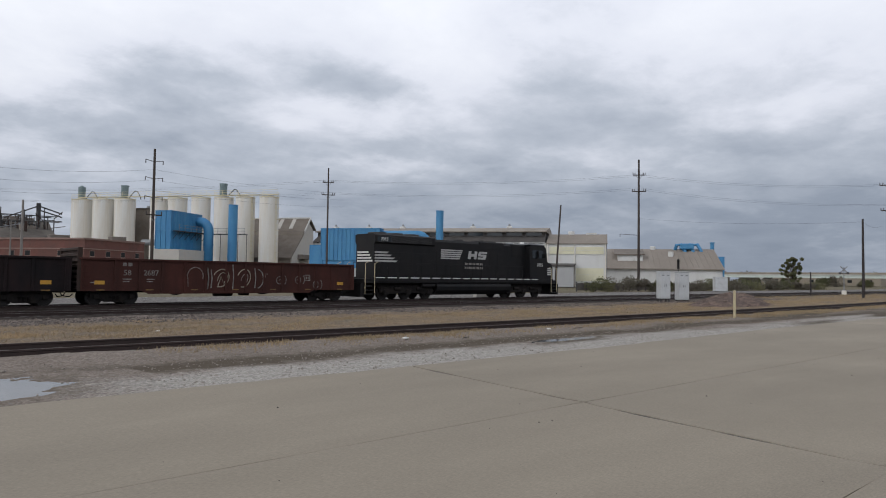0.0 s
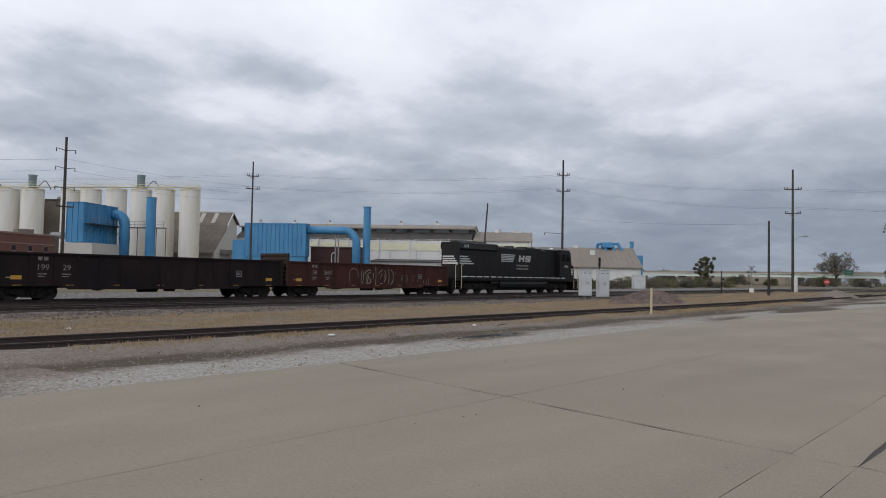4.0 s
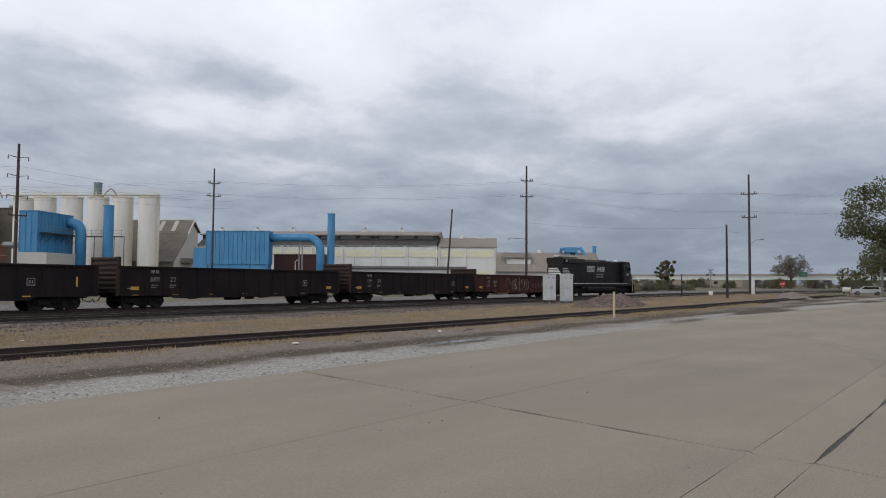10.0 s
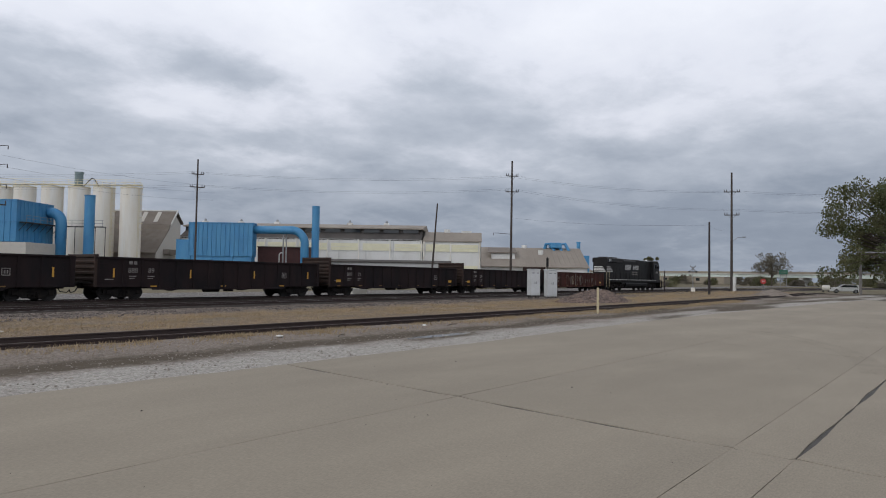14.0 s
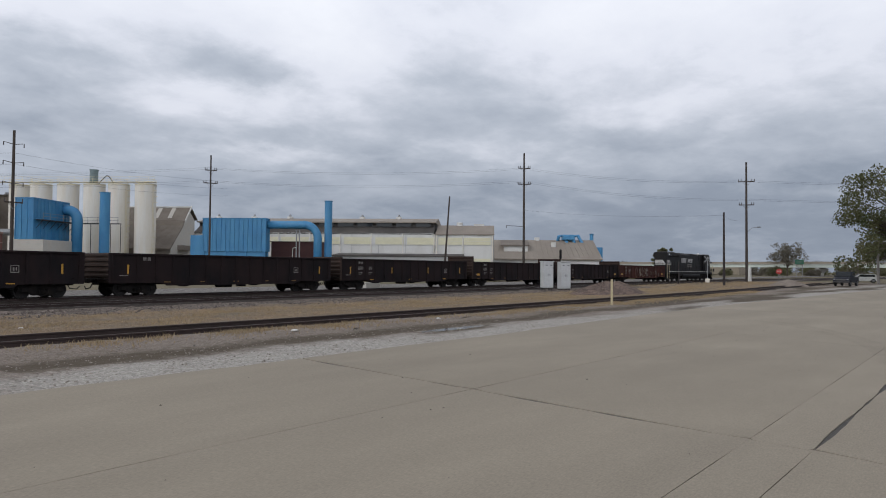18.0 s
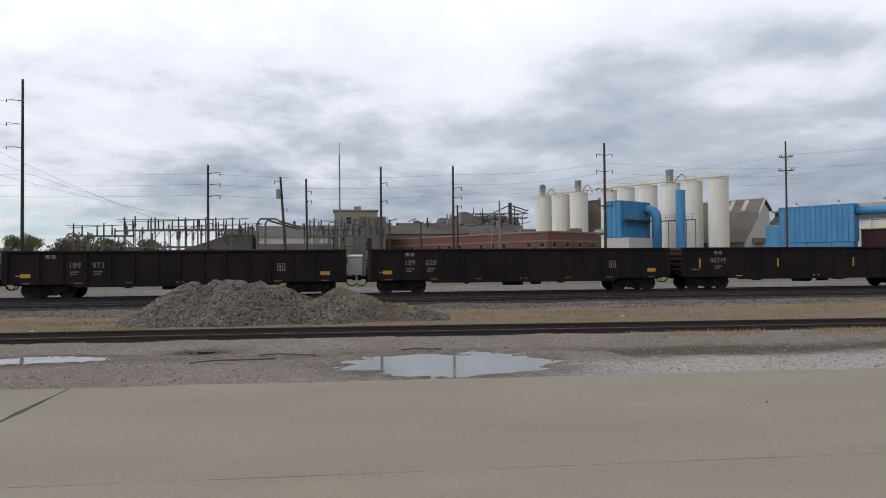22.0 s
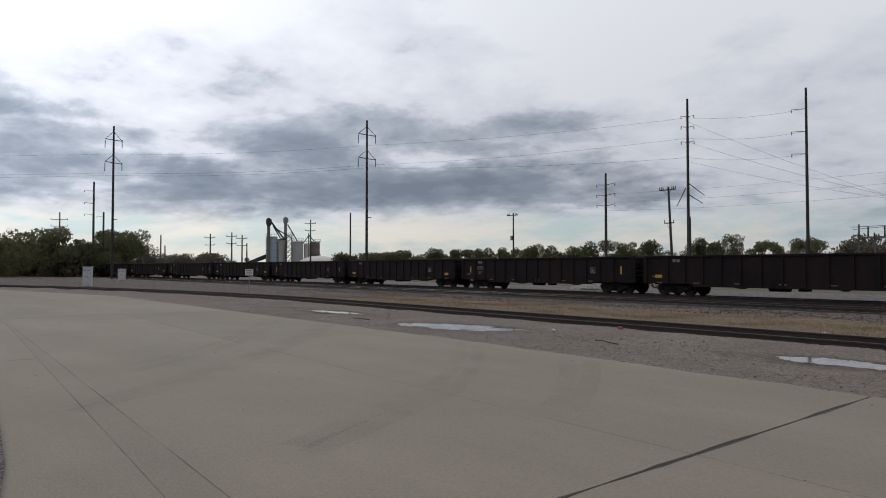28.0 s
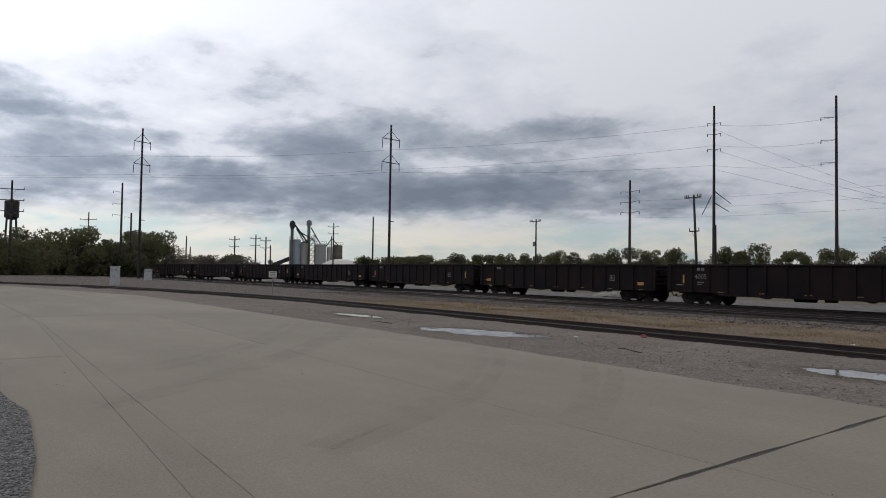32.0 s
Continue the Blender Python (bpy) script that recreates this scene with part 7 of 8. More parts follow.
for k in range(26):
    tree(420 + rng.uniform(-10, 40), 172 - k * 8.2 + rng.uniform(-3, 3), rng.uniform(4.5, 7.5), rng.uniform(10, 15), 30 + k, "distant tree beyond the overpass", 0.24, 2200, "leaf_brown" if k % 2 else "leaf_dark", 0.3, base=0.04)
for k in range(22):
    x, y, h = rng.uniform(295, 330), 112 - k * 6.2 + rng.uniform(-3, 3), rng.uniform(2.0, 4.4)
    tree(x, y, h, h * rng.uniform(1.5, 2.3), 300 + k, "low brown shrub in front of the overpass", 0.17, 1100, "leaf_brown" if k % 3 else "leaf_dark", 0.2, base=0.02)
for k, (x, y, h, w) in enumerate(((-33.5, 99, 4.6, 6), (-29.0, 100, 4.2, 6), (-25.0, 101, 4.8, 6.5), (-37.5, 103, 6.4, 6))):
    tree(x, y, h, w, 410 + k, "brown leafless scrub behind the substation", 0.12, 3200, "leaf_brown", 0.2, base=0.04)
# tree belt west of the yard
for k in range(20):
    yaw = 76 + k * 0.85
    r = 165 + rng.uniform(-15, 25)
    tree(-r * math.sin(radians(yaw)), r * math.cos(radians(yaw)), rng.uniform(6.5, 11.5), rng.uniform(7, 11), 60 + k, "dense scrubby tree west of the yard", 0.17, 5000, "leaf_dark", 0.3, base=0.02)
for k in range(9):
    yaw = 69.2 + k * 0.86
    r = 190 + rng.uniform(-10, 20)
    tree(-r * math.sin(radians(yaw)), r * math.cos(radians(yaw)), (8.2 if yaw > 74 else 5.0) + rng.uniform(-0.6, 0.6), rng.uniform(7, 9), 90 + k, "thin brownish bare tree west of the yard", 0.14, 3000, "leaf_brown", 0.28, base=0.05)
FAR_TREES = [(15.2, 9.8, 9), (17.6, 10.4, 9), (20.2, 9.2, 8), (23.2, 10.6, 9), (26.2, 9.6, 7), (28.6, 12.6, 10), (30.6, 10.5, 9), (34.6, 10.6, 9), (36.3, 10.9, 9), (38.4, 10.2, 9), (40.2, 8.8, 8),
             (42.2, 8.6, 8), (44.0, 9.0, 8), (45.9, 8.2, 8), (47.8, 8.8, 8), (49.7, 8.0, 8), (51.6, 7.6, 8), (53.6, 7.2, 8), (55.6, 7.4, 8), (57.6, 6.8, 7), (59.5, 6.4, 7)]
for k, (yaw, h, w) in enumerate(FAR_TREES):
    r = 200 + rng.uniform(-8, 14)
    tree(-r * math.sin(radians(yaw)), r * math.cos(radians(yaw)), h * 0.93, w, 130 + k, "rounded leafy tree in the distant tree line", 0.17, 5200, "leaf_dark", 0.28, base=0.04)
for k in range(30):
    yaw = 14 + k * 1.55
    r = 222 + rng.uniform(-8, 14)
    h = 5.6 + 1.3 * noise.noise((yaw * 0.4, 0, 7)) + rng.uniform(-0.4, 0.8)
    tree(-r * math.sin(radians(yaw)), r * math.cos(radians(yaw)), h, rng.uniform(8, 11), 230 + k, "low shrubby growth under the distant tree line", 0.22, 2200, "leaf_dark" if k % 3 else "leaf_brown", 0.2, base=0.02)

# ---- aggregate plant far down the line ----
def polar(yaw, r, z=0.0):
    return (-r * math.sin(radians(yaw)), r * math.cos(radians(yaw)), z)


g = thing("aggregate_plant", "pale blue and grey silo plant with elevator towers", "plant", at=polar(64.1, 300), turn=64.1)
part("blue_silo", tb((-6.15, 0, 0), (-6.15, 0, 14.6), 2.4, seg=20), "pale_blue", g, "faded pale blue silo")
for z in (3.0, 6.0, 9.0, 12.0, 14.5):
    part("silo_band", tb((-6.15, 0, z), (-6.15, 0, z + 0.12), 2.45, seg=20), "galv", g)
part("grey_silo", tb((-2.2, 1, 0), (-2.2, 1, 13.4), 1.6, seg=18), "block", g)
part("silo_cone", tb((-2.2, 1, 13.4), (-2.2, 1, 14.4), 1.6, 0.4, seg=18), "galv", g)
part("grey_bin", bx(2.3, 7.0, -2, 2, 0, 12.9, bevel=0.2), "wall_grey", g)
part("white_silo", tb((8.7, 1, 0), (8.7, 1, 11.8), 1.4, seg=18), "silo", g)
part("brown_tank", tb((12.1, 1, 6.0), (12.1, 1, 12.7), 1.95, seg=18), "shed", g, "brown rust-stained tank")
part("tank_hopper", tb((12.1, 1, 4.2), (12.1, 1, 6.0), 0.8, 1.95, seg=18), "shed", g)
part("elevator_leg", bx(-8.0, -6.7, -3.6, -2.5, 0, 21.2), "shed", g)
part("elevator_head", pr([(-8.5, 20.6), (-8.3, 22.2), (-7.2, 22.7), (-6.2, 22.0), (-5.9, 20.4), (-6.7, 19.2), (-8.0, 19.2)], "y", -3.9, -2.2), "dark_steel", g)
part("elevator_leg", bx(-1.1, 0.2, 2, 3.2, 0, 22.4), "galv", g)
part("elevator_head", pr([(-1.5, 21.4), (-1.4, 23.0), (-0.4, 23.6), (0.6, 23.0), (0.8, 21.6), (0.2, 20.8), (-1.1, 20.8)], "y", 1.6, 3.6), "galv", g)
for x0, z0, x1, z1, r in ((-6.2, 20.8, -0.8, 13.6, 0.34), (-5.6, 19.4, -2.6, 14.4, 0.26), (-4.8, 18.4, 1.8, 14.6, 0.22), (0.4, 20.0, 4.6, 12.9, 0.24), (9.2, 15.4, 7.0, 12.2, 0.2), (9.2, 15.6, 12.0, 12.7, 0.2)):
    part("spout", tb((x0, -2.4, z0), (x1, -1.2, z1), r, seg=8), "dark_steel", g)
part("conveyor", pr([(-15.6, 2.7), (-15.6, 4.4), (-8.4, 7.4), (-8.4, 5.6)], "y", -1.2, 1.2), "dark_steel", g)
part("drive_drum", tb((-16.2, -1.4, 5.0), (-16.2, 1.4, 5.0), 1.0, seg=14), "galv", g)
part("drive_post", bx(-16.5, -15.9, -0.5, 0.5, 0, 4.4), "dark_steel", g)
part("stack", tb((9.2, -2, 0), (9.2, -2, 16.5), 0.3, seg=8), "galv", g)
# open stair tower and catwalks between the bins
for x in (0.1, 2.1):
    for y in (-2.6, -1.0):
        part("tower_post", bx(x - 0.14, x + 0.14, y - 0.14, y + 0.14, 0, 15.4), "dark_steel", g)
for k in range(7):
    z = 1.6 + k * 2.1
    part("landing", bx(-0.1, 2.3, -2.8, -0.8, z, z + 0.22), "dark_steel", g)
    part("stair_flight", tb((0.2, -2.7, z), (2.0, -2.7, z + 2.1), 0.16, seg=6), "dark_steel", g)
    part("hand_rail", bx(-0.1, 2.3, -2.85, -2.75, z + 1.0, z + 1.12), "galv", g)
part("hose_loop", pipe(bmesh.new(), [(0.4, -2.8, 15.2), (1.0, -2.8, 16.4), (1.9, -2.8, 16.6), (2.6, -2.8, 15.6), (2.7, -2.8, 13.6), (2.3, -2.8, 12.8)], 0.13, 6), "dark_steel", g)
for x0, x1, y, z in ((-8.4, -4.0, -2.5, 14.7), (-4.0, -0.4, -0.7, 13.6), (2.2, 7.1, -2.1, 13.0), (7.2, 10.2, -0.6, 11.9), (10.0, 14.2, -1.1, 12.8), (10.0, 14.2, -1.1, 6.4)):
    part("catwalk", bx(x0, x1, y - 0.5, y, z, z + 0.18), "dark_steel", g)
    part("hand_rail", bx(x0, x1, y - 0.5, y - 0.42, z + 1.0, z + 1.1), "dark_steel", g)
    n = int((x1 - x0) / 0.9)
    for k in range(n + 1):
        x = x0 + (x1 - x0) * k / n
        part("rail_post", bx(x - 0.05, x + 0.05, y - 0.5, y - 0.42, z, z + 1.1), "dark_steel", g)
for x in (10.4, 13.8):
    part("tank_leg", bx(x - 0.15, x + 0.15, -0.6, -0.3, 0, 6.2), "dark_steel", g)
part("brace_bar", tb((10.4, -0.45, 0.5), (13.8, -0.45, 5.8), 0.12, seg=5), "dark_steel", g)
part("brace_bar", tb((13.8, -0.45, 0.5), (10.4, -0.45, 5.8), 0.12, seg=5), "dark_steel", g)
bm = bmesh.new()
bmesh.ops.create_uvsphere(bm, u_segments=24, v_segments=12, radius=1.0)
bmesh.ops.transform(bm, matrix=Matrix.Diagonal((10.5, 10.5, 6.6, 1)), verts=bm.verts)
bmesh.ops.bisect_plane(bm, geom=bm.verts[:] + bm.edges[:] + bm.faces[:], plane_co=(0, 0, 0), plane_no=(0, 0, 1), clear_inner=True)
solid("storage_dome", bm, "silo", "low white storage dome beside the plant", "dome", at=polar(61.5, 285))
g = thing("water_tower", "dark water tower on slim legs above the trees", "water tower", at=polar(85.3, 250))
part("tank", tb((0, 0, 16.6), (0, 0, 21.6), 2.0, seg=18), "steel_pole", g)
part("tank_roof", tb((0, 0, 21.6), (0, 0, 22.3), 2.0, 0.3, seg=18), "steel_pole", g)
part("tank_bottom", tb((0, 0, 15.8), (0, 0, 16.6), 0.6, 2.0, seg=18), "steel_pole", g)
for k in range(4):
    a = 0.785 + k * 1.571
    part("leg", tb((2.6 * math.cos(a), 2.6 * math.sin(a), 0), (1.7 * math.cos(a), 1.7 * math.sin(a), 16.8), 0.2, seg=6), "steel_pole", g)
part("riser", tb((0, 0, 0), (0, 0, 16), 0.25, seg=8), "steel_pole", g)

# ---- overpass to the east ----
g = thing("overpass", "long pale concrete road overpass on round-headed piers", "bridge")
A, Bv = Vector((382, 176, 0)), Vector((336, -30, 0))
d = (Bv - A).normalized()
side = Vector((d.y, -d.x, 0))


def span(z0, z1, w0, w1, name, mat):
    p = [A + side * w0, Bv + side * w0, Bv + side * w1, A + side * w1]
    part(name, pr([(q.x, q.y) for q in p], "z", z0 - 1.0, z1 - 1.0), mat, g)


span(4.7, 6.1, 0.6, 10, "girder", "girder")
span(6.1, 6.4, -0.2, 10.6, "deck", "bridge")
span(6.4, 7.3, -0.1, 0.2, "parapet", "tan")
span(6.4, 7.3, 10.3, 10.6, "parapet", "tan")
for k in range(7):
    c = A + d * (10 + k * 31)
    part("pier", tb((c.x + side.x * 5, c.y + side.y * 5, 0), (c.x + side.x * 5, c.y + side.y * 5, 3.0), 1.1, seg=14), "bridge", g)
    q = [c + side * 1 - d * 0.8, c + side * 1 + d * 0.8, c + side * 9.5 + d * 0.8, c + side * 9.5 - d * 0.8]
    part("pier_cap", pr([(v.x, v.y) for v in q], "z", 2.9, 3.7), "bridge", g)
    part("pier_head", tb((c.x + side.x * 5, c.y + side.y * 5, 1.2), (c.x + side.x * 5, c.y + side.y * 5, 3.0), 1.1, 3.2, seg=16), "bridge", g)
g = thing("far_warehouse", "long low tan warehouse beyond the overpass", "building")
part("outer_wall", bx(395, 415, 92, 150, 0, 5.0), "tan", g)
part("roof", bx(394, 416, 91.5, 150.5, 5.0, 5.4), "roof_tan", g)
for k in range(6):
    part("window", bx(394.9, 395, 96 + k * 9, 98 + k * 9, 1.5, 3.0), "glass", g)
g = thing("far_house", "low brown-roofed building by the overpass", "building", at=(440, 190, 0))
part("outer_wall", bx(0, 8, 0, 14, 0, 6.5), "shed", g)
part("roof", pr([(-0.5, 6.5), (7, 9.5), (14.5, 6.5)], "x", -0.4, 8.4), "brick", g)

# ---- lineside things ----
def cabinet(x, y, w, d_, h, z0, turn, label):
    g = thing("signal_cabinet", label, "equipment cabinet", "signal cabinets", (x, y, 0), turn)
    part("body", bx(-w / 2, w / 2, -d_ / 2, d_ / 2, z0, h, bevel=0.02), "cabinet", g)
    part("roof", bx(-w / 2 - 0.05, w / 2 + 0.05, -d_ / 2 - 0.05, d_ / 2 + 0.05, h, h + 0.07, bevel=0.02), "cabinet", g)
    for s in (-1, 1):
        dd = part("door", bx(min(0.01 * s, s * (w / 2 - 0.04)), max(0.01 * s, s * (w / 2 - 0.04)), -d_ / 2 - 0.02, -d_ / 2, z0 + 0.06, h - 0.06, bevel=0.006), "cabinet", g)
        part("handle", bx(s * 0.08 - 0.02, s * 0.08 + 0.02, -d_ / 2 - 0.05, -d_ / 2 - 0.02, (z0 + h) / 2 - 0.1, (z0 + h) / 2 + 0.1), "galv", dd)
        part("vent", bx(s * w * 0.25 - 0.1, s * w * 0.25 + 0.1, -d_ / 2 - 0.026, -d_ / 2 - 0.02, h - 0.3, h - 0.22), "galv", g)
        for q in (-1, 1):
            part("leg", bx(s * (w / 2 - 0.1) - 0.05, s * (w / 2 - 0.1) + 0.05, q * (d_ / 2 - 0.1) - 0.05, q * (d_ / 2 - 0.1) + 0.05, -0.1, z0), "dark_steel", g)
    return g


cabinet(50.6, 26.6, 0.85, 0.7, 2.35, 0.25, -35, "silver metal signal cabinet on short legs")
cabinet(53.3, 26.4, 0.9, 0.7, 2.35, 0.12, -35, "silver metal signal cabinet with a square vent")
cabinet(112, 49, 2.0, 1.4, 2.3, 0.0, -50, "distant silver signal cabinet beyond the tracks")
cabinet(-70.5, 14.3, 0.7, 0.6, 1.75, 0.0, 60, "pale signal cabinet beside the west tracks")
cabinet(-99, 24.2, 0.85, 0.7, 1.5, 0.0, 60, "small pale signal cabinet beside the west tracks")
g = thing("marker_post", "cream-painted marker post at the siding edge", "post", at=(32.9, 13.6, 0))
part("post", tb((0, 0, -0.2), (0, 0, 1.22), 0.06, seg=12), "post_yellow", g)
part("cap", tb((0, 0, 1.22), (0, 0, 1.27), 0.066, 0.04, seg=12), "post_yellow", g)
g = thing("track_sign", "small pale sign on a thin post between the tracks", "sign", at=(-44.5, 18.9, 0), turn=65)
part("post", tb((0, 0, -0.1), (0, 0, 1.55), 0.03, seg=8), "galv", g)
part("plate", bx(-0.26, 0.26, -0.03, -0.01, 1.2, 1.62, bevel=0.005), "silo", g)
for k in range(3):
    part("text_bar", bx(-0.18, 0.18, -0.034, -0.031, 1.29 + k * 0.11, 1.33 + k * 0.11), "dark_steel", g)


def heap(name, x, y, rx, ry, h, mat, label, peaks, n=56, stones_n=0, lo=0.03, hi=0.12):
    vs, fs = [], []
    for i in range(n + 1):
        for j in range(n // 2 + 1):
            u, v = -1 + 2 * i / n, -1 + 2 * j / (n // 2)
            z = 0.0
            for px, py, pr_, ph in peaks:
                r = math.hypot((u - px) / pr_, (v - py) / (pr_ * 1.25))
                z = max(z, ph * max(0.0, 1 - r) ** 0.85)
            z = min(z, 0.93) * h
            if z > 0:
                z += h * 0.10 * noise.noise((u * 7, v * 5, 1)) + h * 0.055 * noise.noise((u * 20, v * 12, 3))
            vs.append((x + u * rx, y + v * ry, z - 0.12))
    m = n // 2 + 1
    for i in range(n):
        for j in range(n // 2):
            k = i * m + j
            fs.append((k, k + m, k + m + 1, k + 1))
    g = thing(name, label, "heap")
    part("mound", raw(name, vs, fs), mat, g)
    if stones_n:
        spots = []
        rnd = random.Random(len(label))
        while len(spots) < stones_n:
            fc = [Vector(vs[i]) for i in fs[rnd.randrange(len(fs))]]
            a, b = rnd.random(), rnd.random()
            q = (fc[0] * (1 - a) + fc[1] * a) * (1 - b) + (fc[3] * (1 - a) + fc[2] * a) * b
            bare = mat == "rubble" and noise.noise((q.x * 0.9, q.y * 0.7, q.z * 2.0)) + 0.5 * noise.noise((q.x * 3, q.y * 3, q.z * 5)) < rnd.uniform(-0.25, 0.15)
            if q.z > 0.02 and not bare:
                spots.append((q.x, q.y, q.z))
        ob = stones("loose_rubble", "rubble_stone" if mat == "rubble" else mat, "", spots, lo, hi, mat == "rubble")
        ob.parent = g
        ob["kind"] = "stuff"
        del ob["category"]
    return g


heap("rubble_heap", -1.7, 21.0, 5.0, 2.2, 1.42, "rubble", "heap of grey broken rubble and soil beside the siding",
     ((-0.33, 0.0, 0.52, 1.0), (-0.05, 0.1, 0.42, 0.86), (0.3, 0.05, 0.45, 0.80), (0.62, 0.1, 0.42, 0.42), (-0.56, -0.02, 0.44, 0.96), (-0.45, 0.05, 0.40, 0.96), (-0.18, 0.05, 0.42, 0.96)), 120, 15000, 0.010, 0.070)
hg = random.Random(8)


def heap_grass():
    """Dead grass rooted on the soil half of the rubble heap."""
    mound = [o for o in bpy.data.objects if o.name.startswith("mound")][0].data
    pts = [v.co for v in mound.vertices if v.co.z > 0.15 and -1.4 < v.co.x < 3.4]
    vs, fs = [], []
    for _ in range(9000):
        p = hg.choice(pts)
        if noise.noise((p.x * 1.1, p.y * 1.4, 3)) + hg.uniform(-0.3, 0.3) + (p.x - 0.4) * 0.15 < 0.05:
            continue
        x, y = p.x + hg.uniform(-0.07, 0.07), p.y + hg.uniform(-0.1, 0.1)
        h_, a = hg.uniform(0.02, 0.08), hg.random() * 6.28
        k = len(vs)
        vs += [(x - 0.012 * math.cos(a), y - 0.012 * math.sin(a), p.z - 0.03), (x + 0.012 * math.cos(a), y + 0.012 * math.sin(a), p.z - 0.03), (x + hg.uniform(-0.08, 0.08), y + hg.uniform(-0.08, 0.08), p.z + h_)]
        fs.append((k, k + 1, k + 2))
    solid("heap_grass", raw("heap_grass", vs, fs), "dry_grass", "dead brown grass growing on the rubble heap", "grass", kind="stuff")


heap_grass()
g = thing("concrete_block", "low pale concrete block beside the yard road", "block", at=(46.9, 42.6, 0), turn=-20)
part("body", bx(-0.75, 0.75, -0.3, 0.3, -0.1, 0.42, bevel=0.03), "block", g)
heap("dirt_heap", 48.3, 20.3, 5.6, 2.4, 1.08, "dirt", "low heap of reddish-brown dirt beside the siding", ((-0.05, 0, 0.8, 1.0), (0.3, 0, 0.65, 0.98), (-0.4, 0, 0.55, 0.7)), 60, 500, 0.03, 0.1)
heap("gravel_heap", 93, 15.9, 4.7, 2.4, 0.98, "gravel", "pale gravel heap at the end of the siding", ((0, 0, 0.8, 1.0), (-0.5, 0, 0.4, 0.5)), 48)
heap("far_gravel_heap", -36, 46, 4.0, 2.0, 1.0, "limestone", "pale gravel heap beside the yard road", ((0, 0, 0.9, 1.0),), 36)

# signal mast and low dark fence beyond the main tracks
g = thing("signal_mast", "slim black track signal mast with a hooded head", "signal", at=(96.5, 48.5, 0), turn=-60)
part("mast", tb((0, 0, -0.1), (0, 0, 4.9), 0.06, seg=8), "dark_steel", g)
part("signal_head", bx(-0.18, 0.18, -0.14, 0.1, 3.4, 4.8, bevel=0.05), "tyre", g)
for z in (3.75, 4.15, 4.55):
    part("hood", tb((0, -0.14, z), (0, -0.3, z), 0.11, 0.12, seg=10, caps=False), "tyre", g)
part("base", bx(-0.25, 0.25, -0.25, 0.25, -0.1, 0.35, bevel=0.03), "galv", g)
g = thing("yard_fence", "low dark board fence behind the main tracks", "fence", at=(0, 56.5, 0))
for k in range(40):
    x = 82 + k * 2.4
    part("post", bx(x - 0.06, x + 0.06, -0.06, 0.06, -0.1, 1.3), "dark_steel", g)
    part("panel", bx(x + 0.07, x + 2.33, -0.03, 0.03, 0.06, 1.12 + 0.08 * math.sin(k * 2.3)), "fence_board", g)

# weedy scrub along the yard fence
for k in range(16):
    x = 84 + k * 6.1 + rng.uniform(-1.5, 1.5)
    tree(x, 54.6 + rng.uniform(-0.5, 0.5), rng.uniform(1.1, 1.9), rng.uniform(3.5, 5.5), 500 + k, "low weedy scrub along the yard fence", 0.09, 1100, "leaf_brown" if k % 3 else "leaf_dark", 0.06, base=0.02, name="shrub")

# drift sticks and scraps on the verge
for x, y, l, a in ((-2.1, 12.9, 1.5, 8), (-1.2, 13.5, 1.1, -14), (1.4, 13.8, 0.8, -5), (14.5, 13.6, 0.9, 30), (20.5, 13.9, 1.2, 15), (-10.5, 13.2, 0.9, -20), (-20.3, 12.6, 0.8, 10)):
    g = solid("stick", pipe(bmesh.new(), [(-l / 2, 0, 0), (-l / 6, 0.04, 0.02), (l / 5, -0.03, 0.015), (l / 2, 0.05, 0.0)], 0.013, 5), "bark", "dark broken branch lying on the gravel verge", "stick", "loose branches", at=pose(x, y, -0.02, 0, 0, a))
for x, y, sc in ((12.8, 14.3, 0.09), (-13.2, 14.4, 0.07), (19.2, 14.2, 0.07), (-8.2, 19.4, 0.06), (8.4, 20.4, 0.06)):
    bm = bmesh.new()
    bmesh.ops.create_icosphere(bm, subdivisions=2, radius=sc)
    for v in bm.verts:
        v.co *= 1 + 0.4 * noise.noise(v.co * 9 + Vector((x, y, 0)))
        v.co.z *= 0.5
    solid("white_scrap", bm, "white", "crumpled white plastic scrap lying beside the siding", "litter", "plastic scraps", at=(x, y, 0.0))

bm = bmesh.new()
bmesh.ops.create_icosphere(bm, subdivisions=2, radius=0.085)
for v in bm.verts:
    v.co *= 1 + 0.5 * noise.noise(v.co * 11)
    v.co.z *= 0.7
solid("red_scrap", bm, "red_faded", "crumpled red plastic scrap lying beside the siding", "litter", at=(-12.25, 16.1, 0.03))

# crossing at the east end
g = thing("stop_sign", "red octagonal stop sign on a post by the gravel heap", "sign", at=(113, 20.6, 0), turn=-80)
bm = bmesh.new()
prism(bm, [(0.42 * math.cos(radians(22.5 + 45 * k)), 1.75 + 0.42 * math.sin(radians(22.5 + 45 * k))) for k in range(8)], "y", -0.03, 0.0)
part("plate", bm, "red_sign", g)
part("post", tb((0, 0.05, 0), (0, 0.05, 2.1), 0.05, seg=8), "galv", g)
part("number", text_mesh("STOP", 0.26), "white", g).matrix_basis = Matrix.Translation((0, -0.04, 1.75)) @ pose(0, 0, 0, 90, 0, 0)
bpy.context.view_layer.update()


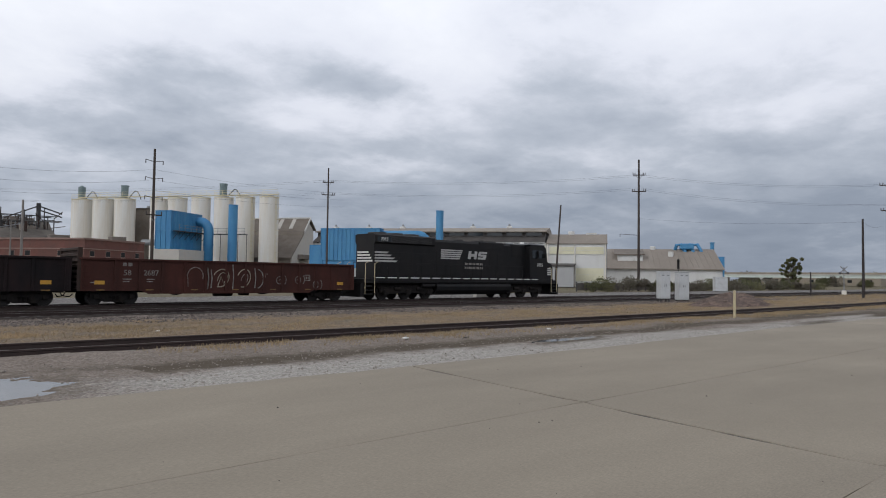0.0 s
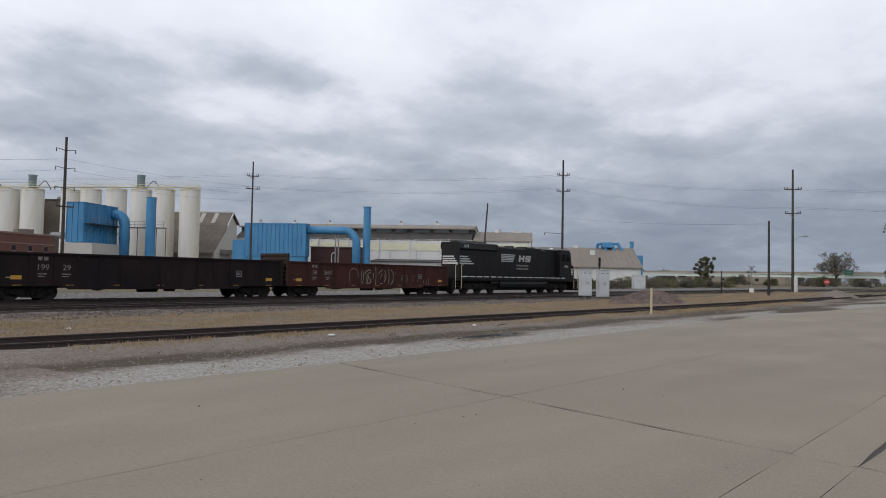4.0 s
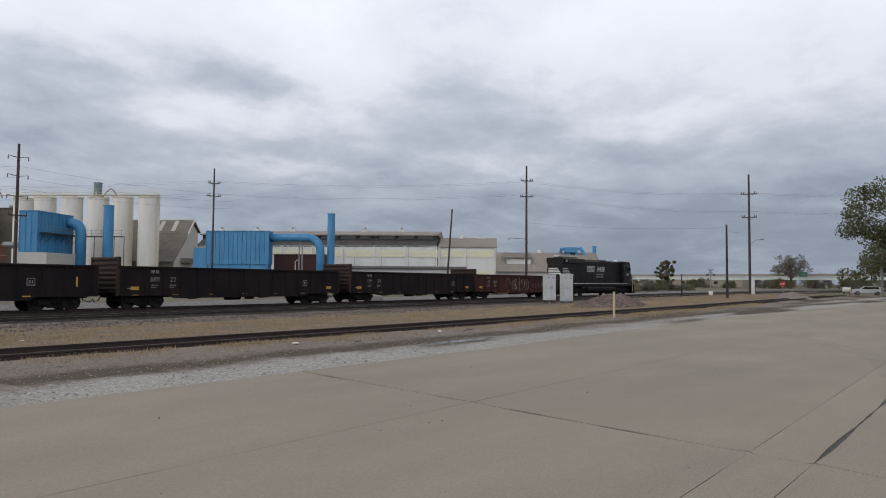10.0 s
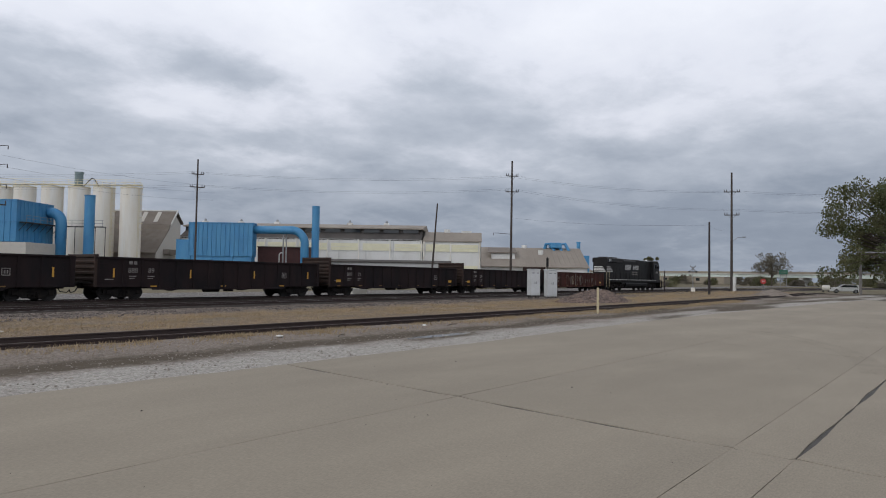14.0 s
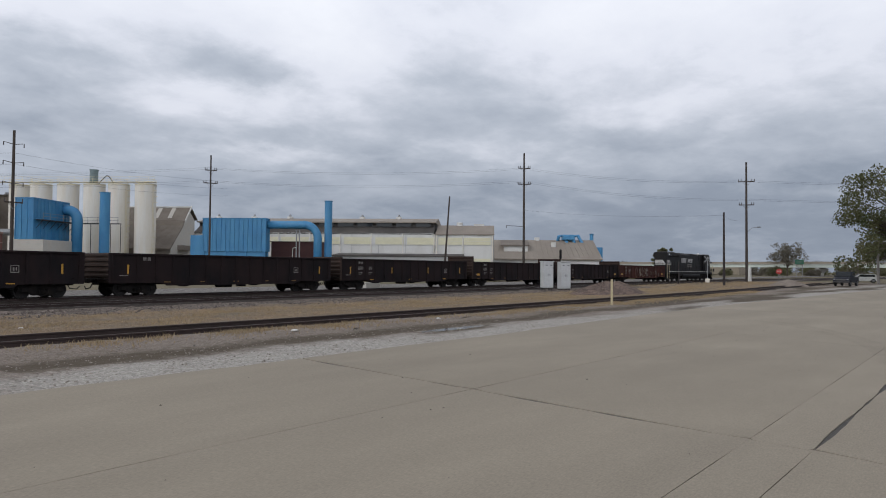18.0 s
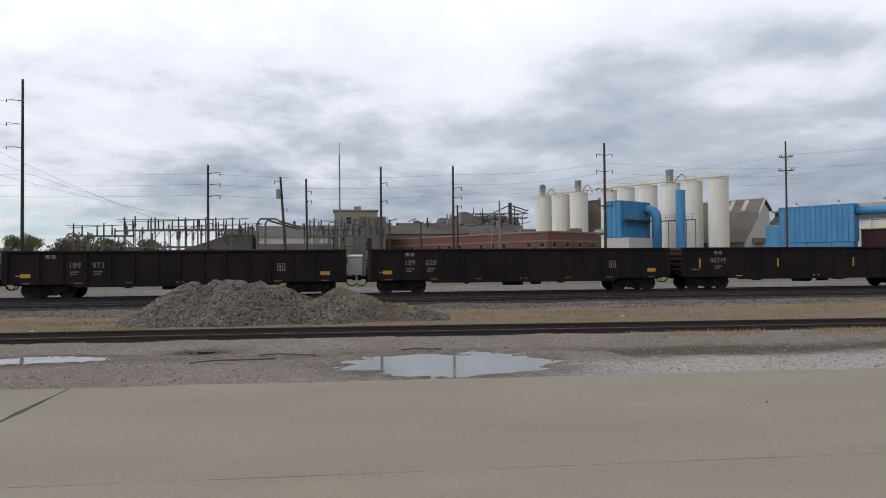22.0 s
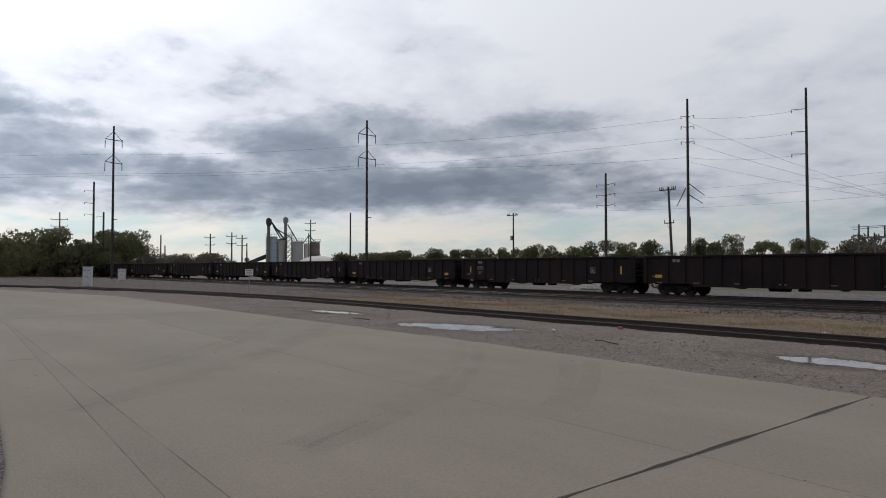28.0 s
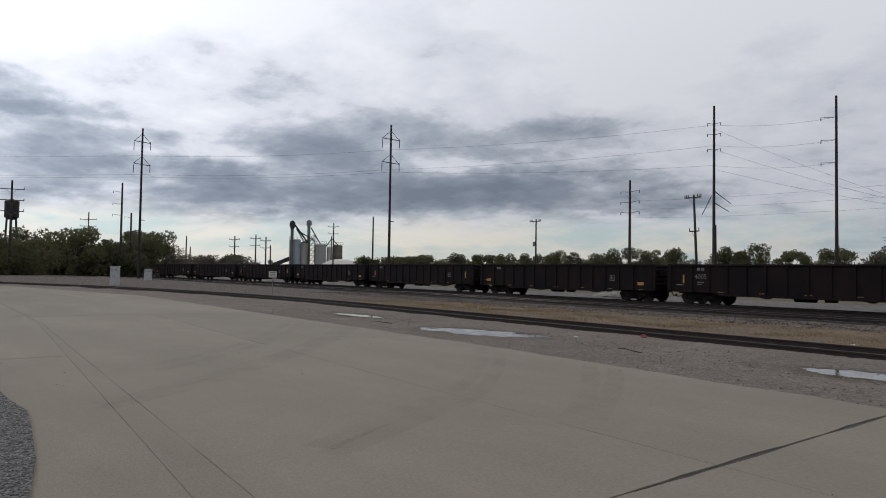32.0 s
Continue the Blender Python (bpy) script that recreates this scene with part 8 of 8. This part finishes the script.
def crossing_signal(x, y, turn):
    g = thing("crossing_signal", "white crossing signal with crossbuck and lamps", "signal", "crossing signals", (x, y, 0), turn)
    part("mast", tb((0, 0, 0), (0, 0, 3.9), 0.06, seg=8), "galv", g)
    for s in (-1, 1):
        part("crossbuck_board", box(bmesh.new(), -0.6, 0.6, -0.04, 0.0, -0.07, 0.07, m=Matrix.Translation((0, -0.1, 3.5)) @ pose(0, 0, 0, 0, 45 * s, 0)), "galv", g)
        part("lamp_hood", tb((s * 0.5, -0.25, 3.0), (s * 0.5, 0, 3.0), 0.15, seg=14), "dark_steel", g)
    part("lamp_bar", bx(-0.6, 0.6, -0.04, 0.02, 2.95, 3.05), "dark_steel", g)
    part("base", bx(-0.3, 0.3, -0.3, 0.3, 0, 0.6, bevel=0.04), "silo", g)


crossing_signal(106.5, 29.2, -75)
g = thing("street_sign", "green street name sign on posts under the overpass", "sign", at=(250, 39.6, 0), turn=-80)
for x in (-0.9, 0.9):
    part("post", tb((x, 0, 0), (x, 0, 4.4), 0.08, seg=8), "galv", g)
part("plate", bx(-1.3, 1.3, -0.1, -0.05, 4.2, 5.7), "green_sign", g)
part("text_bar", bx(-0.7, 0.7, -0.12, -0.105, 4.9, 5.0), "stencil", g)
g = thing("signal_gantry", "grey timber frame gantry beside the tree", "gantry", at=(121.5, 8.6, 0), turn=-85)
part("post", tb((0, 0, 0), (0, 0, 6.6), 0.20, 0.16, seg=10), "pale_wood", g)
part("post", tb((4.6, 0, 0), (4.6, 0, 6.6), 0.20, 0.16, seg=10), "pale_wood", g)
part("beam", bx(-0.3, 8.0, -0.1, 0.1, 6.3, 6.5), "galv", g)
part("beam", bx(-0.3, 8.0, -0.1, 0.1, 3.2, 3.4), "galv", g)


def parked_car(x, y, turn):
    g = thing("parked_car", "silver station wagon parked on the roadside grass", "car", at=(x, y, 0), turn=turn)
    prof = [(-2.25, 0.35), (-2.28, 0.8), (-2.1, 1.0), (-1.75, 1.42), (0.5, 1.48), (1.15, 1.02), (2.1, 0.88), (2.3, 0.6), (2.28, 0.35)]
    part("body", pr(prof, "y", -0.86, 0.86), "car_paint", g)
    for s in (-1, 1):
        part("side_window", pr([(-1.7, 1.0), (-1.55, 1.34), (0.4, 1.38), (0.9, 1.0)], "y", min(s * 0.86, s * 0.87), max(s * 0.86, s * 0.87)), "glass", g)
        for x_ in (-1.4, 1.42):
            w = part("wheel", tb((x_, s * 0.70, 0.33), (x_, s * 0.89, 0.33), 0.33, seg=18), "tyre", g)
            part("rim", tb((x_, s * 0.885, 0.33), (x_, s * 0.90, 0.33), 0.2, seg=14), "galv", w)
        part("headlight", bx(2.2, 2.31, min(s * 0.5, s * 0.8), max(s * 0.5, s * 0.8), 0.62, 0.78), "glass", g)
        part("mirror", bx(0.85, 1.0, min(s * 0.86, s * 1.02), max(s * 0.86, s * 1.02), 0.98, 1.12), "car_paint", g)
    part("windscreen", pr([(0.56, 1.46), (1.16, 1.04), (1.18, 1.05), (0.6, 1.47)], "y", -0.75, 0.75), "glass", g)


parked_car(133.5, 11.6, 100)
solid("asphalt_patch", pr([(-6.2, 0.78), (-7.4, 0.95), (-9.0, 1.08), (-9.75, 1.12), (-10.6, 1.02), (-12.4, 0.9), (-16, 0.4), (-16, -6), (-5.6, -6), (-5.9, -0.5)], "z", -0.05, 0.022), "asphalt", "coarse dark asphalt patch with a ragged edge on the apron", "asphalt patch", kind="structure")

slabs()


# ---- the pickup truck that turns in from the road ----
def pickup():
    g = thing("pickup_truck", "dark navy pickup truck with chrome grille turning in from the road", "pickup truck")
    prof = [(-2.62, 0.42), (-2.65, 1.08), (-0.62, 1.10), (-0.45, 1.72), (-0.25, 1.80), (0.62, 1.80), (0.85, 1.72), (1.28, 1.14), (2.35, 1.06), (2.58, 0.92), (2.62, 0.45)]
    part("body", pr(prof, "y", -0.88, 0.88), "navy", g)
    part("bed", bx(-2.5, -0.75, -0.74, 0.74, 1.085, 1.105), "tyre", g)
    part("grille", bx(2.60, 2.66, -0.55, 0.55, 0.66, 0.92, bevel=0.02), "dark_steel", g)
    part("grille_bar", bx(2.66, 2.68, -0.55, 0.55, 0.77, 0.81), "galv", g, "chrome grille bar")
    part("bumper", bx(2.58, 2.74, -0.88, 0.88, 0.42, 0.60, bevel=0.03), "dark_steel", g)
    part("rear_bumper", bx(-2.75, -2.63, -0.85, 0.85, 0.45, 0.62, bevel=0.03), "galv", g)
    part("windscreen", pr([(0.90, 1.71), (1.30, 1.16), (1.32, 1.17), (0.93, 1.72)], "y", -0.74, 0.74), "glass", g)
    wheels = []
    for s in (-1, 1):
        part("side_window", pr([(-0.42, 1.18), (-0.33, 1.66), (0.70, 1.68), (1.02, 1.18)], "y", min(s * 0.88, s * 0.89), max(s * 0.88, s * 0.89)), "glass", g)
        part("headlight", bx(2.56, 2.645, min(s * 0.60, s * 0.84), max(s * 0.60, s * 0.84), 0.76, 0.90, bevel=0.01), "galv", g)
        part("mirror", bx(0.95, 1.1, min(s * 0.88, s * 1.08), max(s * 0.88, s * 1.08), 1.15, 1.32, bevel=0.02), "navy", g)
        part("door_handle", bx(-0.2, -0.02, min(s * 0.88, s * 0.91), max(s * 0.88, s * 0.91), 1.02, 1.06), "galv", g)
        for x_ in (-1.62, 1.72):
            w = part("wheel", tb((0, s * -0.11, 0), (0, s * 0.11, 0), 0.37, seg=20), "tyre", g)
            w.matrix_basis = pose(x_, s * 0.80, 0.37)
            part("rim", tb((0, s * 0.105, 0), (0, s * 0.12, 0), 0.23, seg=16), "galv", w)
            for k in range(5):
                a = k * 1.2566
                part("spoke", tb((0.06 * math.cos(a), s * 0.125, 0.06 * math.sin(a)), (0.22 * math.cos(a), s * 0.125, 0.22 * math.sin(a)), 0.025, seg=5), "dark_steel", w)
            wheels.append((w, x_, s * 0.80))
    return g, wheels


PICKUP, PICKUP_WHEELS = pickup()
DRIVE = [(0.0, 130.0, -92.0, 92), (12.0, 124.0, -21.0, 98), (13.6, 121.0, -4.5, 105), (14.5, 118.2, 1.9, 122), (15.5, 115.3, 5.9, 138), (16.5, 111.6, 9.5, 147), (16.8, 109.5, 10.0, 152), (17.1, 107.5, 10.25, 158), (17.4, 105.0, 10.5, 163),
         (17.7, 102.4, 10.7, 168), (18.0, 99.9, 10.5, 174), (18.2, 97.9, 10.5, 178), (18.4, 96.0, 10.1, 181), (19.0, 90.0, 9.5, 188), (20.5, 76.0, 7.0, 194), (24.0, 46.0, -3.0, 199), (28.0, 14.0, -14.0, 197), (32.0, -16.0, -18.0, 185)]
g = thing("storage_tank", "small white tank standing on the roadside grass", "tank", at=(141.5, 15.4, 0), turn=90)
part("shell", tb((-0.6, 0, 0.75), (0.6, 0, 0.75), 0.5, seg=18), "silo", g)
for x in (-0.7, 0.7):
    part("saddle", bx(x * 0.6 - 0.1, x * 0.6 + 0.1, -0.35, 0.35, 0, 0.35), "dark_steel", g)
wire([(P3[0], P3[1], 11.8), (87.0, 21.9, 8.5), (122.0, 28.0, 10.6)], 0.5)


def scuff(pts, width):
    """A curved tyre mark on the concrete."""
    bm = bmesh.new()
    rows = []
    n = 40
    for i in range(n + 1):
        t = i / n
        a, b, c = (Vector((*p, 0)) for p in pts)
        p = a * (1 - t) ** 2 + b * 2 * t * (1 - t) + c * t * t
        d = ((b - a) * (1 - t) + (c - b) * t).normalized()
        s = Vector((-d.y, d.x, 0)) * width * 0.5
        rows.append((bm.verts.new((p.x - s.x, p.y - s.y, 0)), bm.verts.new((p.x + s.x, p.y + s.y, 0))))
    for u, v in zip(rows, rows[1:]):
        bm.faces.new((u[0], v[0], v[1], u[1]))
    solid("tyre_mark", bm, "scuff", "curved dark tyre mark on the concrete", "tyre mark", "tyre marks", at=(0, 0, 0.005), kind="structure")


stones("apron_grit", "ballast", "dark grit and scraps lying on the concrete apron", scatter(240, -26, 34, lambda x: 1.0, lambda x: edge_y(x) - 0.1, 0.003), 0.004, 0.02)
for k in range(2):
    o = k * 0.6
    scuff(((-12.4 + o, 10.35), (-9.9 + o * 0.7, 8.4), (-8.3 + o * 0.8, 6.4)), 0.26)
    scuff(((-9.2 + o, 10.35), (-7.2 + o * 0.7, 8.2), (-6.1 + o * 0.5, 6.5)), 0.30)
    scuff(((-23.0 + o * 1.5, 10.55), (-15.4 + o, 6.4), (-13.1 + o, 3.3)), 0.30)
    scuff(((-19.3 + o, 10.6), (-12.9 + o * 0.7, 6.0), (-9.8 + o * 0.5, 1.9)), 0.34)
    scuff(((-8.3 + o * 0.8, 6.4), (-7.3 + o * 0.6, 4.7), (-6.4 + o * 0.5, 3.2)), 0.36)
    scuff(((26.0, 5.4 - o), (21.5, 1.4 - o * 0.6), (15.5, 0.9 - o * 0.4)), 0.28)



# ---- what moves ----
def motions():
    for g, u in TRAIN:
        rows = []
        for k in range(17):
            t = k * 2.0
            x = u + SPEED * t
            y = far_y(x)
            turn = math.degrees(math.atan2(far_y(x + 2) - far_y(x - 2), 4.0))
            rows.append((t, pose(x, y, FAR_Z, 0, 0, turn)))
        walk(g, rows)
    walk(PICKUP, [(t, pose(x, y, 0, 0, 0, a)) for t, x, y, a in DRIVE])
    for w, x_, y_ in PICKUP_WHEELS:
        rows, run = [], 0.0
        for (t0, xa, ya, _), (t1, xb, yb, _) in zip(DRIVE, DRIVE[1:]):
            d_ = math.hypot(xb - xa, yb - ya)
            n_ = max(1, int(d_ / 0.37 / 1.2) + 1)
            for k in range(n_):
                rows.append((t0 + (t1 - t0) * k / n_, pose(x_, y_, 0.37, 0, math.degrees((run + d_ * k / n_) / 0.37) % 360.0, 0)))
            run += d_
        rows.append((32.0, pose(x_, y_, 0.37, 0, math.degrees(run / 0.37) % 360.0, 0)))
        walk(w, rows)
    step = 0.12
    n = int(32.0 / step) + 1
    for w, q in ROLLING:
        rows = []
        for k in range(n + 1):
            t = min(32.0, k * step)
            rows.append((t, pose(q, 0, WHEEL_R, 0, math.degrees(SPEED * t / WHEEL_R) % 360.0, 0)))
        walk(w, rows)


motions()
